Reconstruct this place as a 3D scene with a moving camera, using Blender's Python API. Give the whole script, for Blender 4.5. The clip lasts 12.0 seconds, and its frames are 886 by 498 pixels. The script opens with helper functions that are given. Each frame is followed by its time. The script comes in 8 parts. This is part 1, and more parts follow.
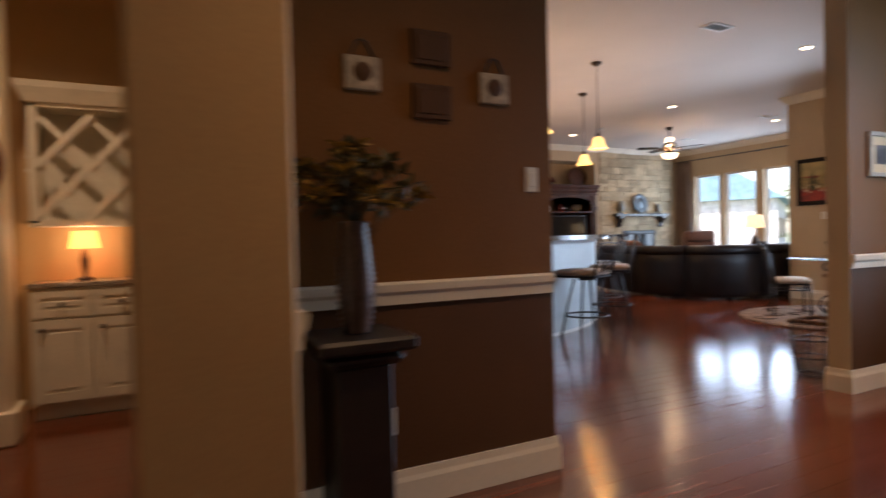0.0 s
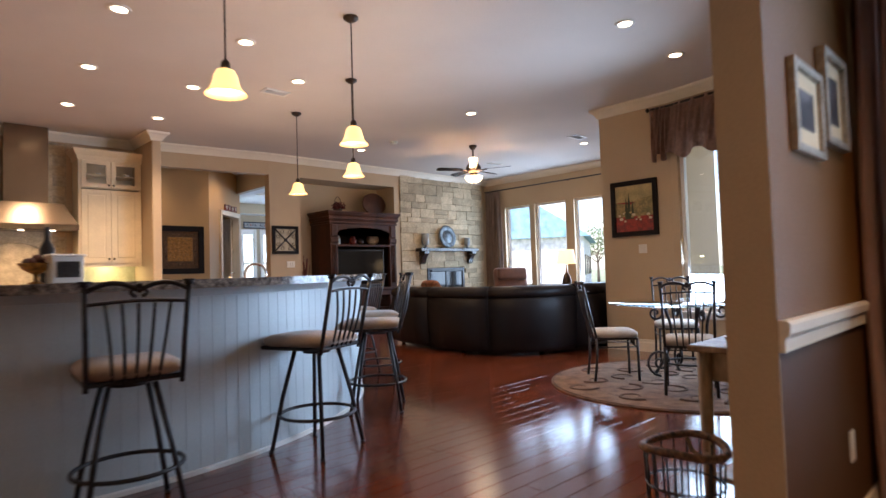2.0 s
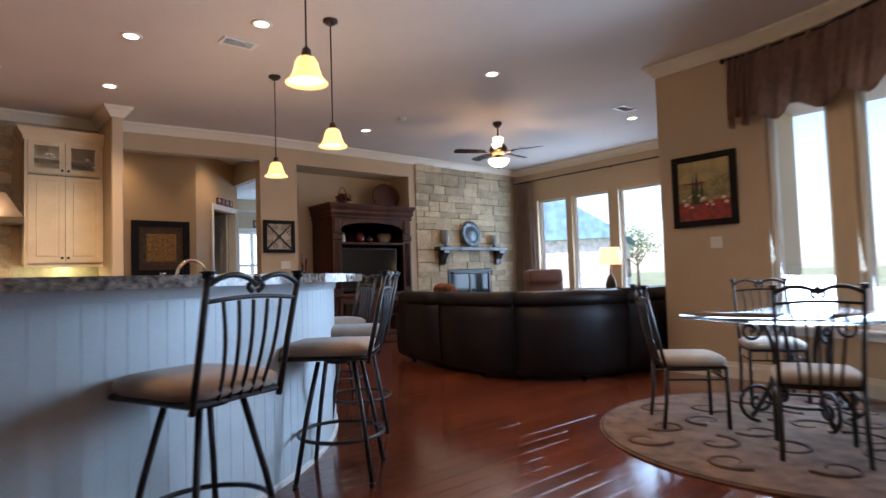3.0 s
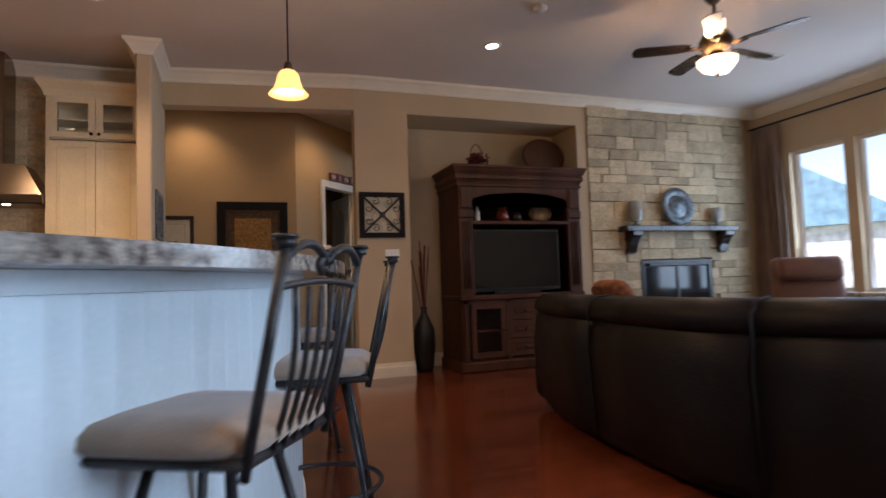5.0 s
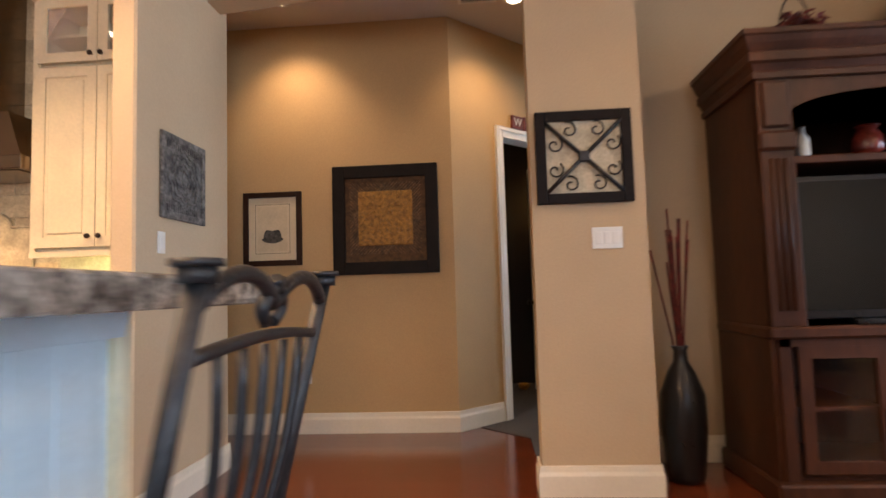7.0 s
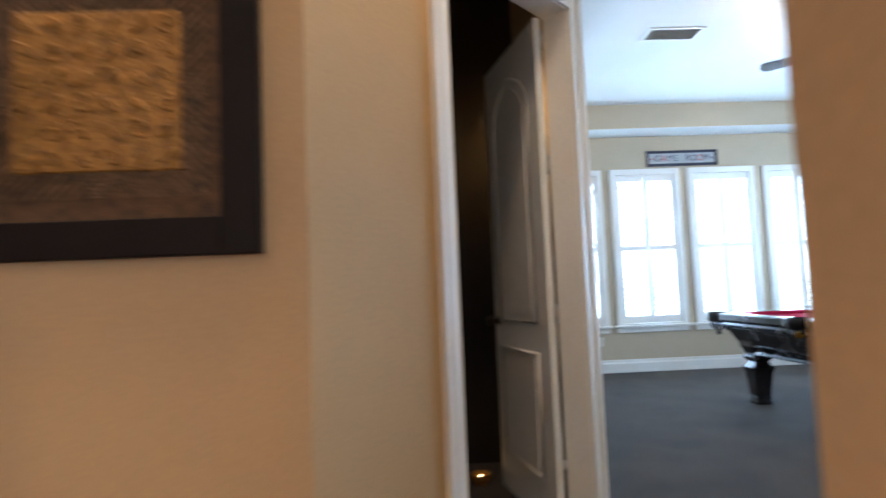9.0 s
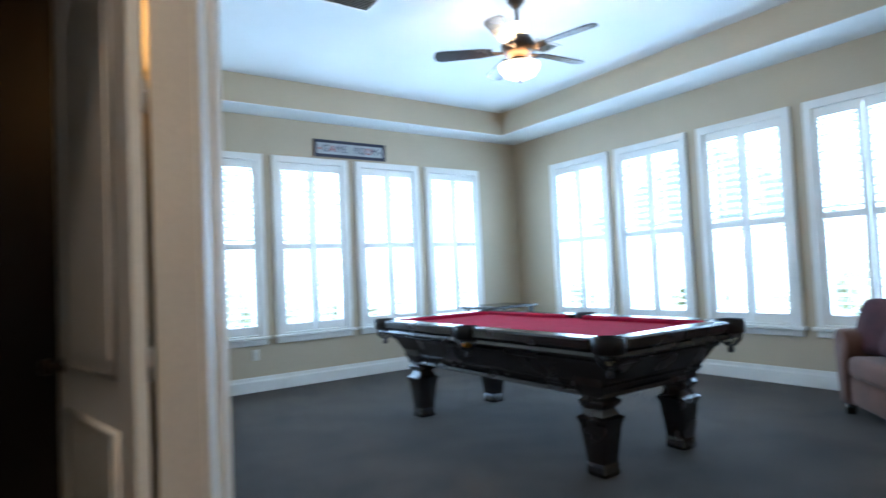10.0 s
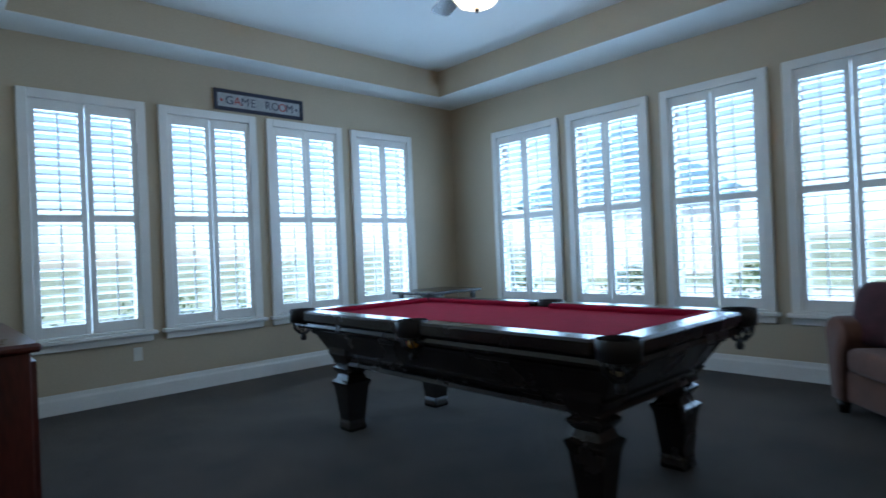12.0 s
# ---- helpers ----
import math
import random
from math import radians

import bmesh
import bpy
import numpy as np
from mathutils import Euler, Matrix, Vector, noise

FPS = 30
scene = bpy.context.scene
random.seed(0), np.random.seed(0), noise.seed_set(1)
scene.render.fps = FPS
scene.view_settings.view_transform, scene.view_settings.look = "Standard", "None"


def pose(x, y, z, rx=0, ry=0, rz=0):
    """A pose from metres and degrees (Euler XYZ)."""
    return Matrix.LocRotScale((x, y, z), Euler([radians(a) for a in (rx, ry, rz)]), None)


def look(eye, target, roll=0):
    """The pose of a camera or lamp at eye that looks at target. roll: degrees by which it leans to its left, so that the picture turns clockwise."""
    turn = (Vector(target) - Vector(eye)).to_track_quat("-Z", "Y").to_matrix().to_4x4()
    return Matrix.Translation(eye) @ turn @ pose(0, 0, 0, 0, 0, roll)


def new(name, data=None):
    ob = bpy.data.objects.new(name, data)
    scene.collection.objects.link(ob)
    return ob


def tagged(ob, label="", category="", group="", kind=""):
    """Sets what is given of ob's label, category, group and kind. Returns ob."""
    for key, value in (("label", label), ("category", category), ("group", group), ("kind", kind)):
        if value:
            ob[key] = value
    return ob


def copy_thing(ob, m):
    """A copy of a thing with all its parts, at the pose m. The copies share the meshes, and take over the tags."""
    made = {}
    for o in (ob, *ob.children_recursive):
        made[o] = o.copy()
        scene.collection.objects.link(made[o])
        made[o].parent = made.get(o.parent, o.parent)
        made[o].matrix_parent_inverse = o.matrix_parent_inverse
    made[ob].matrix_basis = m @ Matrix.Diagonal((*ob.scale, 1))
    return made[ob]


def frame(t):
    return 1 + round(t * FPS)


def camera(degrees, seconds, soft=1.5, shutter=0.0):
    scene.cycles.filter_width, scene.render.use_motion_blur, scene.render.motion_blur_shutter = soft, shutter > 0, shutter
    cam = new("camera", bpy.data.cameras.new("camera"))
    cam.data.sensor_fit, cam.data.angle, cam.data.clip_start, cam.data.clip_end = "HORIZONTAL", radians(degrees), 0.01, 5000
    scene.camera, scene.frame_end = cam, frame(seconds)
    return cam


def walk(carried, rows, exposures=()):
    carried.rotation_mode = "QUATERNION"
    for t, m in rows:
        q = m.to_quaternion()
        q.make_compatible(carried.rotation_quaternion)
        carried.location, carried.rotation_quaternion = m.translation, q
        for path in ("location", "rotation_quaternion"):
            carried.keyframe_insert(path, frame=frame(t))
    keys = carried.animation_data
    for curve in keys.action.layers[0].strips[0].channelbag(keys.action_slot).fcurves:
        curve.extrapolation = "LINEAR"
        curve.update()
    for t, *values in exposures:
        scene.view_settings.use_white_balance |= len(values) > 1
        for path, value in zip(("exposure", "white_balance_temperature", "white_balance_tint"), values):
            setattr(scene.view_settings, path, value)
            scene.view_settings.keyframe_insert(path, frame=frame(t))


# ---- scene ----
cam = camera(74.9, 12.0, soft=1.5, shutter=0.5)
PATH = [
    (0, (-2.113, -3.043, 1.129), (-1.203, -1.262, 1.095), -1.4),
    (0.5, (-1.53, -2.731, 1.152), (-0.32, -1.138, 1.131), -1.6),
    (1, (-0.971, -2.291, 1.167), (0.372, -0.809, 1.175), -1.8),
    (1.5, (-0.353, -1.823, 1.159), (1.022, -0.371, 1.21), -1.8),
    (2, (0.246, -1.36, 1.132), (1.625, 0.086, 1.212), -1.8),
    (2.5, (0.864, -0.838, 1.117), (2.249, 0.602, 1.203), -1.8),
    (2.7, (1.137, -0.632, 1.11), (2.495, 0.833, 1.2), -1.8),
    (4.5, (3.361, 1.283, 1.029), (4.207, 3.092, 1.14), -1.9),
    (5, (3.905, 1.9, 1.034), (4.567, 3.784, 1.148), -1.9),
    (5.5, (4.309, 2.613, 1.058), (4.714, 4.568, 1.177), -2.0),
    (6, (4.597, 3.384, 1.068), (4.829, 5.367, 1.189), -2.1),
    (6.5, (4.818, 4.221, 1.1), (4.819, 6.217, 1.233), -1.9),
    (6.7, (4.871, 4.552, 1.104), (4.804, 6.546, 1.242), -1.8),
    (8.3, (4.79, 6.985, 1.057), (4.475, 8.953, 1.219), -1.9),
    (8.5, (4.796, 7.291, 1.078), (4.546, 9.269, 1.236), -1.8),
    (9, (4.904, 8.054, 1.13), (4.99, 10.047, 1.275), -2.3),
    (9.5, (5.061, 8.641, 1.185), (5.72, 10.526, 1.291), -2.2),
    (10, (5.307, 9.037, 1.204), (6.443, 10.681, 1.286), -2.6),
    (10.5, (5.535, 9.312, 1.189), (6.946, 10.728, 1.26), -2.5),
    (11, (5.656, 9.415, 1.181), (7.124, 10.773, 1.229), -2.6),
    (11.5, (5.757, 9.569, 1.168), (7.205, 10.949, 1.192), -2.6),
    (12, (5.766, 9.884, 1.185), (7.117, 11.358, 1.193), -2.4),
]
EXPOSURES = [(0.0, 1.45, 6600, 22), (1.2, 1.88, 6350, 21), (2.0, 1.58, 6150, 20), (2.7, 1.36, 5950, 19), (4.5, 0.78, 6100, 21), (5.0, 0.95, 6300, 21), (5.5, 1.0, 6700, 22),
             (6.1, 1.55, 6600, 21), (6.7, 1.92, 6550, 20), (8.3, 2.3, 6050, 18), (9.0, 2.35, 5750, 15), (9.5, 2.25, 5450, 12), (10.5, 1.65, 5450, 11), (12.0, 0.73, 5350, 11)]
walk(cam, [(t, look(eye, target, roll)) for t, eye, target, roll in PATH], EXPOSURES)

# ---- world, sun and window light ----
world = bpy.data.worlds.new("world")
scene.world = world
world.use_nodes = True
wn = world.node_tree.nodes
sky = wn.new("ShaderNodeTexSky")
sky.sky_type = "NISHITA"
sky.sun_disc = False
sky.sun_elevation = radians(52)
sky.sun_rotation = radians(250)
wn["Background"].inputs["Strength"].default_value = 0.15
world.node_tree.links.new(sky.outputs[0], wn["Background"].inputs["Color"])
sun = new("sun", bpy.data.lights.new("sun", "SUN"))
sun.data.energy, sun.data.angle, sun.data.color = 4.0, radians(0.5), (1.0, 0.95, 0.86)
sun.matrix_world = look((-8, -3, 14), (0, 0, 0))

DAY = (0.55, 0.78, 1.0)
WARM = (1.0, 0.71, 0.42)
AMBER = (1.0, 0.64, 0.32)


def window_light(name, place, target, w, h, watts, spread=180):
    ob = new(name, bpy.data.lights.new(name, "AREA"))
    ob.data.shape, ob.data.size, ob.data.size_y = "RECTANGLE", w, h
    ob.data.energy, ob.data.color, ob.data.spread = watts, DAY, radians(spread)
    ob.matrix_world = look(place, target)
    return ob


def spot_light(place, watts, size=120, color=WARM, target=None, radius=0.06):
    ob = new("warm_spot", bpy.data.lights.new("warm_spot", "SPOT"))
    ob.data.energy, ob.data.color, ob.data.spot_size, ob.data.spot_blend = watts, color, radians(size), 0.9
    ob.data.shadow_soft_size = radius
    ob.matrix_world = look(place, target or (place[0], place[1] + 0.001, 0))
    return ob


def bulb(place, watts, radius=0.05, color=WARM):
    ob = new("bulb", bpy.data.lights.new("bulb", "POINT"))
    ob.data.energy, ob.data.color, ob.data.shadow_soft_size = watts, color, radius
    ob.location = place
    return ob


H = 3.35          # main ceiling
CANS = [(1.57, 3.74), (2.64, 3.74), (1.69, 5.32), (2.74, 5.33), (1.80, 6.89), (2.85, 6.90), (3.57, 4.42), (6.12, 4.14),
        (6.28, 6.99), (9.15, 4.26), (5.08, 1.21), (6.22, 1.26), (0.5, 3.74), (0.55, 5.3), (9.2, 7.0)]
PENDANTS = [(1.70, 2.02), (3.095, 2.686), (4.016, 4.016), (4.205, 5.585)]
FAN_LIVING, FAN_GAME = (7.66, 5.57), (8.43, 12.38)
for cx, cy in CANS:
    spot_light((cx, cy, H - 0.03), 64 if cx < 3.0 else 20, 125)
for cx, cy in PENDANTS:
    bulb((cx, cy, 2.33), 6, 0.05)
bulb((FAN_LIVING[0], FAN_LIVING[1], 2.76), 14, 0.05)
bulb((FAN_GAME[0], FAN_GAME[1], 2.77), 8, 0.08)
for hx in (1.15, 1.50, 1.87):
    spot_light((hx, 8.24, 1.87), 5, 130)
under = window_light("under_cabinet_light", (0.40, 8.35, 1.40), (0.40, 8.45, 0.9), 0.7, 0.06, 2.2)
under.data.color = (1.0, 0.86, 0.42)
under = window_light("under_cabinet_light", (2.55, 8.35, 1.40), (2.55, 8.45, 0.9), 0.7, 0.06, 2.2)
under.data.color = (1.0, 0.86, 0.42)
spot_light((3.35, 9.2, 3.3), 12, 105, WARM, (3.35, 9.63, 1.6))
spot_light((5.10, 9.38, 3.3), 14, 110, WARM, (5.0, 9.95, 1.4))
# Unseen warm spots added to brighten entry, dining wall and pantry; no fixtures
spot_light((-1.0, -2.4, 3.3), 32, 120, AMBER)
spot_light((1.8, -2.3, 3.3), 75, 120, AMBER)
spot_light((-2.75, 0.5, 3.3), 40, 120)
spot_light((-2.75, -1.6, 3.3), 9, 120)
for wy in (7.24, 6.33, 5.30):
    window_light("window_light", (10.98, wy, 1.65), (0, wy, 1.3), 0.8, 1.9, 15)
for wx, wy, tx, ty in ((7.40, 1.58, 0.0, 3.0), (7.14, 0.86, 0.0, 4.4), (6.67, 0.25, 0.0, 6.8)):
    window_light("window_light", (wx, wy, 1.5), (tx, ty, 0.0), 0.6, 1.9, 16, 120)
for wx in (6.86, 7.89, 8.91, 9.92):
    window_light("window_light", (wx, 15.47, 1.56), (wx, 0, 1.2), 0.75, 1.9, 22)
for wy in (14.24, 13.14, 12.05, 10.99):
    window_light("window_light", (11.13, wy, 1.56), (0, wy, 1.2), 0.75, 1.9, 22)
window_light("window_light", (3.46, -1.95, 1.6), (0, -1.95, 1.2), 1.0, 2.0, 26)


# ---- materials ----
def material(name, color, rough=0.6, metal=0.0, vary=0.12, scale=6.0, bump=0.0, bump_scale=60.0, second=None, mask_scale=3.0,
             sheen=0.0, coat=0.0, per_object=0.0, stretch=(1, 1, 1), specular=0.5, rough_vary=0.08):
    m = bpy.data.materials.new(name)
    m.use_nodes = True
    nt = m.node_tree
    n, l = nt.nodes, nt.links
    b = n["Principled BSDF"]
    b.inputs["Roughness"].default_value, b.inputs["Metallic"].default_value = rough, metal
    b.inputs["Specular IOR Level"].default_value = specular
    if sheen:
        b.inputs["Sheen Weight"].default_value = sheen
    if coat:
        b.inputs["Coat Weight"].default_value, b.inputs["Coat Roughness"].default_value = coat, 0.12
    tc = n.new("ShaderNodeTexCoord")
    mp = n.new("ShaderNodeMapping")
    mp.inputs["Scale"].default_value = stretch
    l.new(tc.outputs["Object"], mp.inputs["Vector"])
    broad = n.new("ShaderNodeTexNoise")
    broad.inputs["Scale"].default_value, broad.inputs["Detail"].default_value = scale, 5
    l.new(mp.outputs[0], broad.inputs["Vector"])
    fine = n.new("ShaderNodeTexNoise")
    fine.inputs["Scale"].default_value, fine.inputs["Detail"].default_value = bump_scale, 4
    l.new(mp.outputs[0], fine.inputs["Vector"])
    mix = n.new("ShaderNodeMix")
    mix.data_type = "RGBA"
    c2 = second or tuple(max(0.0, c * (1 - 2.2 * vary)) for c in color)
    mix.inputs[6].default_value, mix.inputs[7].default_value = (*c2, 1), (*color, 1)
    ramp = n.new("ShaderNodeMapRange")
    ramp.inputs[1].default_value, ramp.inputs[2].default_value = 0.32, 0.62
    l.new(broad.outputs[0], ramp.inputs[0])
    l.new(ramp.outputs[0], mix.inputs[0])
    out = mix.outputs[2]
    grain = n.new("ShaderNodeHueSaturation")
    gm = n.new("ShaderNodeMapRange")
    gm.inputs[1].default_value, gm.inputs[2].default_value = 0.3, 0.7
    gm.inputs[3].default_value, gm.inputs[4].default_value = 1 - vary, 1 + vary
    l.new(fine.outputs[0], gm.inputs[0])
    l.new(gm.outputs[0], grain.inputs["Value"])
    l.new(out, grain.inputs["Color"])
    out = grain.outputs[0]
    if per_object:
        info = n.new("ShaderNodeObjectInfo")
        rnd = n.new("ShaderNodeMapRange")
        rnd.inputs[3].default_value, rnd.inputs[4].default_value = 1 - per_object, 1 + per_object
        l.new(info.outputs["Random"], rnd.inputs[0])
        hs = n.new("ShaderNodeHueSaturation")
        l.new(rnd.outputs[0], hs.inputs["Value"])
        l.new(out, hs.inputs["Color"])
        out = hs.outputs[0]
    l.new(out, b.inputs["Base Color"])
    rm = n.new("ShaderNodeMapRange")
    rm.inputs[3].default_value, rm.inputs[4].default_value = max(0.02, rough - rough_vary), min(1.0, rough + rough_vary)
    l.new(broad.outputs[0], rm.inputs[0])
    l.new(rm.outputs[0], b.inputs["Roughness"])
    if bump:
        bp = n.new("ShaderNodeBump")
        bp.inputs["Strength"].default_value, bp.inputs["Distance"].default_value = bump, 0.01
        l.new(fine.outputs[0], bp.inputs["Height"])
        l.new(bp.outputs[0], b.inputs["Normal"])
    return m


def emitter(name, color, strength):
    m = bpy.data.materials.new(name)
    m.use_nodes = True
    b = m.node_tree.nodes["Principled BSDF"]
    b.inputs["Base Color"].default_value = (*color, 1)
    b.inputs["Emission Color"].default_value, b.inputs["Emission Strength"].default_value = (*color, 1), strength
    return m


def glass(name, color=(1, 1, 1), rough=0.0):
    m = bpy.data.materials.new(name)
    m.use_nodes = True
    b = m.node_tree.nodes["Principled BSDF"]
    b.inputs["Base Color"].default_value = (*color, 1)
    b.inputs["Transmission Weight"].default_value, b.inputs["Roughness"].default_value, b.inputs["IOR"].default_value = 1, rough, 1.45
    return m


M_TAN = material("tan_paint", (0.50, 0.375, 0.235), 0.7, vary=0.04, scale=1.2, bump=0.05, bump_scale=90)
M_HALL = material("gold_tan_paint", (0.51, 0.335, 0.155), 0.7, vary=0.05, scale=1.2, bump=0.05, bump_scale=90)
M_GAME = material("greige_paint", (0.50, 0.42, 0.30), 0.7, vary=0.04, scale=1.2, bump=0.06, bump_scale=90)
M_BROWN = material("brown_paint", (0.175, 0.078, 0.020), 0.55, specular=0.2, vary=0.06, scale=1.5, bump=0.15, bump_scale=80)
M_BROWN2 = material("dark_brown_paint", (0.095, 0.044, 0.017), 0.55, specular=0.2, vary=0.06, scale=1.5, bump=0.15, bump_scale=80)
M_CEIL = material("ceiling_paint", (0.62, 0.56, 0.50), 0.85, vary=0.03, scale=1.0, bump=0.15, bump_scale=110)
M_CEILG = material("white_ceiling_paint", (0.72, 0.74, 0.73), 0.85, vary=0.03, scale=1.0, bump=0.15, bump_scale=110)
M_TRIM = material("cream_trim_paint", (0.74, 0.67, 0.54), 0.4, vary=0.03, scale=3)
M_WHITE = material("white_trim_paint", (0.78, 0.77, 0.73), 0.4, vary=0.03, scale=3)
M_PLANK = material("cherry_wood_plank", (0.150, 0.034, 0.013), 0.12, vary=0.22, scale=3.0, bump=0.05, bump_scale=30, stretch=(0.25, 6, 1), per_object=0.22, coat=0.3, rough_vary=0.04)
M_CARPET = material("brown_carpet", (0.058, 0.042, 0.031), 0.95, vary=0.3, scale=2.2, bump=0.9, bump_scale=260, sheen=0.1)
M_STONE = material("limestone", (0.50, 0.41, 0.27), 0.85, vary=0.14, scale=7, bump=0.6, bump_scale=28, second=(0.38, 0.31, 0.20), per_object=0.26)
M_MORTAR = material("mortar", (0.47, 0.40, 0.28), 0.9, vary=0.15, scale=20, bump=0.5, bump_scale=120)
M_CREAM = material("cream_cabinet_paint", (0.72, 0.60, 0.39), 0.38, vary=0.05, scale=4)
M_BEAD = material("grey_beadboard_paint", (0.59, 0.665, 0.685), 0.4, vary=0.04, scale=4)
M_GRANITE = material("mottled_granite", (0.34, 0.29, 0.24), 0.14, vary=0.5, scale=34, second=(0.07, 0.055, 0.045), bump_scale=140)
M_STEEL = material("brushed_steel", (0.27, 0.21, 0.15), 0.22, metal=1.0, vary=0.03, scale=3, stretch=(1, 1, 0.15), bump_scale=60)
M_CHROME = material("chrome", (0.7, 0.7, 0.7), 0.1, metal=1.0, vary=0.03)
M_IRON = material("dark_wrought_iron", (0.045, 0.042, 0.042), 0.42, metal=0.55, vary=0.25, scale=14, bump=0.2, bump_scale=120)
M_BRONZE = material("oil_rubbed_bronze", (0.055, 0.038, 0.028), 0.38, metal=0.7, vary=0.2, scale=14)
M_SUEDE = material("tan_suede", (0.36, 0.255, 0.18), 0.92, vary=0.12, scale=6, bump=0.3, bump_scale=180, sheen=0.4)
M_SUEDE2 = material("brown_suede", (0.14, 0.066, 0.045), 0.92, vary=0.12, scale=6, bump=0.3, bump_scale=180, sheen=0.2)
M_LINEN = material("beige_seat_fabric", (0.50, 0.42, 0.34), 0.92, vary=0.08, scale=8, bump=0.4, bump_scale=260, sheen=0.2)
M_LEATHER = material("dark_brown_leather", (0.008, 0.0045, 0.004), 0.45, vary=0.2, scale=4, specular=0.22, bump=0.25, bump_scale=90, second=(0.005, 0.003, 0.0028))
M_DARKWOOD = material("dark_stained_wood", (0.076, 0.026, 0.011), 0.45, vary=0.25, scale=4, bump=0.12, bump_scale=60, stretch=(1, 1, 0.15), specular=0.25)
M_ESPRESSO = material("espresso_wood", (0.022, 0.015, 0.013), 0.26, vary=0.25, scale=5, bump=0.08, bump_scale=60, coat=0.25)
M_FRAME = material("dark_picture_moulding", (0.010, 0.006, 0.005), 0.55, vary=0.2, scale=8, specular=0.15)
M_PRINTFRAME = material("dark_brown_print_moulding", (0.030, 0.012, 0.007), 0.4, vary=0.2, scale=8, specular=0.3)
M_MAHOG = material("red_mahogany", (0.10, 0.018, 0.012), 0.3, vary=0.25, scale=5, bump=0.08, bump_scale=60, coat=0.3, stretch=(1, 1, 0.2))
M_RUSTIC = material("weathered_pine", (0.40, 0.28, 0.16), 0.6, vary=0.3, scale=6, bump=0.3, bump_scale=50, second=(0.20, 0.11, 0.06), stretch=(1, 1, 0.25))
M_FELT = material("crimson_felt", (0.34, 0.010, 0.042), 1.0, vary=0.06, scale=12, bump=0.2, bump_scale=400, specular=0.1)
M_BLACK = material("black_plastic", (0.012, 0.012, 0.014), 0.3, vary=0.1)
M_SCREEN = material("television_screen", (0.008, 0.010, 0.012), 0.08, vary=0.05)
M_PLATE = material("white_plastic", (0.72, 0.70, 0.64), 0.35, vary=0.02)
M_GLASS = glass("clear_glass")
M_TGLASS = glass("table_glass", (0.93, 0.98, 0.96))
M_CAN = emitter("lamp_lens", (1.0, 0.80, 0.52), 5)
M_SHADE = emitter("frosted_glass_shade", (1.0, 0.66, 0.20), 0.6)
M_BOWL = emitter("frosted_glass_bowl", (1.0, 0.78, 0.48), 1.6)


# ---- building helpers ----
def box(bm, x0, y0, z0, x1, y1, z1, bevel=0.0, m=None, seg=1):
    r = bmesh.ops.create_cube(bm, size=1)
    vs = r["verts"]
    for v in vs:
        v.co = ((x0 + x1) / 2 + v.co.x * (x1 - x0), (y0 + y1) / 2 + v.co.y * (y1 - y0), (z0 + z1) / 2 + v.co.z * (z1 - z0))
        if m:
            v.co = m @ v.co
    if bevel:
        es = list({e for v in vs for e in v.link_edges})
        bmesh.ops.bevel(bm, geom=es, offset=bevel, segments=seg, affect="EDGES", profile=0.5)
    return bm


def B(*a, **k):
    return box(bmesh.new(), *a, **k)


def lathe(bm, profile, centre=(0, 0, 0), n=24, m=None, close=True):
    """A surface of revolution about z through centre from (radius, z) pairs."""
    rings = []
    for r, z in profile:
        ring = []
        for i in range(n):
            a = 2 * math.pi * i / n
            co = Vector((centre[0] + r * math.cos(a), centre[1] + r * math.sin(a), centre[2] + z))
            ring.append(bm.verts.new(m @ co if m else co))
        rings.append(ring)
    for a, b in zip(rings, rings[1:]):
        for i in range(n):
            f = bm.faces.new((a[i], a[(i + 1) % n], b[(i + 1) % n], b[i]))
            f.smooth = True
    if close:
        bm.faces.new(rings[0][::-1])
        bm.faces.new(rings[-1])
    return bm


def tube(bm, pts, r, n=8, m=None, taper=None, closed=False):
    """A round bar swept along points."""
    pts = [Vector(p) for p in pts]
    if m:
        pts = [m @ p for p in pts]
    rings, k = [], len(pts)
    up = None
    for i, p in enumerate(pts):
        a, b = (pts[i - 1], pts[(i + 1) % k]) if closed else (pts[max(0, i - 1)], pts[min(k - 1, i + 1)])
        d = (b - a).normalized()
        if up is None or abs(up.dot(d)) > 0.98:
            up = Vector((0, 0, 1)) if abs(d.z) < 0.9 else Vector((1, 0, 0))
        s = d.cross(up).normalized()
        up = s.cross(d).normalized()
        rr = r if not taper else r + (taper - r) * i / (k - 1)
        rings.append([bm.verts.new(p + rr * (math.cos(2 * math.pi * j / n) * s + math.sin(2 * math.pi * j / n) * up)) for j in range(n)])
    pairs = list(zip(rings, rings[1:])) + ([(rings[-1], rings[0])] if closed else [])
    for a, b in pairs:
        for j in range(n):
            bm.faces.new((a[j], a[(j + 1) % n], b[(j + 1) % n], b[j])).smooth = True
    if not closed:
        bm.faces.new(rings[0][::-1])
        bm.faces.new(rings[-1])
    return bm


def T(pts, r, **k):
    return tube(bmesh.new(), pts, r, **k)


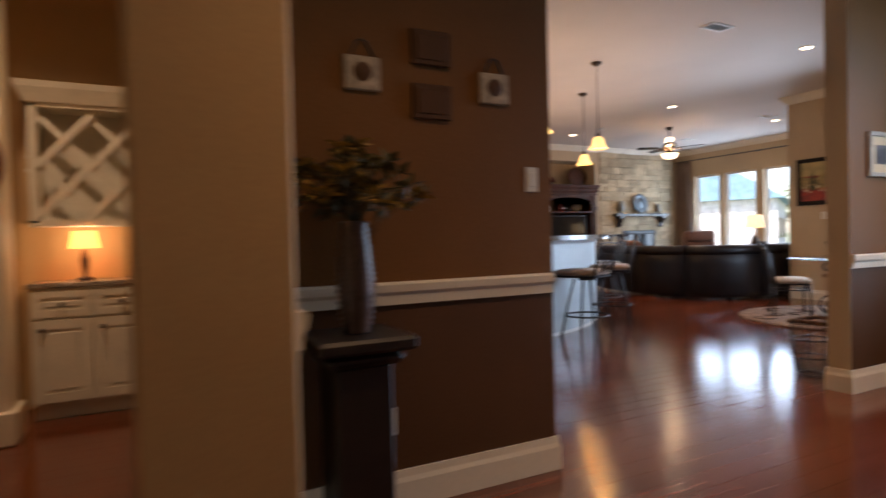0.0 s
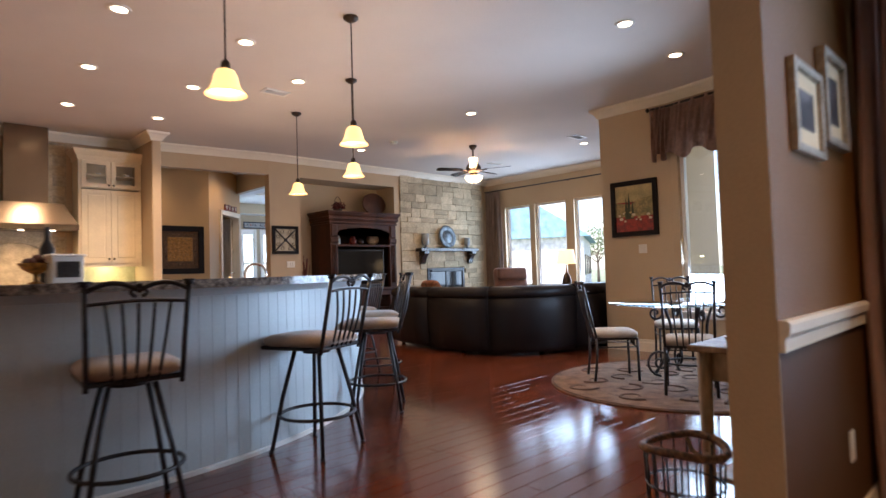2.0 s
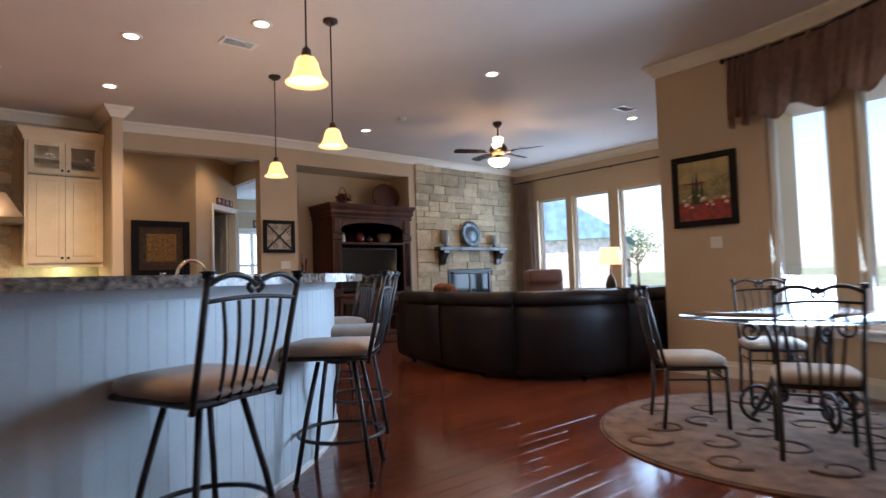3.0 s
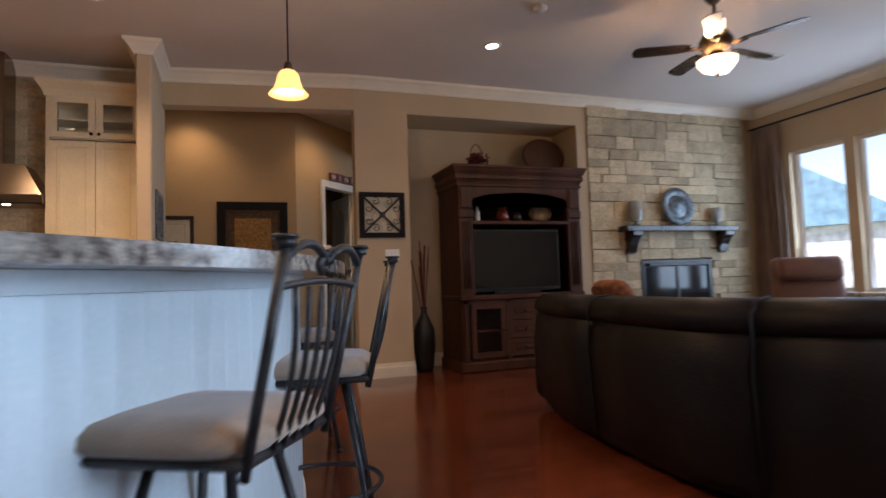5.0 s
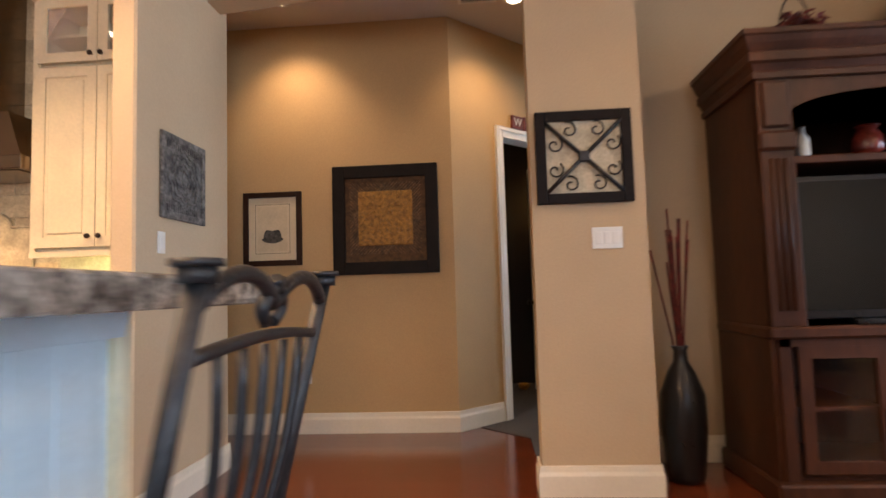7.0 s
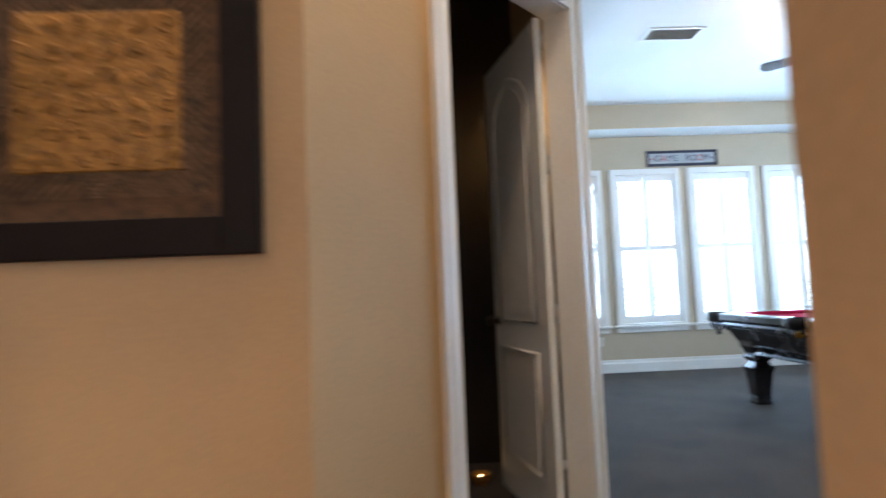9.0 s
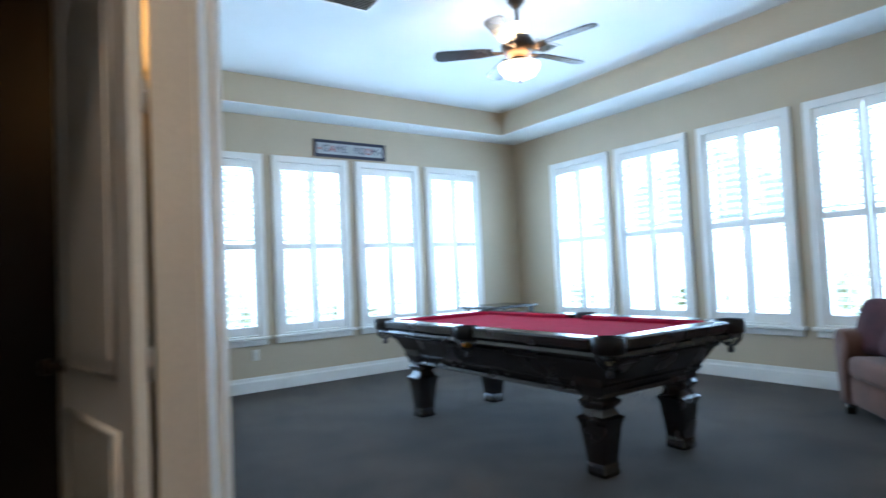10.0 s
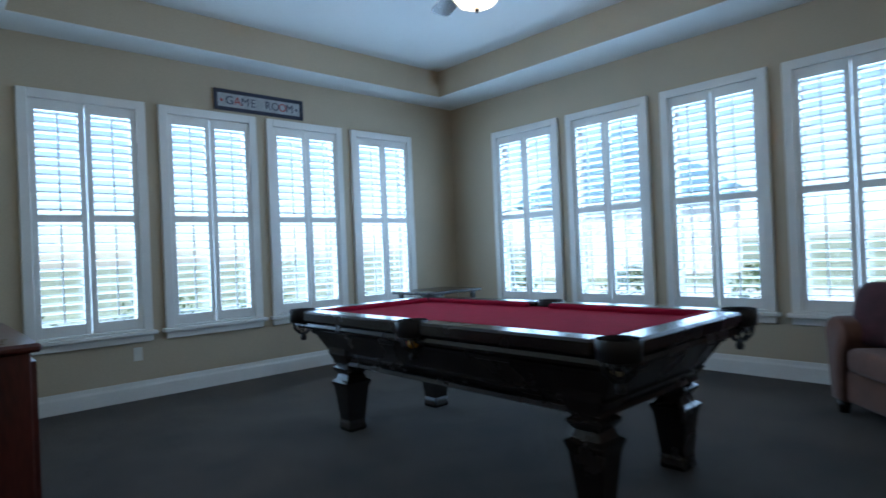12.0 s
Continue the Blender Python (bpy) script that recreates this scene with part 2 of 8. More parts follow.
def prism(bm, outline, z0, z1, m=None, bevel=0.0):
    """A flat-sided solid over an outline of (x, y) pairs."""
    lo = [bm.verts.new((x, y, z0)) for x, y in outline]
    hi = [bm.verts.new((x, y, z1)) for x, y in outline]
    fs = [bm.faces.new(lo[::-1]), bm.faces.new(hi)]
    k = len(outline)
    for i in range(k):
        fs.append(bm.faces.new((lo[i], lo[(i + 1) % k], hi[(i + 1) % k], hi[i])))
    if bevel:
        bmesh.ops.bevel(bm, geom=[e for e in fs[1].edges] + [e for e in fs[0].edges], offset=bevel, segments=2, affect="EDGES", profile=0.5)
    if m:
        for v in bm.verts:
            v.co = m @ v.co
    bmesh.ops.recalc_face_normals(bm, faces=bm.faces)
    return bm


def profile_run(bm, path, section, closed=False, inward=1):
    """A moulding: section of (out, z) pairs carried along (x, y) points with mitred corners; out is to the left of the path times inward."""
    k = len(path)
    P = [Vector(p) for p in path]
    rings = []
    for i in range(k):
        a = P[i - 1] if (i > 0 or closed) else None
        b = P[(i + 1) % k] if (i < k - 1 or closed) else None
        d1 = (P[i] - a).normalized() if a is not None else None
        d2 = (b - P[i]).normalized() if b is not None else None
        n1 = Vector((-d1.y, d1.x)) if d1 is not None else None
        n2 = Vector((-d2.y, d2.x)) if d2 is not None else None
        if n1 is None:
            off = n2
        elif n2 is None:
            off = n1
        else:
            off = (n1 + n2) / max(0.2, 1 + n1.dot(n2))
        rings.append([bm.verts.new((P[i].x + off.x * o * inward, P[i].y + off.y * o * inward, z)) for o, z in section])
    pairs = list(zip(rings, rings[1:])) + ([(rings[-1], rings[0])] if closed else [])
    q = len(section)
    for a, b in pairs:
        for j in range(q):
            bm.faces.new((a[j], a[(j + 1) % q], b[(j + 1) % q], b[j]))
    if not closed:
        bm.faces.new(rings[0])
        bm.faces.new(rings[-1][::-1])
    bmesh.ops.recalc_face_normals(bm, faces=bm.faces)
    return bm


def mesh(name, bm, mat_, smooth=None):
    me = bpy.data.meshes.new(name)
    bm.to_mesh(me)
    bm.free()
    me.materials.append(mat_)
    if smooth:
        for p in me.polygons:
            p.use_smooth = True
    return me


def part(name, bm, mat_, parent, label="", smooth=None):
    ob = new(name, mesh(name, bm, mat_, smooth))
    ob.parent = parent
    if label:
        ob["label"] = label
    return ob


def thing(name, label, category, m=None, group="", kind=""):
    ob = new(name)
    ob.empty_display_size = 0.1
    if m:
        ob.matrix_world = m
    return tagged(ob, label, category, group, kind)


def solid(name, bm, mat_, label, category="", kind="", m=None, group="", smooth=None):
    ob = new(name, mesh(name, bm, mat_, smooth))
    if m:
        ob.matrix_world = m
    return tagged(ob, label, category, group, kind)


def structure(name, bm, mat_, label, category="wall"):
    return solid(name, bm, mat_, label, category, "structure")


def pierced(bm, axis, c0, c1, a0, a1, z0, z1, holes=()):
    """A wall from c0 to c1 across, a0 to a1 along the axis, with holes (a, b, low, high) through it."""
    def put(p, q, r, s):
        if q - p > 1e-4 and s - r > 1e-4:
            if axis == "x":
                box(bm, p, c0, r, q, c1, s)
            else:
                box(bm, c0, p, r, c1, q, s)
    at = a0
    for a, b, lo, hi in sorted(holes):
        put(at, a, z0, z1)
        put(a, b, z0, lo)
        put(a, b, hi, z1)
        at = b
    put(at, a1, z0, z1)
    bmesh.ops.remove_doubles(bm, verts=bm.verts, dist=1e-5)
    return bm


BASE = [(0, 0), (0.018, 0), (0.018, 0.11), (0.012, 0.13), (0.010, 0.16), (0, 0.16)]
CROWN = [(0, H - 0.13), (0.015, H - 0.13), (0.03, H - 0.10), (0.07, H - 0.05), (0.095, H - 0.03), (0.10, H - 0.002), (0, H - 0.002)]
RAIL = [(0, 0.86), (0.014, 0.86), (0.018, 0.90), (0.03, 0.915), (0.034, 0.945), (0.026, 0.955), (0, 0.955)]

# ---- structure ----
W = 0.25
# Entry and dining side, south of the big opening
NW = bmesh.new()
box(NW, -1.79, -0.79, 0.905, -0.37, -0.715, H)
box(NW, 2.16, -0.79, 0.905, 3.45, -0.715, H)
structure("wall_entry_north", NW, M_BROWN, "brown painted dining room wall above the chair rail")
NW = bmesh.new()
box(NW, -1.79, -0.788, 0, -0.37, -0.715, 0.905)
box(NW, 2.16, -0.788, 0, 3.45, -0.715, 0.905)
structure("wall_entry_north_lower", NW, M_BROWN2, "darker brown wall below the chair rail")
NW = bmesh.new()
box(NW, -1.79, -0.715, 0, -0.372, -0.64, H)
box(NW, 2.162, -0.715, 0, 7.0, -0.64, H)
box(NW, -0.372, -0.715, 0, -0.368, -0.64, H)
structure("wall_great_room_south", NW, M_TAN, "tan painted great room wall")
RV = bmesh.new()
box(RV, 2.157, -0.789, 0, 2.161, -0.64, H)
structure("opening_reveal_east", RV, M_TAN, "tan painted reveal of the wide opening")
PW = bmesh.new()
box(PW, -2.15, -1.63, 0, -1.79, -0.64, H, bevel=0.012)
structure("wall_pier", PW, M_HALL, "gold tan wall end beside the dining room opening")
EE = pierced(bmesh.new(), "y", 3.42, 3.57, -6.0, -0.715, 0, H, [(-2.50, -1.40, 0.55, 2.7)])
structure("wall_dining_east", EE, M_BROWN, "brown dining room wall with a shuttered window")
SW = pierced(bmesh.new(), "x", -6.15, -6.0, -3.6, 3.57, 0, H, [])
structure("wall_entry_south", SW, M_TAN, "tan painted entry wall")
WW = bmesh.new()
box(WW, -3.75, -6.15, 0, -3.6, 2.05, H)
structure("wall_entry_west", WW, M_TAN, "tan painted entry hall wall")
HW = bmesh.new()
box(HW, -3.6, 1.9, 0, -1.95, 2.05, H)
structure("wall_pantry_back", HW, M_HALL, "gold tan wall behind the pantry hutch")
KW = bmesh.new()
box(KW, -2.08, -0.64, 0, -1.95, 9.0, H)
structure("wall_kitchen_west", KW, M_TAN, "tan painted kitchen wall")
# Kitchen back wall and the stub wall between kitchen and hall opening
KB = bmesh.new()
box(KB, -1.95, 8.60, 0, 3.02, 8.75, H)
structure("wall_kitchen_back", KB, M_TAN, "tan kitchen wall behind the range")
ST = bmesh.new()
box(ST, 3.02, 7.72, 0, 3.15, 8.75, H, bevel=0.012)
structure("wall_kitchen_stub", ST, M_TAN, "tan stub wall between kitchen and hall")
# Media wall: opening to the hall, pillar, niche, fireplace backing
structure("wall_media_header", prism(bmesh.new(), [(3.15, 8.45), (5.12, 8.20), (5.12, 8.37), (3.15, 8.64)], 2.98, H), M_TAN, "tan header over the hall opening")
for nm, label, a in (("wall_pillar", "tan pillar between hall opening and niche", (5.12, 8.20, 0, 5.73, 8.37, H)),
                     ("wall_niche_side", "tan side wall of the media niche", (5.58, 8.37, 0, 5.73, 8.95, H)),
                     ("wall_niche_header", "tan header over the media niche", (5.73, 8.20, 2.975, 7.97, 8.80, H)),
                     ("wall_niche_back", "tan back wall of the media niche", (5.73, 8.80, 0, 7.97, 8.95, H)),
                     ("wall_niche_east", "tan wall strip beside the fireplace", (7.97, 8.20, 0, 8.12, 8.95, H)),
                     ("wall_fireplace_back", "tan wall behind the fireplace", (8.12, 8.30, 0, 11.1, 8.95, H))):
    structure(nm, B(*a), M_TAN, label)
# Living room east and south walls
EW = pierced(bmesh.new(), "y", 10.93, 11.13, 2.8, 8.95, 0, H, [(6.90, 7.64, 0.75, 2.64), (5.91, 6.76, 0.75, 2.64), (4.83, 5.70, 0.75, 2.64)])
structure("wall_living_east", EW, M_TAN, "tan living room wall with three tall windows")
LS = bmesh.new()
box(LS, 7.64, 2.79, 0, 11.13, 2.95, H)
structure("wall_living_south", LS, M_TAN, "tan wall between living room and breakfast nook")


def oblique(bm, p, q, th, z0, z1, holes=()):
    """A wall from p to q in plan with its thickness to the right of the way, with holes (along, along, low, high)."""
    p, q = Vector((*p, 0)), Vector((*q, 0))
    d = (q - p).normalized()
    n = Vector((d.y, -d.x, 0))
    m = Matrix(((d.x, n.x, 0, p.x), (d.y, n.y, 0, p.y), (0, 0, 1, 0), (0, 0, 0, 1)))
    b2 = pierced(bmesh.new(), "x", 0, th, 0, (q - p).length, z0, z1, holes)
    for v in b2.verts:
        v.co = m @ v.co
    bmesh.ops.recalc_face_normals(b2, faces=b2.faces)
    me = bpy.data.meshes.new("tmp")
    b2.to_mesh(me)
    b2.free()
    bm.from_mesh(me)
    bpy.data.meshes.remove(me)
    return m


# Breakfast nook: straight wall with the painting, then a bay of three facets
NOOK = [(7.48, 2.95), (7.48, 1.95), (7.34, 1.20), (6.98, 0.50), (6.42, -0.04), (5.6, -0.64)]
NK = bmesh.new()
FACETS = []
for i, hs in enumerate(([], [(0.10, 0.66, 0.55, 2.75)], [(0.10, 0.70, 0.55, 2.75)], [(0.08, 0.70, 0.55, 2.75)], [])):
    FACETS.append((oblique(NK, NOOK[i + 1], NOOK[i], 0.16, 0, H, [((Vector(NOOK[i]) - Vector(NOOK[i + 1])).length - b, (Vector(NOOK[i]) - Vector(NOOK[i + 1])).length - a, lo, hi) for a, b, lo, hi in hs]), hs, (Vector(NOOK[i]) - Vector(NOOK[i + 1])).length))
structure("wall_nook", NK, M_TAN, "tan bay wall of the breakfast nook")
# Hall
HB = bmesh.new()
box(HB, 1.2, 9.63, 0, 4.607, 9.78, H)
structure("wall_hall_back", HB, M_HALL, "gold tan hall wall hung with pictures")
HE = bmesh.new()
box(HE, 1.05, 8.75, 0, 1.2, 9.78, H)
structure("wall_hall_end", HE, M_HALL, "gold tan end wall of the hall")
HA = bmesh.new()
ANG = oblique(HA, (4.607, 9.63), (5.72, 10.743), -0.13, 0, H, [(0.605, 1.465, 0, 2.43)])
structure("wall_hall_angled", HA, M_HALL, "angled tan hall wall with a doorway")
GW = bmesh.new()
box(GW, 5.60, 10.743, 0, 5.72, 15.58, H)
box(GW, 5.60, 8.95, 2.95, 5.72, 10.743, H)
structure("wall_game_west", GW, M_GAME, "greige game room wall with an open doorway")
GN = pierced(bmesh.new(), "x", 15.43, 15.60, 5.60, 11.24, 0, 3.05, [(6.46, 7.24, 0.62, 2.54), (7.50, 8.27, 0.62, 2.54), (8.53, 9.28, 0.62, 2.54), (9.55, 10.29, 0.62, 2.54)])
structure("wall_game_north", GN, M_GAME, "greige game room wall with four shuttered windows")
GE = pierced(bmesh.new(), "y", 11.09, 11.24, 8.95, 15.43, 0, 3.05, [(13.79, 14.625, 0.58, 2.54), (12.725, 13.53, 0.58, 2.54), (11.655, 12.445, 0.58, 2.54), (10.60, 11.39, 0.58, 2.54)])
structure("wall_game_east", GE, M_GAME, "greige game room wall with four shuttered windows")
# Wine room behind the angled door; its dimness is put into the wall colour
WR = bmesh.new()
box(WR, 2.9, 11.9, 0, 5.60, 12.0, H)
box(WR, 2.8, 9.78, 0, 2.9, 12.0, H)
structure("wall_wine_room", WR, material("dim_wine_room_wall", (0.016, 0.011, 0.010), 0.6, vary=0.1, scale=2), "wine room walls coloured near-black for the dim interior")

# Ceilings
CE = bmesh.new()
box(CE, -3.75, -6.15, H, 11.24, 8.95, H + 0.1)
box(CE, 1.05, 8.95, H, 5.72, 12.0, H + 0.1)
structure("ceiling", CE, M_CEIL, "smooth warm grey ceiling", "ceiling")
TR = (6.30, 9.55, 10.52, 15.03)
CG = bmesh.new()
box(CG, TR[0] - 0.1, TR[1] - 0.1, 3.36, TR[2] + 0.1, TR[3] + 0.1, 3.44)
structure("ceiling_game_room", CG, M_CEILG, "white recessed tray ceiling", "ceiling")
CS = bmesh.new()
box(CS, 5.72, 8.95, 3.05, 11.24, TR[1], 3.056)
box(CS, 5.72, TR[3], 3.05, 11.24, 15.6, 3.056)
box(CS, 5.72, TR[1], 3.05, TR[0], TR[3], 3.056)
box(CS, TR[2], TR[1], 3.05, 11.24, TR[3], 3.056)
structure("ceiling_game_soffit", CS, M_CEILG, "white soffit round the tray ceiling", "ceiling")
CF = bmesh.new()
for a in ((TR[0] - 0.1, TR[1] - 0.1, TR[0], TR[3] + 0.1), (TR[2], TR[1] - 0.1, TR[2] + 0.1, TR[3] + 0.1), (TR[0], TR[1] - 0.1, TR[2], TR[1]), (TR[0], TR[3], TR[2], TR[3] + 0.1)):
    box(CF, a[0], a[1], 3.056, a[2], a[3], 3.36)
structure("ceiling_tray_sides", CF, M_GAME, "greige upstand of the tray ceiling", "ceiling")

# Floors
FL = bmesh.new()
for fx0, fy0, fx1, fy1 in ((-3.75, -6.15, 3.57, -0.64), (-3.75, -0.64, -2.08, 2.05), (-2.08, -0.64, 7.60, 2.79), (-2.08, 2.79, 11.13, 8.95), (1.05, 8.95, 5.6, 9.75)):
    box(FL, fx0, fy0, -0.12, fx1, fy1, -0.016)
structure("floor_base", FL, M_DARKWOOD, "dark subfloor under the cherry planks", "floor")
CP = bmesh.new()
prism(CP, [(4.76, 9.782), (5.14, 9.40), (5.14, 8.95), (11.1, 8.95), (11.1, 15.45), (2.9, 15.45), (2.9, 9.785), (4.72, 9.785)], -0.10, 0.004)
structure("floor_carpet", CP, M_CARPET, "brown loop pile carpet of the game room", "floor")

# Mouldings
def moulding(name, paths, section, mat_, label, category, inward=1, closed=False):
    bm = bmesh.new()
    for p in paths:
        profile_run(bm, p, section, closed, inward)
    return structure(name, bm, mat_, label, category)


moulding("baseboard_hall", [[(4.965, 9.988), (4.607, 9.63), (1.2, 9.63)]], BASE, M_TRIM, "cream painted baseboard", "baseboard", inward=1)
moulding("baseboard_media", [[(5.58, 8.37), (5.115, 8.37), (5.115, 8.2), (5.73, 8.2), (5.73, 8.80), (7.97, 8.80), (7.97, 8.2), (8.12, 8.2)]], BASE, M_TRIM, "cream painted baseboard", "baseboard", inward=-1)
moulding("baseboard_stub", [[(3.15, 8.75), (3.15, 7.72), (3.02, 7.72)]], BASE, M_TRIM, "cream painted baseboard", "baseboard", inward=1)
moulding("baseboard_nook", [[(10.93, 2.95), (7.48, 2.95)][1:] + NOOK[1:]], BASE, M_TRIM, "cream painted baseboard", "baseboard", inward=-1)
moulding("baseboard_entry", [[(3.42, -0.79), (2.157, -0.79), (2.157, -0.64), (5.6, -0.64)]], BASE, M_TRIM, "cream painted baseboard", "baseboard", inward=1)
moulding("baseboard_entry_west", [[(-0.368, -0.64), (-0.368, -0.79), (-1.79, -0.79), (-1.79, -1.63), (-2.15, -1.63)]], BASE, M_TRIM, "cream painted baseboard", "baseboard", inward=1)
moulding("baseboard_game", [[(11.09, 8.95), (11.09, 15.43), (5.72, 15.43), (5.72, 10.743)]], [(o, z + 0.004) for o, z in BASE], M_WHITE, "white painted baseboard", "baseboard", inward=1)
moulding("baseboard_living", [[(10.93, 2.95), (10.93, 8.2)]], BASE, M_TRIM, "cream painted baseboard", "baseboard", inward=1)
moulding("trim_chair_rail", [[(3.42, -0.79), (2.16, -0.79)]], RAIL, M_TRIM, "cream moulded chair rail", "chair rail", inward=1)
moulding("trim_chair_rail_west", [[(-0.38, -0.79), (-1.79, -0.79), (-1.79, -1.60)]], RAIL, M_TRIM, "cream moulded chair rail", "chair rail", inward=1)
moulding("trim_crown", [[(10.93, 2.95), (10.93, 8.2), (8.12, 8.2), (5.12, 8.2), (3.15, 8.45), (3.15, 7.72), (3.02, 7.72), (3.02, 8.6), (-1.95, 8.6), (-1.95, -0.64), (-0.368, -0.64)]], CROWN, M_TRIM, "cream crown moulding", "crown moulding", inward=1)
moulding("trim_crown_nook", [[(5.6, -0.64)] + NOOK[::-1][1:] + [(10.93, 2.95)]], CROWN, M_TRIM, "cream crown moulding", "crown moulding", inward=1)

# Ground outside, its colour paled to brighten the view through the windows
GR = bmesh.new()
box(GR, -400, -400, -0.6, 400, 400, -0.35)
M_LAWN = material("brightened_lawn", (0.27, 0.31, 0.19), 0.95, vary=0.25, scale=0.4, bump_scale=8)
structure("ground", GR, M_LAWN, "pale lawn reaching to the horizon", "lawn")
# House colours hold the blue haze and glare of the window view
M_ROOF = material("haze_tinted_shingles", (0.20, 0.36, 0.48), 0.8, vary=0.2, scale=2)
M_WALLX = material("pale_brick_wall", (0.74, 0.73, 0.72), 0.85, vary=0.2, scale=3)
def far_house(x, y, turn, w, d, eave, ridge):
    ob = thing("neighbour_house", "distant gabled house in haze-tinted pale and blue-grey", "house", pose(x, y, -0.35, 0, 0, turn))
    part("wall", B(-w, -d, 0, w, d, eave), M_WALLX, ob)
    bm = bmesh.new()
    prism(bm, [(-d - 0.5, eave), (d + 0.5, eave), (0, ridge)], -w - 0.5, w + 0.5, m=Matrix(((0, 0, 1, 0), (1, 0, 0, 0), (0, 1, 0, 0), (0, 0, 0, 1))))
    part("roof", bm, M_ROOF, ob)
    for k in range(4):
        wx = -w + 2 * w * (k + 0.5) / 4
        for s in (-1, 1):
            part("window", B(wx - 0.6, s * d - 0.06, 1.0, wx + 0.6, s * d + 0.06, 2.4), M_SCREEN, ob)
    return ob


far_house(36.5, 27.5, 30, 6, 5, 3.6, 7.2)
# Pale slab added to bounce light and wash out the window view
PT = bmesh.new()
box(PT, 11.24, -4, -0.349, 24, 27, -0.30)
box(PT, -2, 15.62, -0.349, 11.24, 27, -0.30)
structure("pavement_patio", PT, material("pale_concrete", (0.55, 0.53, 0.50), 0.85, vary=0.1, scale=1.5, bump_scale=30), "added pale concrete patio that brightens the window view", "patio")

# ---- windows ----
def casement(name, m, w, h, mat_, label, grid=True):
    """A fixed window in an opening w by h; its local x runs along the wall, y outward, the lower left at the origin."""
    win = thing(name, label, "window", m, kind="structure")
    fr = bmesh.new()
    t = 0.05
    for a in ((0, 0, t, h), (w - t, 0, w, h), (t, 0, w - t, t), (t, h - t, w - t, h)):
        box(fr, a[0], 0.06, a[1], a[2], 0.12, a[3])
    part("window_frame", fr, mat_, win)
    p = part("pane", B(t, 0.088, t, w - t, 0.094, h - t), M_GLASS, win)
    p.visible_shadow = False
    si = bmesh.new()
    box(si, -0.05, -0.05, -0.03, w + 0.05, 0.06, 0.0, 0.006)
    box(si, -0.03, -0.02, -0.09, w + 0.03, -0.002, -0.03, 0.004)
    part("window_sill", si, mat_, win)
    return win


def wall_frame(origin, along, out):
    a, o = Vector(along), Vector(out)
    return Matrix(((a.x, o.x, 0, origin[0]), (a.y, o.y, 0, origin[1]), (0, 0, 1, origin[2]), (0, 0, 0, 1)))


for ya, yb in ((6.90, 7.64), (5.91, 6.76), (4.83, 5.70)):
    casement("window_living", wall_frame((10.93, yb, 0.75), (0, -1, 0), (1, 0, 0)), yb - ya, 1.89, M_WHITE, "tall white-framed living room window")
for fm, hs, ln in FACETS[:4]:
    for a, b, lo, hi in hs:
        casement("window_nook", fm @ wall_frame((ln - b, 0, lo), (1, 0, 0), (0, 1, 0)), b - a, hi - lo, M_WHITE, "tall white-framed breakfast nook window")


# Added window out of view; the wall has no hole, so no daylight enters
casement("window_entry_added", wall_frame((0.55, -6.0, 0.5), (-1, 0, 0), (0, -1, 0)), 2.3, 2.1, M_WHITE, "unseen added window on the solid entry wall")


# ---- ceiling fixtures ----
def can_fixture(x, y, z):
    ob = thing("recessed_light", "white recessed ceiling downlight, switched on", "ceiling light", pose(x, y, z), "ceiling downlights")
    part("trim_ring", lathe(bmesh.new(), [(0.062, -0.001), (0.062, -0.012), (0.085, -0.010), (0.092, -0.001)], close=False), M_PLATE, ob)
    part("lens", lathe(bmesh.new(), [(0.061, -0.008), (0.03, -0.010), (0.002, -0.0105)], close=False), M_CAN, ob)
    return ob


first = can_fixture(*CANS[0], H)
for cx, cy in CANS[1:]:
    copy_thing(first, pose(cx, cy, H))
copy_thing(first, pose(3.35, 9.2, H))
copy_thing(first, pose(5.15, 9.40, H))


def pendant(x, y):
    ob = thing("pendant_lamp", "bronze pendant with a lit cream bell glass shade", "pendant lamp", pose(x, y, H), "pendants over the bar")
    part("canopy", lathe(bmesh.new(), [(0.065, -0.001), (0.065, -0.02), (0.03, -0.045), (0.012, -0.05)]), M_BRONZE, ob)
    part("rod", T([(0, 0, -0.045), (0, 0, -0.91)], 0.006), M_BRONZE, ob)
    part("socket", lathe(bmesh.new(), [(0.008, -0.89), (0.026, -0.91), (0.030, -0.95), (0.018, -0.96)]), M_BRONZE, ob)
    sh = part("shade", lathe(bmesh.new(), [(0.026, -0.950), (0.052, -0.962), (0.068, -0.990), (0.076, -1.028), (0.092, -1.072), (0.124, -1.108),
                                        (0.120, -1.108), (0.088, -1.069), (0.072, -1.028), (0.064, -0.992), (0.048, -0.966), (0.024, -0.956)], n=28, close=False), M_SHADE, ob, "lit cream glass shade")
    sh.visible_shadow = False
    return ob


first = pendant(*PENDANTS[0])
for cx, cy in PENDANTS[1:]:
    copy_thing(first, pose(cx, cy, H))


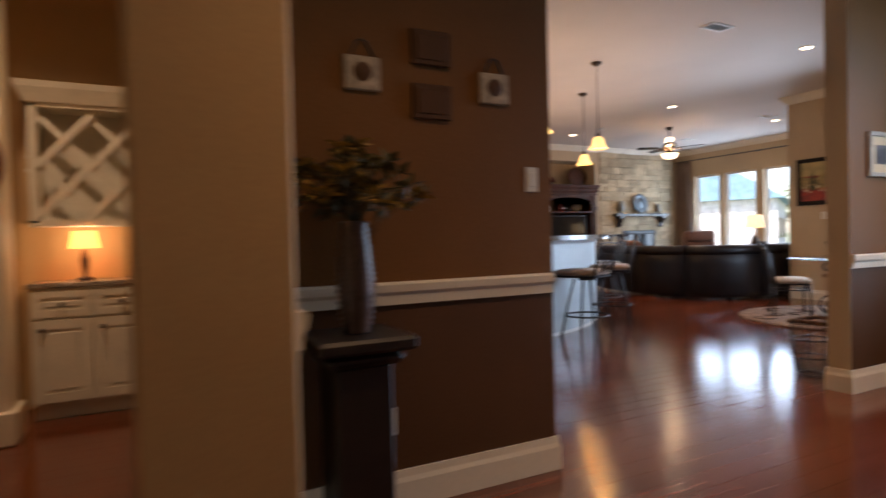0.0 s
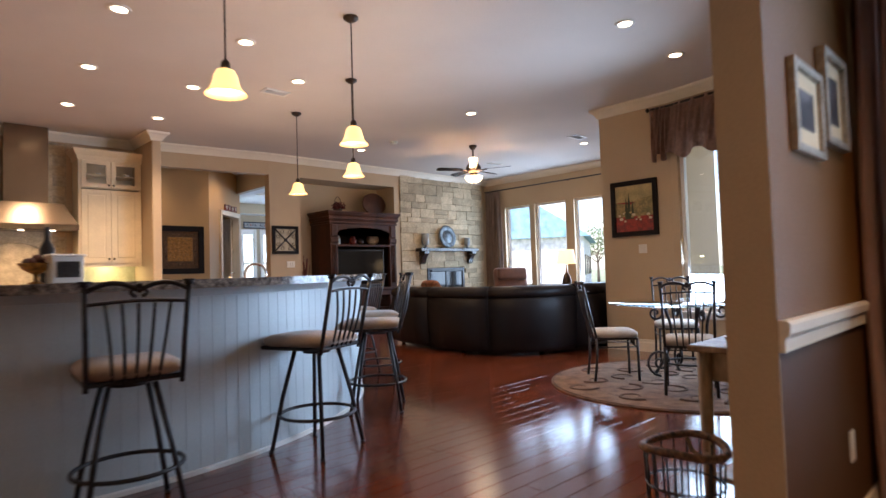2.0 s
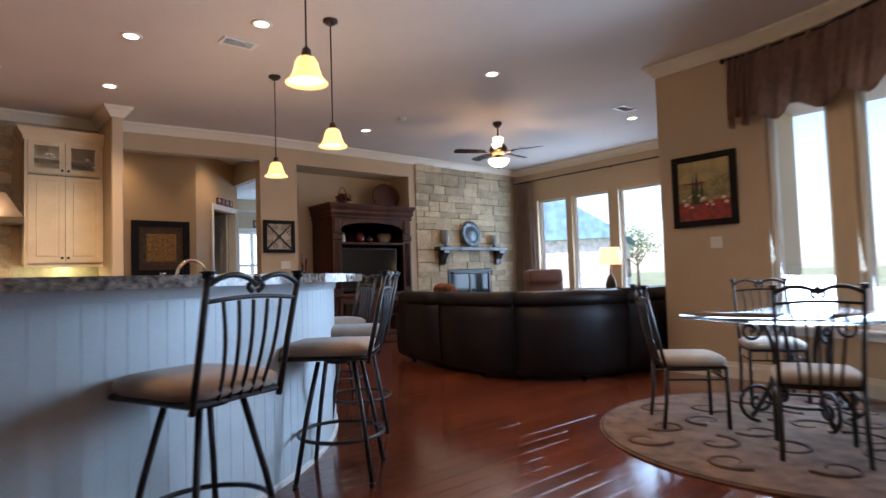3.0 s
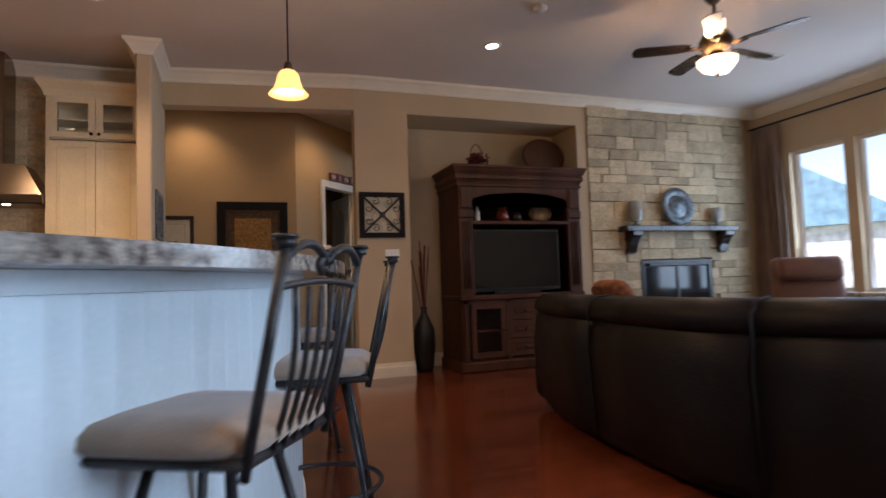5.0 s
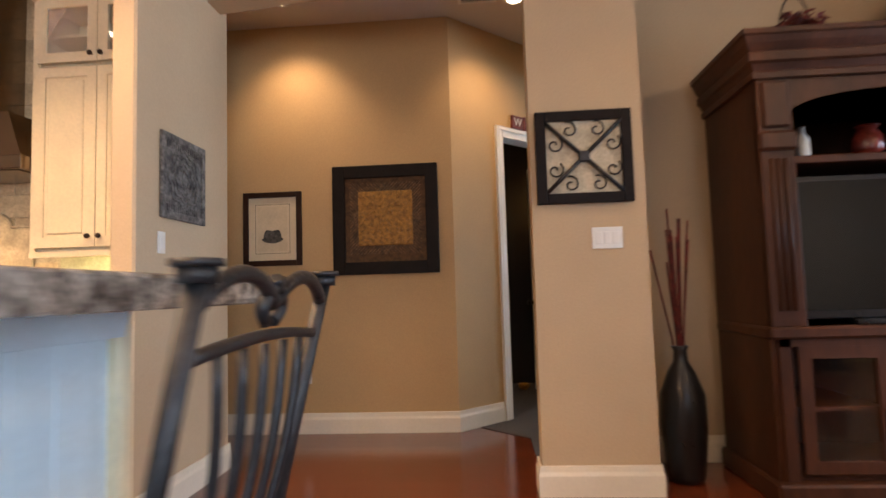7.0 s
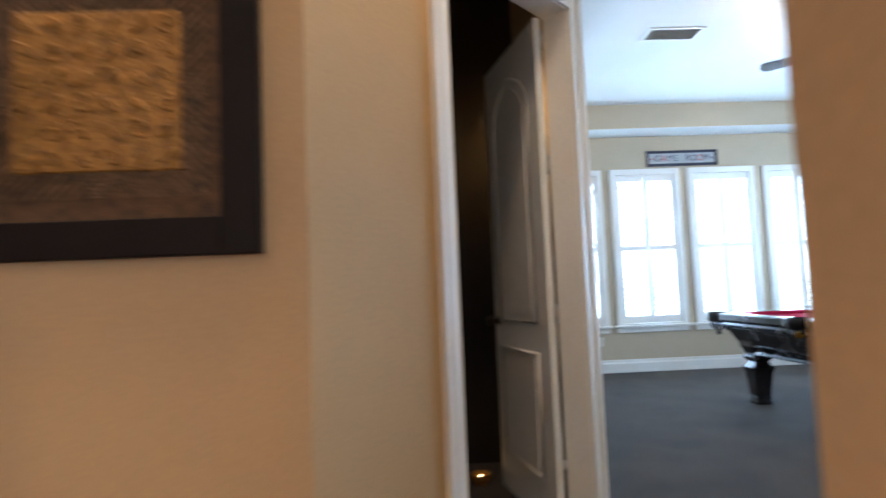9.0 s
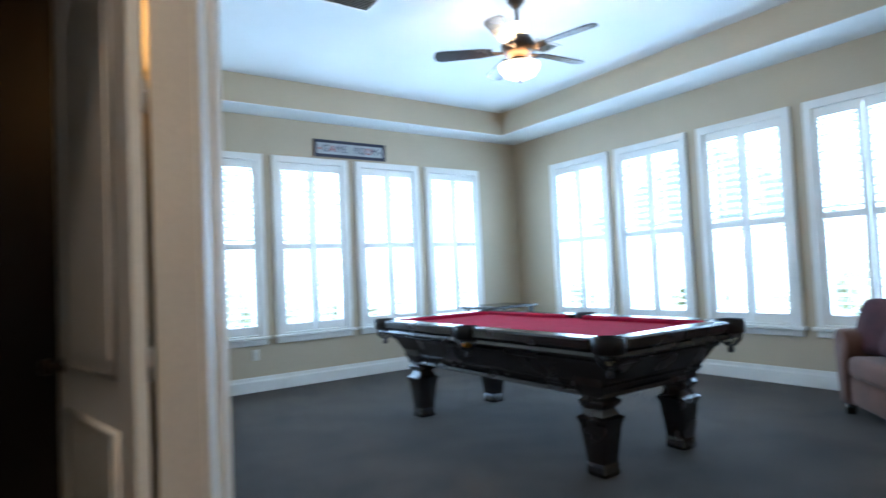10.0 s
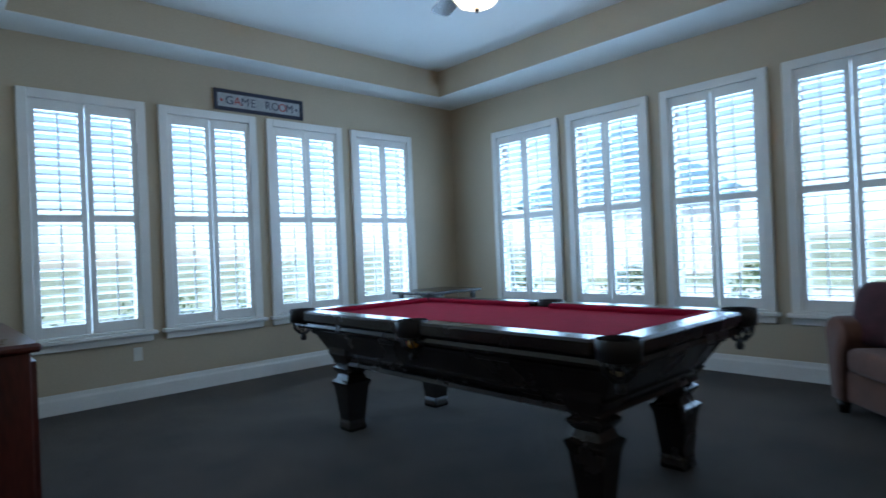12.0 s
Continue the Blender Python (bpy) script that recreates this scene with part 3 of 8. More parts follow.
def ceiling_fan(x, y, ztop, drop, turn, label, blade_mat):
    ob = thing("ceiling_fan", label, "ceiling fan", pose(x, y, ztop, 0, 0, turn))
    part("canopy", lathe(bmesh.new(), [(0.07, -0.001), (0.07, -0.03), (0.035, -0.075), (0.014, -0.08)]), M_BRONZE, ob)
    part("downrod", T([(0, 0, -0.07), (0, 0, -drop + 0.12)], 0.014), M_BRONZE, ob)
    part("motor_housing", lathe(bmesh.new(), [(0.03, -drop + 0.14), (0.10, -drop + 0.11), (0.135, -drop + 0.05), (0.13, -drop), (0.10, -drop - 0.03), (0.06, -drop - 0.06)], n=28), M_BRONZE, ob)
    part("light_collar", lathe(bmesh.new(), [(0.06, -drop - 0.055), (0.07, -drop - 0.075), (0.075, -drop - 0.10), (0.05, -drop - 0.115)], n=28), M_BRONZE, ob)
    part("uplight_glass", lathe(bmesh.new(), [(0.055, -drop + 0.135), (0.075, -drop + 0.15), (0.08, -drop + 0.21), (0.05, -drop + 0.225), (0.02, -drop + 0.226)], n=24), M_BOWL, ob, "lit amber upper glass")
    bo = part("glass_bowl", lathe(bmesh.new(), [(0.158, -drop - 0.112), (0.150, -drop - 0.15), (0.115, -drop - 0.195), (0.06, -drop - 0.22), (0.002, -drop - 0.228)], n=28, close=False), M_BOWL, ob, "lit frosted glass bowl")
    bo.visible_shadow = False
    part("finial", lathe(bmesh.new(), [(0.012, -drop - 0.22), (0.016, -drop - 0.235), (0.004, -drop - 0.255)], n=12), M_BRONZE, ob)
    for i in range(5):
        m = pose(0, 0, -drop + 0.0, 0, 0, 72 * i)
        br = bmesh.new()
        tube(br, [(0.11, 0, 0.0), (0.17, 0.01, -0.012), (0.23, 0, 0.0)], 0.012, m=m)
        tube(br, [(0.13, 0.0, 0.0), (0.19, -0.025, -0.006), (0.24, -0.035, 0.0)], 0.008, m=m)
        tube(br, [(0.13, 0.0, 0.0), (0.19, 0.025, -0.006), (0.24, 0.035, 0.0)], 0.008, m=m)
        bl = bmesh.new()
        prism(bl, [(0.21, -0.045), (0.30, -0.062), (0.62, -0.072), (0.66, -0.055), (0.675, 0), (0.66, 0.055), (0.62, 0.072), (0.30, 0.062), (0.21, 0.045)], -0.004, 0.005, m=m @ pose(0, 0, 0.006, 11, 0, 0))
        bp = part("blade", bl, blade_mat, ob)
        part("blade_bracket", br, M_BRONZE, bp)
    return ob


ceiling_fan(FAN_LIVING[0], FAN_LIVING[1], H, 0.44, 7, "bronze living room ceiling fan with dark blades and lit bowl", M_ESPRESSO)
ceiling_fan(FAN_GAME[0], FAN_GAME[1], 3.36, 0.43, -4, "bronze game room ceiling fan with dark blades and lit bowl", M_ESPRESSO)


def vent(x, y, z, w, d, turn=0):
    ob = thing("ceiling_vent", "white louvred ceiling air vent", "vent", pose(x, y, z, 0, 0, turn), "ceiling vents")
    fr = bmesh.new()
    for a in ((-w, -d, w, -d + 0.025), (-w, d - 0.025, w, d), (-w, -d + 0.025, -w + 0.025, d - 0.025), (w - 0.025, -d + 0.025, w, d - 0.025)):
        box(fr, a[0], a[1], -0.012, a[2], a[3], -0.0005)
    part("frame", fr, M_PLATE, ob)
    part("backing", B(-w + 0.02, -d + 0.02, -0.003, w - 0.02, d - 0.02, -0.0006), M_BLACK, ob)
    k = 9
    for i in range(k):
        yy = -d + 0.03 + (2 * d - 0.06) * i / (k - 1)
        part("slat", box(bmesh.new(), -w + 0.025, -0.008, -0.001, w - 0.025, 0.008, 0.001, m=pose(0, yy, -0.008, 35, 0, 0)), M_PLATE, ob)
    return ob


vent(3.43, 1.18, H, 0.17, 0.09)
vent(3.56, 4.93, H, 0.16, 0.09)
vent(8.62, 4.05, H, 0.17, 0.09)
vent(9.3, 6.5, H, 0.17, 0.09)
vent(4.86, 9.30, H, 0.15, 0.12)
vent(7.26, 13.02, 3.36, 0.25, 0.13)
vent(9.3, 13.0, 3.36, 0.17, 0.12)
smoke = solid("smoke_detector", lathe(bmesh.new(), [(0.06, -0.001), (0.06, -0.02), (0.045, -0.035), (0.002, -0.036)]), M_PLATE, "round white smoke detector on the ceiling", "smoke detector", m=pose(6.35, 6.15, H))


# ---- wall plates and pictures ----
def wall_plate(origin, along, out, gangs, label, kind_="switch"):
    ob = thing("light_switch" if kind_ == "switch" else "wall_outlet", label, "light switch" if kind_ == "switch" else "outlet", wall_frame(origin, along, out))
    w = 0.035 + 0.023 * (gangs - 1)
    part("plate", B(-w, 0.0, -0.058, w, 0.006, 0.058, bevel=0.002), M_PLATE, ob)
    for i in range(gangs):
        x = (i - (gangs - 1) / 2) * 0.046
        if kind_ == "switch":
            part("rocker", B(x - 0.016, 0.005, -0.033, x + 0.016, 0.010, 0.033, bevel=0.002), M_PLATE, ob)
        else:
            for z in (-0.02, 0.02):
                part("socket", B(x - 0.014, 0.005, z - 0.014, x + 0.014, 0.0085, z + 0.014, bevel=0.002), M_PLATE, ob)
    return ob


wall_plate((5.515, 8.199, 1.36), (1, 0, 0), (0, -1, 0), 3, "white triple rocker light switch on the pillar")
wall_plate((3.151, 7.95, 1.40), (0, 1, 0), (1, 0, 0), 1, "white light switch on the stub wall")
wall_plate((7.479, 2.37, 1.36), (0, -1, 0), (-1, 0, 0), 2, "white double light switch under the painting")
wall_plate((-0.485, -0.791, 1.40), (1, 0, 0), (0, -1, 0), 1, "white light switch on the brown wall")
wall_plate((-1.24, -0.791, 0.37), (1, 0, 0), (0, -1, 0), 1, "white outlet on the brown wall", "outlet")
wall_plate((2.945, -0.791, 0.41), (1, 0, 0), (0, -1, 0), 1, "white outlet on the brown wall", "outlet")
wall_plate((3.40, 9.629, 0.45), (1, 0, 0), (0, -1, 0), 1, "white outlet low on the hall wall", "outlet")
wall_plate((6.10, 8.799, 0.40), (1, 0, 0), (0, -1, 0), 1, "white outlet inside the niche", "outlet")
wall_plate((7.19, 15.429, 0.40), (1, 0, 0), (0, -1, 0), 1, "white outlet under the game room windows", "outlet")
wall_plate((2.16, 9.629, 1.40), (1, 0, 0), (0, -1, 0), 1, "white light switch beside the small pictures")

M_MAT = material("cream_mat_board", (0.64, 0.53, 0.35), 0.8, vary=0.03)
M_SILVER = material("antique_silver_wood", (0.42, 0.38, 0.32), 0.4, metal=0.3, vary=0.15, scale=20)


def framed(origin, along, out, w, h, fw, frame_mat, label, art_mat, mat_w=0.0, depth=0.03, name="framed_picture"):
    """A picture whose lower left front corner of the wall side is at origin."""
    ob = thing(name, label, "picture", wall_frame(origin, along, out))
    for nm, a in (("stile", (0, 0, fw, h)), ("stile", (w - fw, 0, w, h)), ("rail", (fw, 0, w - fw, fw)), ("rail", (fw, h - fw, w - fw, h))):
        part(nm, B(a[0], 0.001, a[1], a[2], depth, a[3], bevel=min(0.003, fw / 4)), frame_mat, ob)
    x0, z0, x1, z1 = fw, fw, w - fw, h - fw
    if mat_w:
        part("mat_board", B(x0, 0.001, z0, x1, depth * 0.4, z1), M_MAT, ob)
        x0, z0, x1, z1 = x0 + mat_w, z0 + mat_w, x1 - mat_w, z1 - mat_w
    part("art", B(x0, 0.001, z0, x1, depth * 0.4 + 0.002, z1), art_mat, ob)
    return ob, (x0, z0, x1, z1)


NORTH = ((1, 0, 0), (0, -1, 0))
M_CANVAS = material("brown_burlap", (0.12, 0.060, 0.024), 0.85, vary=0.25, scale=30, bump=0.4, bump_scale=200)
M_GOLD = material("antique_gold_carving", (0.38, 0.185, 0.035), 0.45, metal=0.4, vary=0.25, scale=30, bump=0.6, bump_scale=90)
big, inner = framed((3.635, 9.63, 1.25), *NORTH, 0.855, 0.88, 0.10, M_FRAME, "large dark-framed gold carved panel on the hall wall", M_CANVAS, depth=0.05)
x0, z0, x1, z1 = inner
cx, cz = (x0 + x1) / 2, (z0 + z1) / 2 + 0.01
lat = bmesh.new()
M_LATT = material("rubbed_bronze_lattice", (0.20, 0.115, 0.05), 0.5, metal=0.3, vary=0.3, scale=30)
for i in range(23):
    u = -0.30 + 0.6 * i / 22
    for s in (1, -1):
        a = max(-0.29, min(0.29, u - s * 0.0))
        box(lat, -0.42, -0.002, -0.0025, 0.42, 0.002, 0.0025, m=wall_frame((0, 0, 0), (1, 0, 0), (0, 1, 0)) @ Matrix.Translation((cx + a, 0.026, cz)) @ Matrix.Rotation(s * radians(45), 4, "Y"))
for axis, c in (((1, 0, 0), cx + 0.29), ((-1, 0, 0), -(cx - 0.29)), ((0, 0, 1), cz + 0.29), ((0, 0, -1), -(cz - 0.29))):
    n_ = Vector(axis)
    bmesh.ops.bisect_plane(lat, geom=lat.verts[:] + lat.edges[:] + lat.faces[:], plane_co=n_ * c, plane_no=n_, clear_outer=True)
part("lattice", lat, M_LATT, big, "bronze diamond lattice")
part("gold_panel", B(cx - 0.22, 0.02, cz - 0.22, cx + 0.22, 0.034, cz + 0.22, bevel=0.004), M_GOLD, big, "gilded carved square panel")
random.seed(5)
for i in range(6):
    for j in range(6):
        ox, oz = cx - 0.185 + 0.074 * i, cz - 0.185 + 0.074 * j
        s = 1 if (i + j) % 2 else -1
        part("scroll", tube(bmesh.new(), [(ox + 0.03 * (1 - k / 14) * math.cos(s * k * 0.62 + i), 0.036, oz + 0.03 * (1 - k / 14) * math.sin(s * k * 0.62 + j)) for k in range(12)], 0.0055, n=5), M_GOLD, big)

M_BIRD = material("faded_print_paper", (0.62, 0.51, 0.34), 0.8, vary=0.05, scale=8)
M_INK = material("grey_ink", (0.10, 0.095, 0.08), 0.8, vary=0.3, scale=40)
bird, inner = framed((2.88, 9.63, 1.345), *NORTH, 0.49, 0.605, 0.045, M_PRINTFRAME, "dark-framed faded bird print with a cream mat", M_BIRD, 0.075, 0.025)
x0, z0, x1, z1 = inner
line = bmesh.new()
for a in ((x0 - 0.02, z0 - 0.02, x1 + 0.02, z0 - 0.017), (x0 - 0.02, z1 + 0.017, x1 + 0.02, z1 + 0.02), (x0 - 0.02, z0 - 0.017, x0 - 0.017, z1 + 0.017), (x1 + 0.017, z0 - 0.017, x1 + 0.02, z1 + 0.017)):
    box(line, a[0], 0.009, a[1], a[2], 0.0115, a[3])
part("ruled_line", line, M_INK, bird)
mcx = (x0 + x1) / 2
part("printed_shape", prism(bmesh.new(), [(mcx + 0.095 * math.cos(a) * (1.0 if math.sin(a) < 0 else 0.8), 0.10 * math.sin(a) * (0.45 if math.sin(a) < 0 else 0.75 + 0.18 * math.sin(3 * a))) for a in [i * math.pi / 12 for i in range(24)]], 0, 0.002,
                           m=Matrix(((1, 0, 0, 0), (0, 0, 1, 0.0122), (0, 1, 0, z0 + 0.11), (0, 0, 0, 1)))), M_INK, bird)
M_RUSTART = material("rust_landscape_print", (0.38, 0.20, 0.09), 0.7, vary=0.3, scale=9, second=(0.16, 0.04, 0.02))
for zz in (1.74, 1.255):
    framed((2.265, 9.63, zz), *NORTH, 0.375, 0.39, 0.035, M_PRINTFRAME, "small dark-framed rust landscape print", M_RUSTART, 0.075, 0.022)

# Iron scroll panel on the pillar
M_PARCH = material("parchment_backing", (0.52, 0.46, 0.34), 0.75, vary=0.15, scale=12)
iron, inner = framed((5.150, 8.20, 1.551), *NORTH, 0.515, 0.507, 0.055, M_FRAME, "dark-framed iron scroll panel on the pillar", M_PARCH, depth=0.04)
x0, z0, x1, z1 = inner
cx, cz = (x0 + x1) / 2, (z0 + z1) / 2
for sx, sz in ((1, 1), (-1, 1), (1, -1), (-1, -1)):
    part("diagonal_bar", T([(cx, 0.03, cz), (cx + sx * 0.205, 0.03, cz + sz * 0.195)], 0.012, n=6), M_IRON, iron)
    sc = bmesh.new()
    for q in range(2):
        ox, oz = (cx + sx * 0.075, cz + sz * 0.15) if q else (cx + sx * 0.155, cz + sz * 0.07)
        tube(sc, [(ox + (0.012 + 0.004 * k) * math.cos(k * 0.6 + q) * 0.8, 0.026, oz + (0.012 + 0.004 * k) * math.sin(k * 0.6 + q) * 0.8) for k in range(13)], 0.005, n=5)
    part("scroll", sc, M_IRON, iron)
part("boss", B(cx - 0.03, 0.02, cz - 0.03, cx + 0.03, 0.045, cz + 0.03, bevel=0.006), M_IRON, iron)
# Pressed tin tile on the stub wall
M_TIN = material("pewter_tin", (0.20, 0.185, 0.17), 0.5, metal=0.5, vary=0.35, scale=22, bump=0.4, bump_scale=60)
tin, inner = framed((3.15, 7.93, 1.535), (0, 1, 0), (1, 0, 0), 0.47, 0.47, 0.04, M_TIN, "pewter pressed-tin tile on the stub wall", M_TIN, depth=0.02)
rings = bmesh.new()
for r in (0.05, 0.085, 0.12, 0.155):
    tube(rings, [(0.235 + r * math.cos(a) * (1 + 0.08 * math.cos(8 * a)), 0.013, 0.235 + r * math.sin(a) * (1 + 0.08 * math.cos(8 * a))) for a in [i * math.pi / 24 for i in range(48)]], 0.007, n=5, closed=True)
for i in range(16):
    for zz in (0.06, 0.41):
        box(rings, 0.06 + 0.022 * i, 0.010, zz - 0.02, 0.07 + 0.022 * i, 0.017, zz + 0.02)
part("embossing", rings, M_TIN, tin)
# Poppy landscape painting in the nook
M_SKYP = material("ochre_sky_oil", (0.50, 0.36, 0.14), 0.6, vary=0.2, scale=8, second=(0.30, 0.24, 0.10))
M_REDP = material("red_field_oil", (0.36, 0.035, 0.02), 0.6, vary=0.35, scale=14, second=(0.14, 0.02, 0.015))
M_GREENP = material("olive_oil_paint", (0.06, 0.065, 0.02), 0.6, vary=0.3, scale=20)
M_HILLP = material("tan_hill_oil", (0.36, 0.25, 0.09), 0.6, vary=0.3, scale=14, second=(0.16, 0.14, 0.05))
pic, inner = framed((7.48, 2.80, 1.535), (0, -1, 0), (-1, 0, 0), 0.67, 0.75, 0.065, M_FRAME, "dark-framed red poppy field painting", M_REDP, depth=0.035)
x0, z0, x1, z1 = inner
part("painted_sky", B(x0, 0.012, z0 + 0.40, x1, 0.0175, z1), M_SKYP, pic)
part("painted_hill", prism(bmesh.new(), [(x0, 0.20), (x1, 0.20), (x1, 0.46), (x0 + 0.36, 0.43), (x0 + 0.22, 0.36), (x0, 0.40)], 0, 0.002, m=Matrix(((1, 0, 0, 0), (0, 0, -1, 0.0205), (0, 1, 0, z0), (0, 0, 0, 1)))), M_HILLP, pic)
for px, pw, ph in ((0.16, 0.022, 0.30), (0.20, 0.028, 0.36), (0.25, 0.02, 0.26)):
    part("painted_cypress", prism(bmesh.new(), [(x0 + px - pw, 0.17), (x0 + px + pw, 0.17), (x0 + px + pw * 0.8, 0.30), (x0 + px, 0.17 + ph), (x0 + px - pw * 0.8, 0.30)], 0, 0.002, m=Matrix(((1, 0, 0, 0), (0, 0, -1, 0.0235), (0, 1, 0, z0), (0, 0, 0, 1)))), M_GREENP, pic)
random.seed(8)
for i in range(14):
    px, pz, r = x0 + random.uniform(0.03, 0.5), z0 + random.uniform(0.14, 0.27), random.uniform(0.014, 0.03)
    part("painted_bush", lathe(bmesh.new(), [(r, 0), (r * 0.7, 0.0015), (0.001, 0.002)], n=10, m=Matrix(((1, 0, 0, px), (0, 0, 1, 0.0235), (0, -0.7, 0, pz), (0, 0, 0, 1))), close=False), M_MAT if i % 3 else M_SKYP, pic)
# Two small silver frames and four plaques on the brown wall
M_PHOTO = material("dark_photograph", (0.09, 0.08, 0.09), 0.4, vary=0.4, scale=12)
framed((2.38, -0.79, 1.495), *NORTH, 0.345, 0.315, 0.03, M_SILVER, "small silver-framed photograph on the brown wall", M_PHOTO, 0.06, 0.025)
framed((2.735, -0.79, 1.565), *NORTH, 0.33, 0.365, 0.03, M_SILVER, "silver-framed photograph hung a little higher", M_PHOTO, 0.06, 0.035)
for zz in (1.875, 1.645):
    pl = thing("wall_plaque", "square dark brown wall plaque", "wall plaque", wall_frame((-1.095, -0.79, zz), *NORTH), "square plaques")
    part("board", B(0, 0.001, 0, 0.185, 0.02, 0.15, bevel=0.004), M_BROWN2, pl)
    part("raised_panel", B(0.02, 0.018, 0.02, 0.165, 0.025, 0.13, bevel=0.004), M_BROWN2, pl)
M_IVORY = material("aged_ivory_tile", (0.46, 0.36, 0.24), 0.5, vary=0.2, scale=20)
for ox, oz in ((-1.395, 1.74), (-0.765, 1.735)):
    pl = thing("wall_plaque", "ivory tile plaque with a dark motif and wire hanger", "wall plaque", wall_frame((ox, -0.79, oz), *NORTH), "ivory plaques")
    part("tile", B(0, 0.001, 0, 0.155, 0.02, 0.14, bevel=0.006), M_IVORY, pl)
    part("motif", lathe(bmesh.new(), [(0.04, 0), (0.03, 0.004), (0.001, 0.005)], n=14, m=Matrix(((1, 0, 0, 0.078), (0, 0, 1, 0.02), (0, -1, 0, 0.075), (0, 0, 0, 1))), close=False), M_BROWN2, pl)
    part("hanger", T([(0.03, 0.008, 0.14), (0.06, 0.01, 0.20), (0.078, 0.01, 0.21), (0.10, 0.01, 0.20), (0.13, 0.008, 0.14)], 0.004, n=6), M_IRON, pl)

# ---- kitchen bar ----
BC, BR = (1.1, 5.2), 3.10
def bar_path(r, y_end, a0=-9.0, step=3.0):
    pts = []
    a = a0
    while a < 90:
        pts.append((BC[0] + r * math.sin(radians(a)), BC[1] - r * math.cos(radians(a))))
        a += step
    pts += [(BC[0] + r, BC[1]), (BC[0] + r, y_end)]
    return pts


def ring_solid(bm, r_out, r_in, z0, z1, y_end, a0=-9.0, bevel=0.0):
    return prism(bm, bar_path(r_out, y_end, a0) + bar_path(r_in, y_end, a0)[::-1], z0, z1, bevel=bevel)


bar = thing("breakfast_bar", "curved pale beadboard breakfast bar with a granite top", "bar counter")
part("knee_wall", ring_solid(bmesh.new(), BR - 0.014, BR - 0.15, 0, 1.084, 6.03), M_BEAD, bar)
part("bar_top", ring_solid(bmesh.new(), BR + 0.22, BR - 0.20, 1.086, 1.136, 6.17, -10.5, bevel=0.012), M_GRANITE, bar, "mottled granite bar top with eased edge")
part("shoe_moulding", profile_run(bmesh.new(), bar_path(BR, 6.03), [(0, 0), (0.014, 0), (0.012, 0.022), (0, 0.03)], inward=-1), M_WHITE, bar)
part("cap_moulding", profile_run(bmesh.new(), bar_path(BR, 6.03), [(0, 1.035), (0.010, 1.035), (0.022, 1.085), (0, 1.085)], inward=-1), M_BEAD, bar)
# end posts
for px, py, dx, dy in ((*bar_path(BR - 0.07, 6.3)[0], 0.085, 0.05), (BC[0] + BR - 0.075, 6.04, 0.085, 0.02)):
    part("end_post", B(px - dx, py - dy, 0, px + dx, py + dy, 1.085, bevel=0.006), M_CREAM, bar)
board = mesh("board", B(-0.0432, -0.014, 0.03, 0.0432, 0.0, 1.035, bevel=0.0016), M_BEAD)
def bead(x, y, turn):
    ob = new("board", board)
    ob.parent = bar
    ob.matrix_local = pose(x, y, 0, 0, 0, turn)
step = math.degrees(0.0865 / BR)
a = -8.2
while a < 90.0:
    bead(BC[0] + BR * math.sin(radians(a)), BC[1] - BR * math.cos(radians(a)), a + 180 + 0)
    a += step
for i in range(9):
    bead(BC[0] + BR, BC[1] + 0.03 + 0.0865 * i, 270)
part("lower_counter", ring_solid(bmesh.new(), BR - 0.152, BR - 0.80, 0.875, 0.915, 6.03, 6, bevel=0.008), M_GRANITE, bar)
part("cabinet_run", ring_solid(bmesh.new(), BR - 0.152, BR - 0.76, 0.0, 0.873, 6.03, 6), M_CREAM, bar)

# ---- bar stools ----
def scroll(cx, cy, r, turns, start, flip=1, n=22):
    """Points of a flat spiral in x and z."""
    return [(cx + flip * r * (1 - 0.82 * k / n) * math.cos(start + turns * 2 * math.pi * k / n), 0, cy + r * (1 - 0.82 * k / n) * math.sin(start + turns * 2 * math.pi * k / n)) for k in range(n + 1)]


def pad(bm, w, d, z0, z1, m=None):
    """A rounded seat cushion."""
    n = 14
    rows = []
    for f, z in ((0.92, z0), (1.0, z0 + 0.25 * (z1 - z0)), (0.985, z0 + 0.6 * (z1 - z0)), (0.86, z0 + 0.88 * (z1 - z0)), (0.5, z1), (0.02, z1 + 0.004)):
        row = []
        for i in range(4 * n):
            t = 2 * math.pi * i / (4 * n)
            c, s = math.cos(t), math.sin(t)
            e = 0.38
            co = Vector((f * w / 2 * math.copysign(abs(c) ** e, c), f * d / 2 * math.copysign(abs(s) ** e, s), z))
            row.append(bm.verts.new(m @ co if m else co))
        rows.append(row)
    for a, b in zip(rows, rows[1:]):
        for i in range(4 * n):
            bm.faces.new((a[i], a[(i + 1) % (4 * n)], b[(i + 1) % (4 * n)], b[i])).smooth = True
    bm.faces.new(rows[0][::-1])
    bm.faces.new(rows[-1])
    return bm


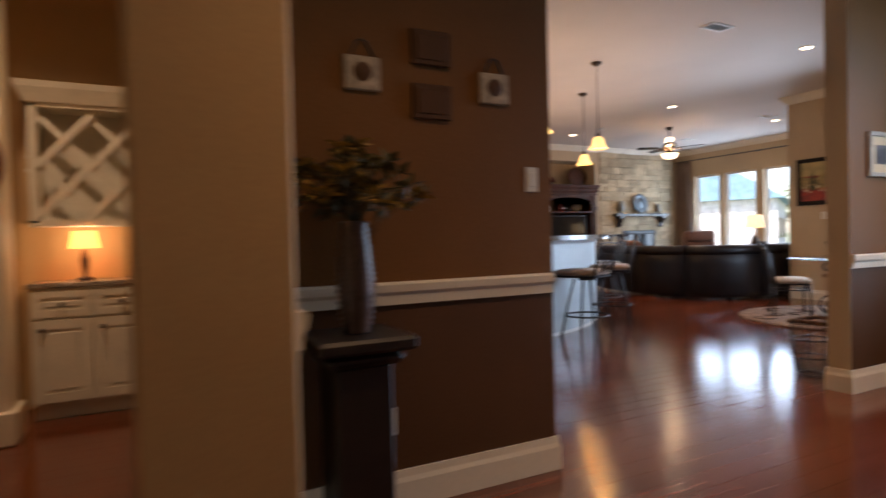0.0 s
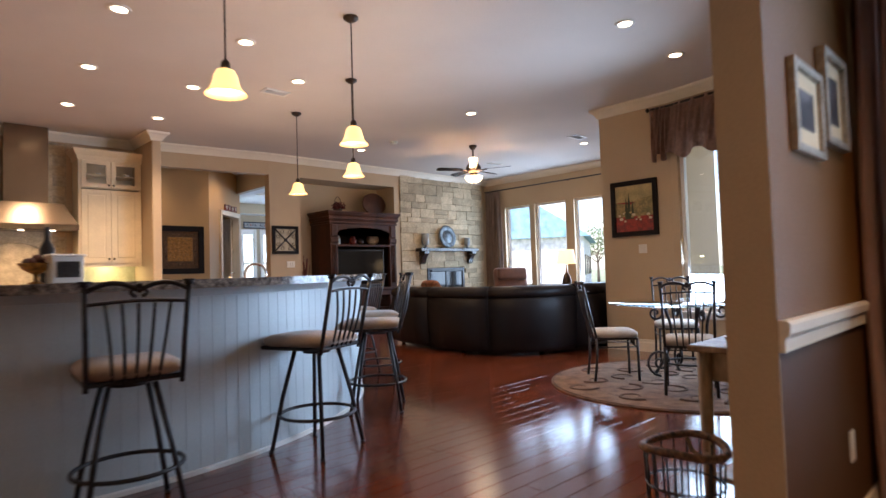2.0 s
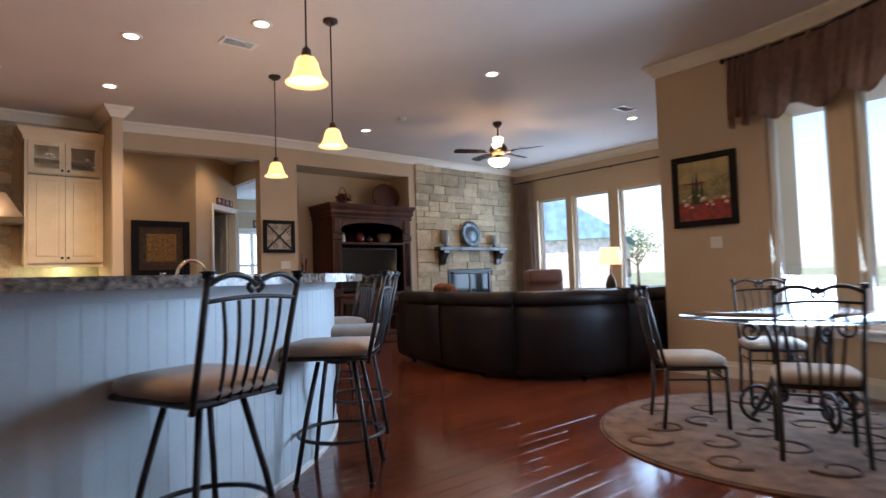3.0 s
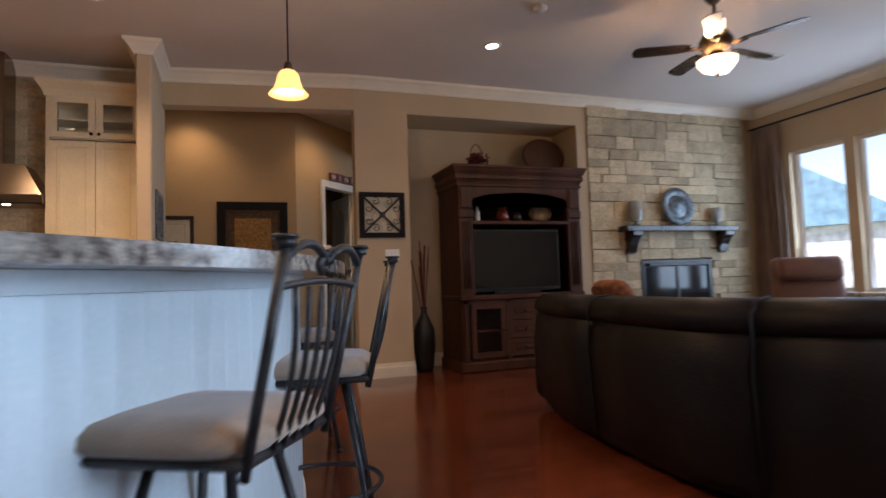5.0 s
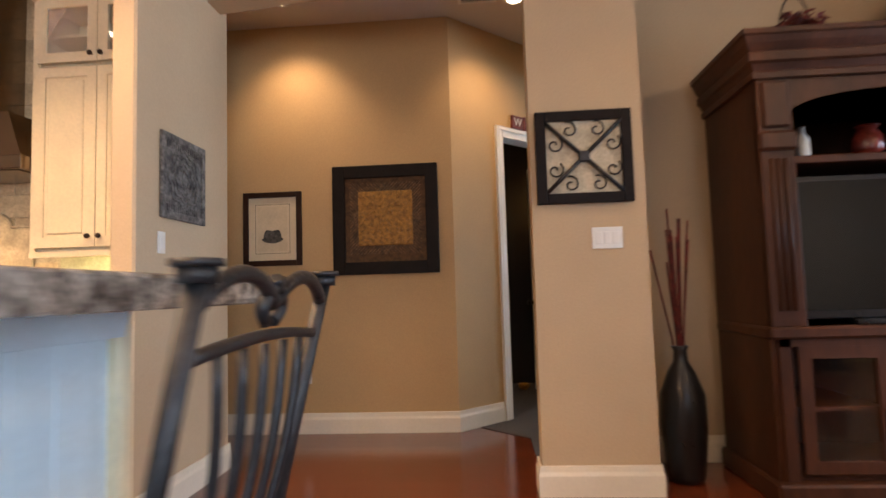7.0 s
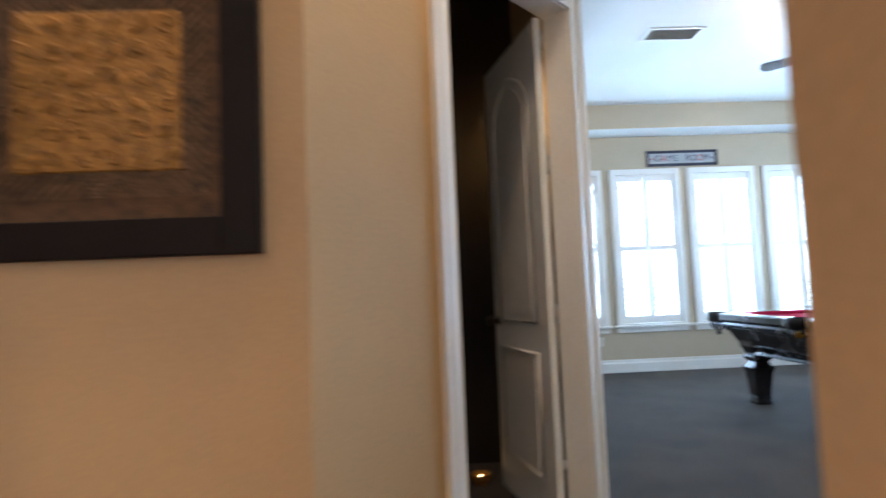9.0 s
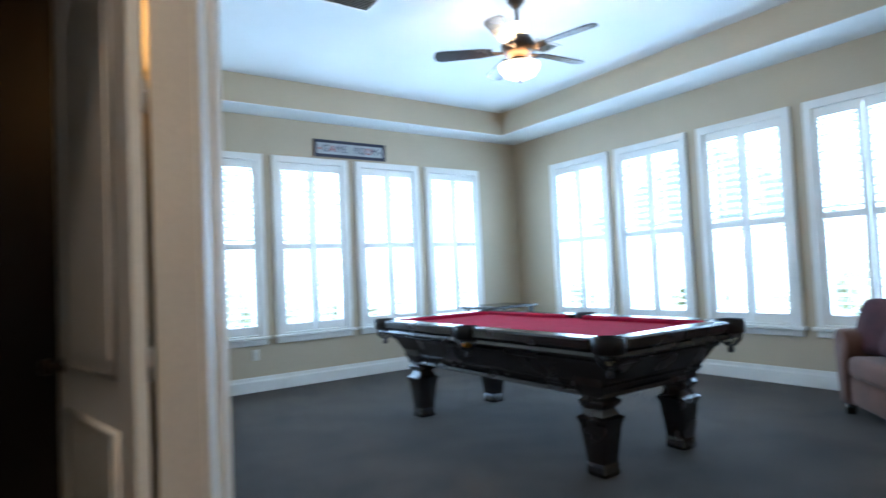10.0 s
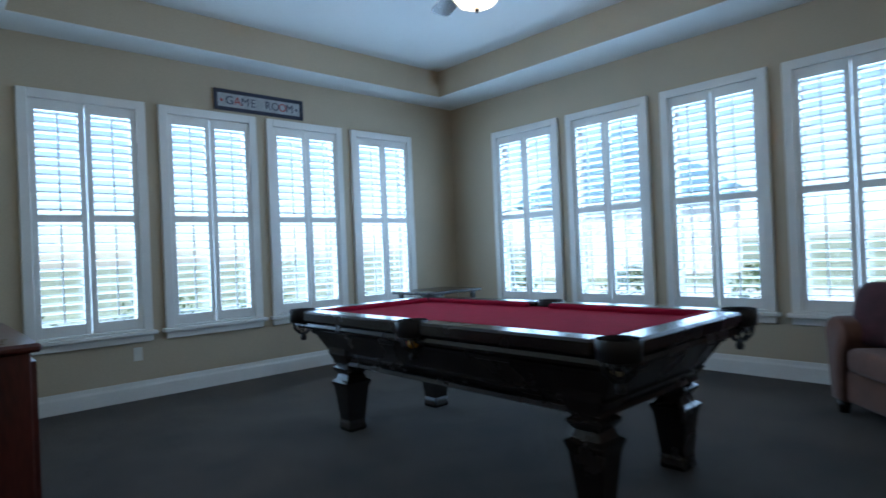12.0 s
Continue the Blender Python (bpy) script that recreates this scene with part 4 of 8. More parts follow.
def iron_back(ob, zs, zt, half, lean, y0):
    """Posts, wavy crest and bowed spindles behind a seat at height zs."""
    def at(x, z, bow=0.0):
        u = (z - zs) / (zt - zs)
        return (x, y0 - lean * u - bow, z)
    for s in (-1, 1):
        post = part("back_post", T([at(s * half * 0.98, zs - 0.03), at(s * half, zs + 0.2), at(s * half * 1.04, zt)], 0.0125, n=8), M_IRON, ob)
        fx, fy, fz = at(s * half * 1.04, zt)
        fin = bmesh.new()
        tube(fin, [(fx, fy, fz - 0.005), (fx, fy, fz + 0.012)], 0.021, n=10)
        tube(fin, [(fx, fy, fz + 0.012), (fx, fy, fz + 0.02)], 0.027, n=10)
        part("finial", fin, M_IRON, post)
    crest = [at(half * 1.02 * (-1 + 2 * k / 24), zt - 0.03 + 0.038 * abs(math.sin(2 * math.pi * k / 24)) ** 0.8 * (1 if True else 1)) for k in range(25)]
    part("crest_rail", T(crest, 0.011, n=8), M_IRON, ob)
    for s in (-1, 1):
        part("crest_curl", T([at(s * (0.012 + 0.022 * math.sin(k * 0.5)), zt - 0.055 + 0.06 * k / 9) for k in range(10)], 0.010, n=6), M_IRON, ob)
    part("lower_crest", T([at(half * (-1 + 2 * k / 12), zt - 0.085 + 0.012 * math.sin(math.pi * k / 12)) for k in range(13)], 0.009, n=6), M_IRON, ob)
    for i in range(5):
        x = half * (-0.66 + 0.33 * i)
        part("spindle", T([at(x * (0.72 + 0.28 * (k / 8) ** 1.2), zs + 0.0 + (zt - 0.085 - zs) * k / 8, 0.02 * math.sin(math.pi * k / 8)) for k in range(9)], 0.0075, n=6), M_IRON, ob)


def bar_stool():
    ob = thing("bar_stool", "dark iron swivel bar stool with a tan suede seat", "bar stool", None, "stools along the bar")
    z = 0.675
    part("seat", pad(bmesh.new(), 0.46, 0.53, z + 0.012, z + 0.085, Matrix.Translation((0, 0.045, 0))), M_SUEDE, ob, "tan suede cushion")
    fr = bmesh.new()
    box(fr, -0.215, -0.205, z - 0.012, 0.215, 0.29, z + 0.012, 0.008)
    part("seat_frame", fr, M_IRON, ob)
    part("swivel", lathe(bmesh.new(), [(0.09, z - 0.045), (0.09, z - 0.012), (0.05, z - 0.012)], n=18), M_IRON, ob)
    for sx, sy in ((1, 1), (-1, 1), (1, -1), (-1, -1)):
        leg = part("leg", T([(sx * 0.10, sy * 0.10, z - 0.03), (sx * 0.16, sy * 0.155, 0.35), (sx * 0.215, sy * 0.205, 0.006)], 0.0135, n=8), M_IRON, ob)
        part("foot_pad", lathe(bmesh.new(), [(0.016, 0.0), (0.018, 0.012), (0.014, 0.02)], (sx * 0.215, sy * 0.205, 0), n=10), M_BLACK, leg)
    part("foot_ring", T([(0.245 * math.cos(i * math.pi / 18), 0.24 * math.sin(i * math.pi / 18), 0.235) for i in range(36)], 0.011, n=8, closed=True), M_IRON, ob)
    iron_back(ob, z, 1.12, 0.205, 0.10, -0.20)
    return ob


STOOLS = [(1.09, 1.79, -6), (2.29, 2.03, 20), (3.234, 2.623, 48), (3.844, 3.432, 59), (4.211, 4.343, 78), (4.274, 5.816, 89)]
stool = bar_stool()
stool.matrix_world = pose(STOOLS[0][0], STOOLS[0][1], 0, 0, 0, STOOLS[0][2])
for sx, sy, turn in STOOLS[1:]:
    copy_thing(stool, pose(sx, sy, 0, 0, 0, turn))

# ---- kitchen ----
def panel_door(parent, m, w, h, mat_, name="door", raised=True, glassy=False, handle=None, hmat=None):
    """A framed door or drawer front, w by h, its local y outward from the cabinet."""
    d = part(name, bmesh.new(), mat_, parent)
    bm = bmesh.new()
    t = min(0.06, w * 0.22, h * 0.26)
    pierced(bm, "x", 0, 0.02, 0, w, 0, h, [(t, w - t, t, h - t)])
    if not glassy:
        box(bm, t, 0, t, w - t, 0.010, h - t)
        if raised and w > 3 * t and h > 3 * t:
            box(bm, t + 0.02, 0.008, t + 0.02, w - t - 0.02, 0.017, h - t - 0.02, bevel=0.006)
    for v in bm.verts:
        v.co = m @ v.co
    bm.to_mesh(d.data)
    bm.free()
    if glassy:
        g = part("glass_pane", box(bmesh.new(), t, 0.008, t, w - t, 0.011, h - t, m=m), M_GLASS, d)
        g.visible_shadow = False
    if handle:
        hx, hz = handle
        part("knob", lathe(bmesh.new(), [(0.006, 0), (0.006, 0.012), (0.016, 0.02), (0.014, 0.03), (0.002, 0.033)], n=12,
                           m=m @ Matrix(((1, 0, 0, hx), (0, 0, 1, 0.02), (0, -1, 0, hz), (0, 0, 0, 1)))), hmat or M_BRONZE, d, "dark bronze knob")
    return d


def wall_cabinet(x0, x1, label):
    cab = thing("wall_cabinet", label, "kitchen cabinet")
    y0, y1, zb, zt = 8.23, 8.6, 1.40, 2.96
    for nm, q in (("side_panel", (x0, y0 + 0.02, zb, x0 + 0.02, y1 - 0.002, zt)), ("side_panel", (x1 - 0.02, y0 + 0.02, zb, x1, y1 - 0.002, zt)),
                  ("shelf", (x0 + 0.02, y0 + 0.02, zb, x1 - 0.02, y1 - 0.002, zb + 0.02)), ("shelf", (x0 + 0.02, y0 + 0.02, 2.52, x1 - 0.02, y1 - 0.002, 2.54)),
                  ("top", (x0 + 0.02, y0 + 0.02, zt - 0.02, x1 - 0.02, y1 - 0.002, zt)), ("back_panel", (x0 + 0.02, y1 - 0.02, zb + 0.02, x1 - 0.02, y1 - 0.002, zt - 0.02)),
                  ("stile", (x0, y0, zb, x0 + 0.035, y0 + 0.02, zt)), ("stile", (x1 - 0.035, y0, zb, x1, y0 + 0.02, zt))):
        part(nm, B(*q), M_CREAM, cab)
    part("glass_shelf", B(x0 + 0.02, y0 + 0.05, 2.72, x1 - 0.02, y1 - 0.03, 2.735), M_CREAM, cab)
    part("crown", profile_run(bmesh.new(), [(x0, y1), (x0, y0), (x1, y0), (x1, y1)], [(0, zt - 0.03), (0.012, zt - 0.03), (0.03, zt + 0.03), (0.07, zt + 0.09), (0.08, zt + 0.12), (0, zt + 0.12)], inward=-1), M_CREAM, cab)
    part("light_rail", B(x0, y0 - 0.005, zb - 0.035, x1, y0 + 0.02, zb), M_CREAM, cab)
    w = (x1 - x0 - 0.07 - 0.006) / 2
    for i in range(2):
        bx = x0 + 0.035 + i * (w + 0.006)
        m = wall_frame((bx, y0, 1.42), (1, 0, 0), (0, -1, 0))
        panel_door(cab, m, w, 1.08, M_CREAM, handle=(w - 0.03 if i == 0 else 0.03, 0.06))
        m = wall_frame((bx, y0, 2.53), (1, 0, 0), (0, -1, 0))
        panel_door(cab, m, w, 0.40, M_CREAM, glassy=True, handle=(w - 0.03 if i == 0 else 0.03, 0.04))
    return cab


wall_cabinet(2.18, 3.015, "tall cream wall cabinet with glass upper doors")
wall_cabinet(-0.10, 0.86, "tall cream wall cabinet beside the range hood")
for i, (px, pz, r) in enumerate(((2.35, 2.541, 0.05), (2.48, 2.736, 0.04), (2.75, 2.541, 0.06), (2.86, 2.736, 0.045))):
    solid("bowl", lathe(bmesh.new(), [(r * 0.4, 0), (r * 0.8, r * 0.5), (r, r), (r * 0.95, r), (r * 0.7, r * 0.5), (0.005, r * 0.15)], n=16, close=False), M_PLATE, "small white bowl inside the glass cabinet", "bowl", m=pose(px, 8.42, pz + 0.001), smooth=True)

M_TILE = material("travertine_tile", (0.52, 0.41, 0.25), 0.45, vary=0.16, scale=10, bump=0.1, bump_scale=60, per_object=0.12)
M_LIME = material("pale_green_tile", (0.50, 0.47, 0.30), 0.4, vary=0.1, scale=10, per_object=0.1)
splash = thing("backsplash", "travertine tile backsplash behind the range", "backsplash", kind="structure")
part("grout_bed", B(0.86, 8.590, 0.91, 2.10, 8.599, 3.2), M_MORTAR, splash)
tile = mesh("tile", B(-0.15, -0.008, -0.0735, 0.15, 0, 0.0735, bevel=0.003), M_TILE)
for r in range(15):
    for c in range(5):
        tx, tz = 0.86 + 0.153 + 0.306 * c - (0.153 if r % 2 else 0), 0.99 + 0.15 * r
        if 0.86 + 0.149 <= tx <= 2.10 - 0.149:
            ob = new("tile", tile)
            ob.parent = splash
            ob.location = (tx, 8.590, tz)
for sx0, sx1 in ((-1.9, 0.86), (2.10, 3.015)):
    part("low_splash", B(sx0, 8.588, 0.915, sx1, 8.599, 1.40), M_LIME, splash)
# arched tile inset over the range
arch = [(1.07, 1.13), (1.92, 1.13), (1.92, 1.60), (1.80, 1.60)] + [(1.495 + 0.28 * math.cos(a), 1.60 + 0.13 * math.sin(a)) for a in [math.pi * i / 10 for i in range(11)]] + [(1.19, 1.60), (1.07, 1.60)]
inset = solid("tile_inset", prism(bmesh.new(), arch, 0, 0.012, m=Matrix(((1, 0, 0, 0), (0, 0, -1, 8.580), (0, 1, 0, 0), (0, 0, 0, 1)))), M_TILE, "arched travertine inset above the range", "tile panel", "structure")
tubeb = T([(x, 8.565, z) for x, z in arch], 0.011, n=6, closed=True)
structure("trim_tile_inset", tubeb, M_TILE, "rounded stone border of the inset", "trim")

hood = thing("range_hood", "large brushed steel chimney range hood", "range hood")
hb = bmesh.new()
lo = [(0.91, 8.16), (2.17, 8.16), (2.17, 8.58), (0.91, 8.58)]
hi = [(1.10, 8.26), (2.00, 8.26), (2.00, 8.58), (1.10, 8.58)]
A = [hb.verts.new((x, y, 1.97)) for x, y in lo]
Bv = [hb.verts.new((x, y, 2.27)) for x, y in hi]
hb.faces.new(A[::-1]); hb.faces.new(Bv)
for i in range(4):
    hb.faces.new((A[i], A[(i + 1) % 4], Bv[(i + 1) % 4], Bv[i]))
part("canopy", hb, M_STEEL, hood)
part("canopy_band", B(0.905, 8.155, 1.89, 2.175, 8.58, 1.97, bevel=0.004), M_STEEL, hood)
part("chimney", B(1.32, 8.28, 2.27, 1.83, 8.585, 3.34, bevel=0.003), M_STEEL, hood)
part("filter_panel", B(0.95, 8.19, 1.884, 2.13, 8.54, 1.892), M_STEEL, hood)
for x in (1.15, 1.51, 1.87):
    part("hood_lamp", lathe(bmesh.new(), [(0.035, 0), (0.03, -0.006), (0.002, -0.007)], (x, 8.24, 1.884), n=14, close=False), M_CAN, hood)
spot_light((1.51, 8.27, 1.87), 5, 140)
bulb((2.62, 8.42, 1.36), 1.0, 0.04, (1.0, 0.92, 0.5))
bulb((0.3, 8.42, 1.36), 1.0, 0.04, (1.0, 0.92, 0.5))


def base_cabinet(x0, x1, y0, label, doors=2):
    cab = thing("base_cabinet", label, "kitchen cabinet")
    part("body", B(x0, y0, 0.10, x1, 8.598, 0.873), M_CREAM, cab)
    part("toe_kick", B(x0, y0 + 0.07, 0, x1, 8.59, 0.10), M_CREAM, cab)
    w = (x1 - x0 - 0.02) / doors
    for i in range(doors):
        bx = x0 + 0.01 + i * w
        panel_door(cab, wall_frame((bx + 0.004, y0, 0.70), (1, 0, 0), (0, -1, 0)), w - 0.008, 0.155, M_CREAM, "drawer", handle=(w / 2, 0.08))
        panel_door(cab, wall_frame((bx + 0.004, y0, 0.12), (1, 0, 0), (0, -1, 0)), w - 0.008, 0.57, M_CREAM, handle=(w - 0.05 if i % 2 == 0 else 0.05, 0.50))
    return cab


base_cabinet(-1.0, -0.06, 7.98, "cream base cabinet with bronze knobs")
base_cabinet(-0.05, 0.88, 7.98, "cream base cabinet beside the range")
base_cabinet(2.11, 3.015, 7.98, "cream base cabinet beside the stub wall")
for x0, x1 in ((-1.0, 0.88), (2.11, 3.015)):
    solid("countertop", B(x0, 7.95, 0.875, x1, 8.586, 0.915, bevel=0.008), M_GRANITE, "mottled granite counter top on the base cabinets", "countertop")
rng = thing("range_cooker", "wide stainless steel range with two ovens", "range")
part("body", B(0.90, 7.96, 0.10, 2.09, 8.58, 0.90, bevel=0.004), M_STEEL, rng)
part("cooktop", B(0.89, 7.94, 0.90, 2.10, 8.57, 0.925, bevel=0.005), M_BLACK, rng)
part("kick_panel", B(0.92, 8.0, 0.0, 2.07, 8.55, 0.10), M_STEEL, rng)
part("control_panel", B(0.90, 7.915, 0.77, 2.09, 7.965, 0.895, bevel=0.008), M_STEEL, rng)
for i in range(8):
    part("control_knob", lathe(bmesh.new(), [(0.024, 0), (0.022, 0.03), (0.002, 0.032)], n=12, m=Matrix(((1, 0, 0, 1.0 + 0.14 * i), (0, 0, -1, 7.915), (0, 1, 0, 0.83), (0, 0, 0, 1)))), M_BLACK, rng)
for i in range(5):
    gr = bmesh.new()
    for k in range(4):
        box(gr, 0.93 + 0.23 * i + 0.055 * k, 8.0, 0.93, 0.945 + 0.23 * i + 0.055 * k, 8.5, 0.945)
    part("grate", gr, M_IRON, rng)
for x0, x1 in ((0.93, 1.60), (1.63, 2.06)):
    od = part("oven_door", B(x0, 7.935, 0.16, x1, 7.962, 0.755, bevel=0.006), M_STEEL, rng)
    part("oven_window", B(x0 + 0.14, 7.930, 0.33, x1 - 0.14, 7.936, 0.60, bevel=0.002), M_SCREEN, od)
    hd = bmesh.new()
    tube(hd, [(x0 + 0.06, 7.885, 0.70), (x1 - 0.06, 7.885, 0.70)], 0.012)
    for xx in (x0 + 0.09, x1 - 0.09):
        tube(hd, [(xx, 7.885, 0.70), (xx, 7.937, 0.70)], 0.008)
    part("oven_handle", hd, M_CHROME, od)

# Island behind the bar
isl = thing("kitchen_island", "cream kitchen island with bronze pulls and granite top", "kitchen island")
part("body", B(1.05, 4.30, 0.08, 1.75, 6.85, 0.873, bevel=0.004), M_CREAM, isl)
part("plinth", B(1.035, 4.285, 0, 1.765, 6.865, 0.08, bevel=0.006), M_CREAM, isl)
part("island_top", B(1.0, 4.24, 0.875, 1.80, 6.91, 0.915, bevel=0.010), M_GRANITE, isl)
for i in range(5):
    yy = 6.83 - 0.505 * i
    panel_door(isl, wall_frame((1.05, yy, 0.68), (0, -1, 0), (-1, 0, 0)), 0.49, 0.17, M_CREAM, "drawer", handle=(0.245, 0.085))
    panel_door(isl, wall_frame((1.05, yy, 0.11), (0, -1, 0), (-1, 0, 0)), 0.49, 0.55, M_CREAM, handle=(0.43, 0.48))
# End panels facing the dining side
panel_door(isl, wall_frame((1.10, 4.30, 0.11), (1, 0, 0), (0, -1, 0)), 0.60, 0.74, M_CREAM, "end_panel")

# Things on the bar
fau = thing("faucet", "chrome gooseneck faucet behind the bar", "faucet", pose(2.95, 4.05, 0.915, 0, 0, -35))
part("base", lathe(bmesh.new(), [(0.03, 0), (0.028, 0.02), (0.018, 0.05)], n=16), M_CHROME, fau)
part("spout", T([(0, 0, 0.03), (0, 0, 0.26)] + [(-0.10 + 0.10 * math.cos(a), 0, 0.26 + 0.10 * math.sin(a)) for a in [math.pi * i / 12 for i in range(1, 13)]] + [(-0.20, 0, 0.18)], 0.013, n=10), M_CHROME, fau)
part("lever", T([(0.02, 0, 0.06), (0.07, 0.0, 0.10)], 0.007), M_CHROME, fau)
dish = thing("dish_stack", "low wicker tray of stacked plates on the bar", "plates", pose(3.35, 3.95, 0.916))
part("tray", lathe(bmesh.new(), [(0.15, 0), (0.19, 0.10), (0.20, 0.19), (0.185, 0.19), (0.17, 0.10), (0.01, 0.02)], n=24, close=False), M_RUSTIC, dish)
for i in range(4):
    part("plate", lathe(bmesh.new(), [(0.07, 0.16 + 0.012 * i), (0.15, 0.175 + 0.012 * i), (0.152, 0.18 + 0.012 * i), (0.07, 0.166 + 0.012 * i), (0.001, 0.166 + 0.012 * i)], n=24, close=False), M_PLATE, dish)
M_WAX = material("cream_wax", (0.72, 0.66, 0.52), 0.5, vary=0.05)
candle = thing("soap_bottle", "cream pump bottle beside the sink", "bottle", pose(2.72, 4.35, 0.916))
part("bottle", lathe(bmesh.new(), [(0.03, 0), (0.033, 0.02), (0.033, 0.19), (0.015, 0.215), (0.012, 0.235)], n=16), M_WAX, candle)
part("pump", T([(0, 0, 0.23), (0, 0, 0.27), (0.04, 0, 0.272)], 0.006), M_CHROME, candle)
clock = thing("recipe_box", "white distressed box with a dark pierced panel", "box", pose(0.92, 2.30, 1.137, 0, 0, 8))
part("box", B(-0.075, -0.05, 0, 0.075, 0.05, 0.14, bevel=0.004), M_WHITE, clock)
part("lid", B(-0.085, -0.06, 0.14, 0.085, 0.06, 0.155, bevel=0.004), M_WHITE, clock)
part("panel", B(-0.055, -0.054, 0.03, 0.055, -0.049, 0.115), M_IRON, clock)
bot = thing("wine_bottle", "dark wine bottle on the bar", "bottle", pose(0.86, 2.42, 1.137))
part("body", lathe(bmesh.new(), [(0.034, 0), (0.037, 0.01), (0.037, 0.19), (0.014, 0.24), (0.013, 0.30), (0.015, 0.31)], n=18), M_BLACK, bot)
part("paper_label", lathe(bmesh.new(), [(0.0376, 0.06), (0.0376, 0.14)], n=18, close=False), M_WAX, bot)
fbowl = thing("wire_fruit_bowl", "footed brass bowl of dried fruit on the bar", "bowl", pose(0.80, 2.36, 1.137))
part("bowl", lathe(bmesh.new(), [(0.045, 0), (0.012, 0.015), (0.012, 0.05), (0.06, 0.075), (0.085, 0.11), (0.08, 0.11), (0.055, 0.08), (0.002, 0.065)], n=20), M_GOLD, fbowl)
random.seed(4)
for i in range(8):
    a = i * 0.8
    rr = 0.04 if i < 6 else 0.01
    part("fruit", lathe(bmesh.new(), [(0.003, -0.022), (0.02, -0.01), (0.022, 0.005), (0.012, 0.02), (0.002, 0.022)], (rr * math.cos(a), rr * math.sin(a), 0.115 + (0.02 if i > 5 else 0)), n=10), M_MAHOG, fbowl)
coffee = thing("coffee_pot", "small black coffee pot on the counter", "coffee pot", pose(2.83, 8.25, 0.916))
part("pot", lathe(bmesh.new(), [(0.06, 0), (0.075, 0.05), (0.06, 0.12), (0.045, 0.15), (0.05, 0.17)], n=18), M_BLACK, coffee)
part("handle", T([(0.06, 0, 0.14), (0.11, 0, 0.13), (0.11, 0, 0.05), (0.07, 0, 0.04)], 0.009), M_BLACK, coffee)
fleur = thing("fleur_ornament", "bronze fleur-de-lis ornament on the counter", "ornament", pose(2.42, 8.30, 0.916))
part("base", B(-0.05, -0.03, 0, 0.05, 0.03, 0.025, bevel=0.004), M_BRONZE, fleur)
part("stem", T([(0, 0, 0.02), (0, 0, 0.2)], 0.014, taper=0.004), M_BRONZE, fleur)
for s in (-1, 1):
    part("petal", T([(s * 0.005, 0, 0.06), (s * 0.03, 0, 0.12), (s * 0.06, 0, 0.14), (s * 0.065, 0, 0.11)], 0.011, taper=0.006), M_BRONZE, fleur)
part("band", B(-0.04, -0.012, 0.085, 0.04, 0.012, 0.10, bevel=0.003), M_BRONZE, fleur)

# ---- fireplace ----
fp = thing("fireplace", "rough limestone fireplace rising to the ceiling", "fireplace", kind="structure")
part("mortar_bed", pierced(bmesh.new(), "x", 8.225, 8.299, 8.12, 10.70, 0, 3.345, [(8.84, 10.02, 0.35, 1.24)]), M_MORTAR, fp)
mant = thing("mantel_shelf", "dark wooden mantel shelf on two corbels", "mantel")
part("shelf", B(8.52, 7.99, 1.60, 10.34, 8.20, 1.672, bevel=0.008), M_ESPRESSO, mant)
for x in (8.62, 10.12):
    cb = prism(bmesh.new(), [(0, 0), (0.20, 0), (0.20, -0.05), (0.15, -0.09), (0.10, -0.17), (0.07, -0.26), (0.0, -0.29)], 0, 0.13, m=Matrix(((0, 0, 1, x), (-1, 0, 0, 8.19), (0, 1, 0, 1.599), (0, 0, 0, 1))))
    part("corbel", cb, M_ESPRESSO, mant)
fb = thing("firebox", "black metal gas firebox with glass doors", "firebox")
bm = bmesh.new()
for a in ((8.85, 0.36, 8.91, 1.23), (9.95, 0.36, 10.01, 1.23), (8.91, 1.15, 9.95, 1.23), (8.91, 0.36, 9.95, 0.44)):
    box(bm, a[0], 8.17, a[1], a[2], 8.22, a[3], bevel=0.004)
part("surround", bm, M_BLACK, fb)
part("hood_strip", B(8.93, 8.12, 1.15, 9.93, 8.18, 1.19, bevel=0.006), M_BLACK, fb)
part("back_box", B(8.86, 8.226, 0.36, 10.0, 8.30, 1.23), M_BLACK, fb)
for i in range(2):
    part("glass_door", B(8.92 + 0.52 * i, 8.195, 0.45, 9.42 + 0.52 * i, 8.202, 1.14), M_SCREEN, fb, "dark reflecting glass")
part("centre_bar", B(9.415, 8.18, 0.44, 9.455, 8.21, 1.15), M_BLACK, fb)

M_PEWTER = material("blue_grey_pewter", (0.14, 0.165, 0.18), 0.4, metal=0.6, vary=0.3, scale=16)
pltm = Matrix(((1, 0, 0, 9.43), (0, 0.15, -0.99, 8.115), (0, 0.99, 0.15, 1.94), (0, 0, 0, 1)))
plate = thing("display_plate", "large blue-grey pewter charger leaning on the mantel", "plate")
part("rim", lathe(bmesh.new(), [(0.255, 0.0), (0.262, 0.012), (0.25, 0.022), (0.17, 0.010), (0.16, 0.004)], n=40, m=pltm, close=False), M_PEWTER, plate)
part("well", lathe(bmesh.new(), [(0.17, 0.008), (0.15, -0.004), (0.14, 0.006), (0.002, 0.004)], n=40, m=pltm, close=False), M_PEWTER, plate)
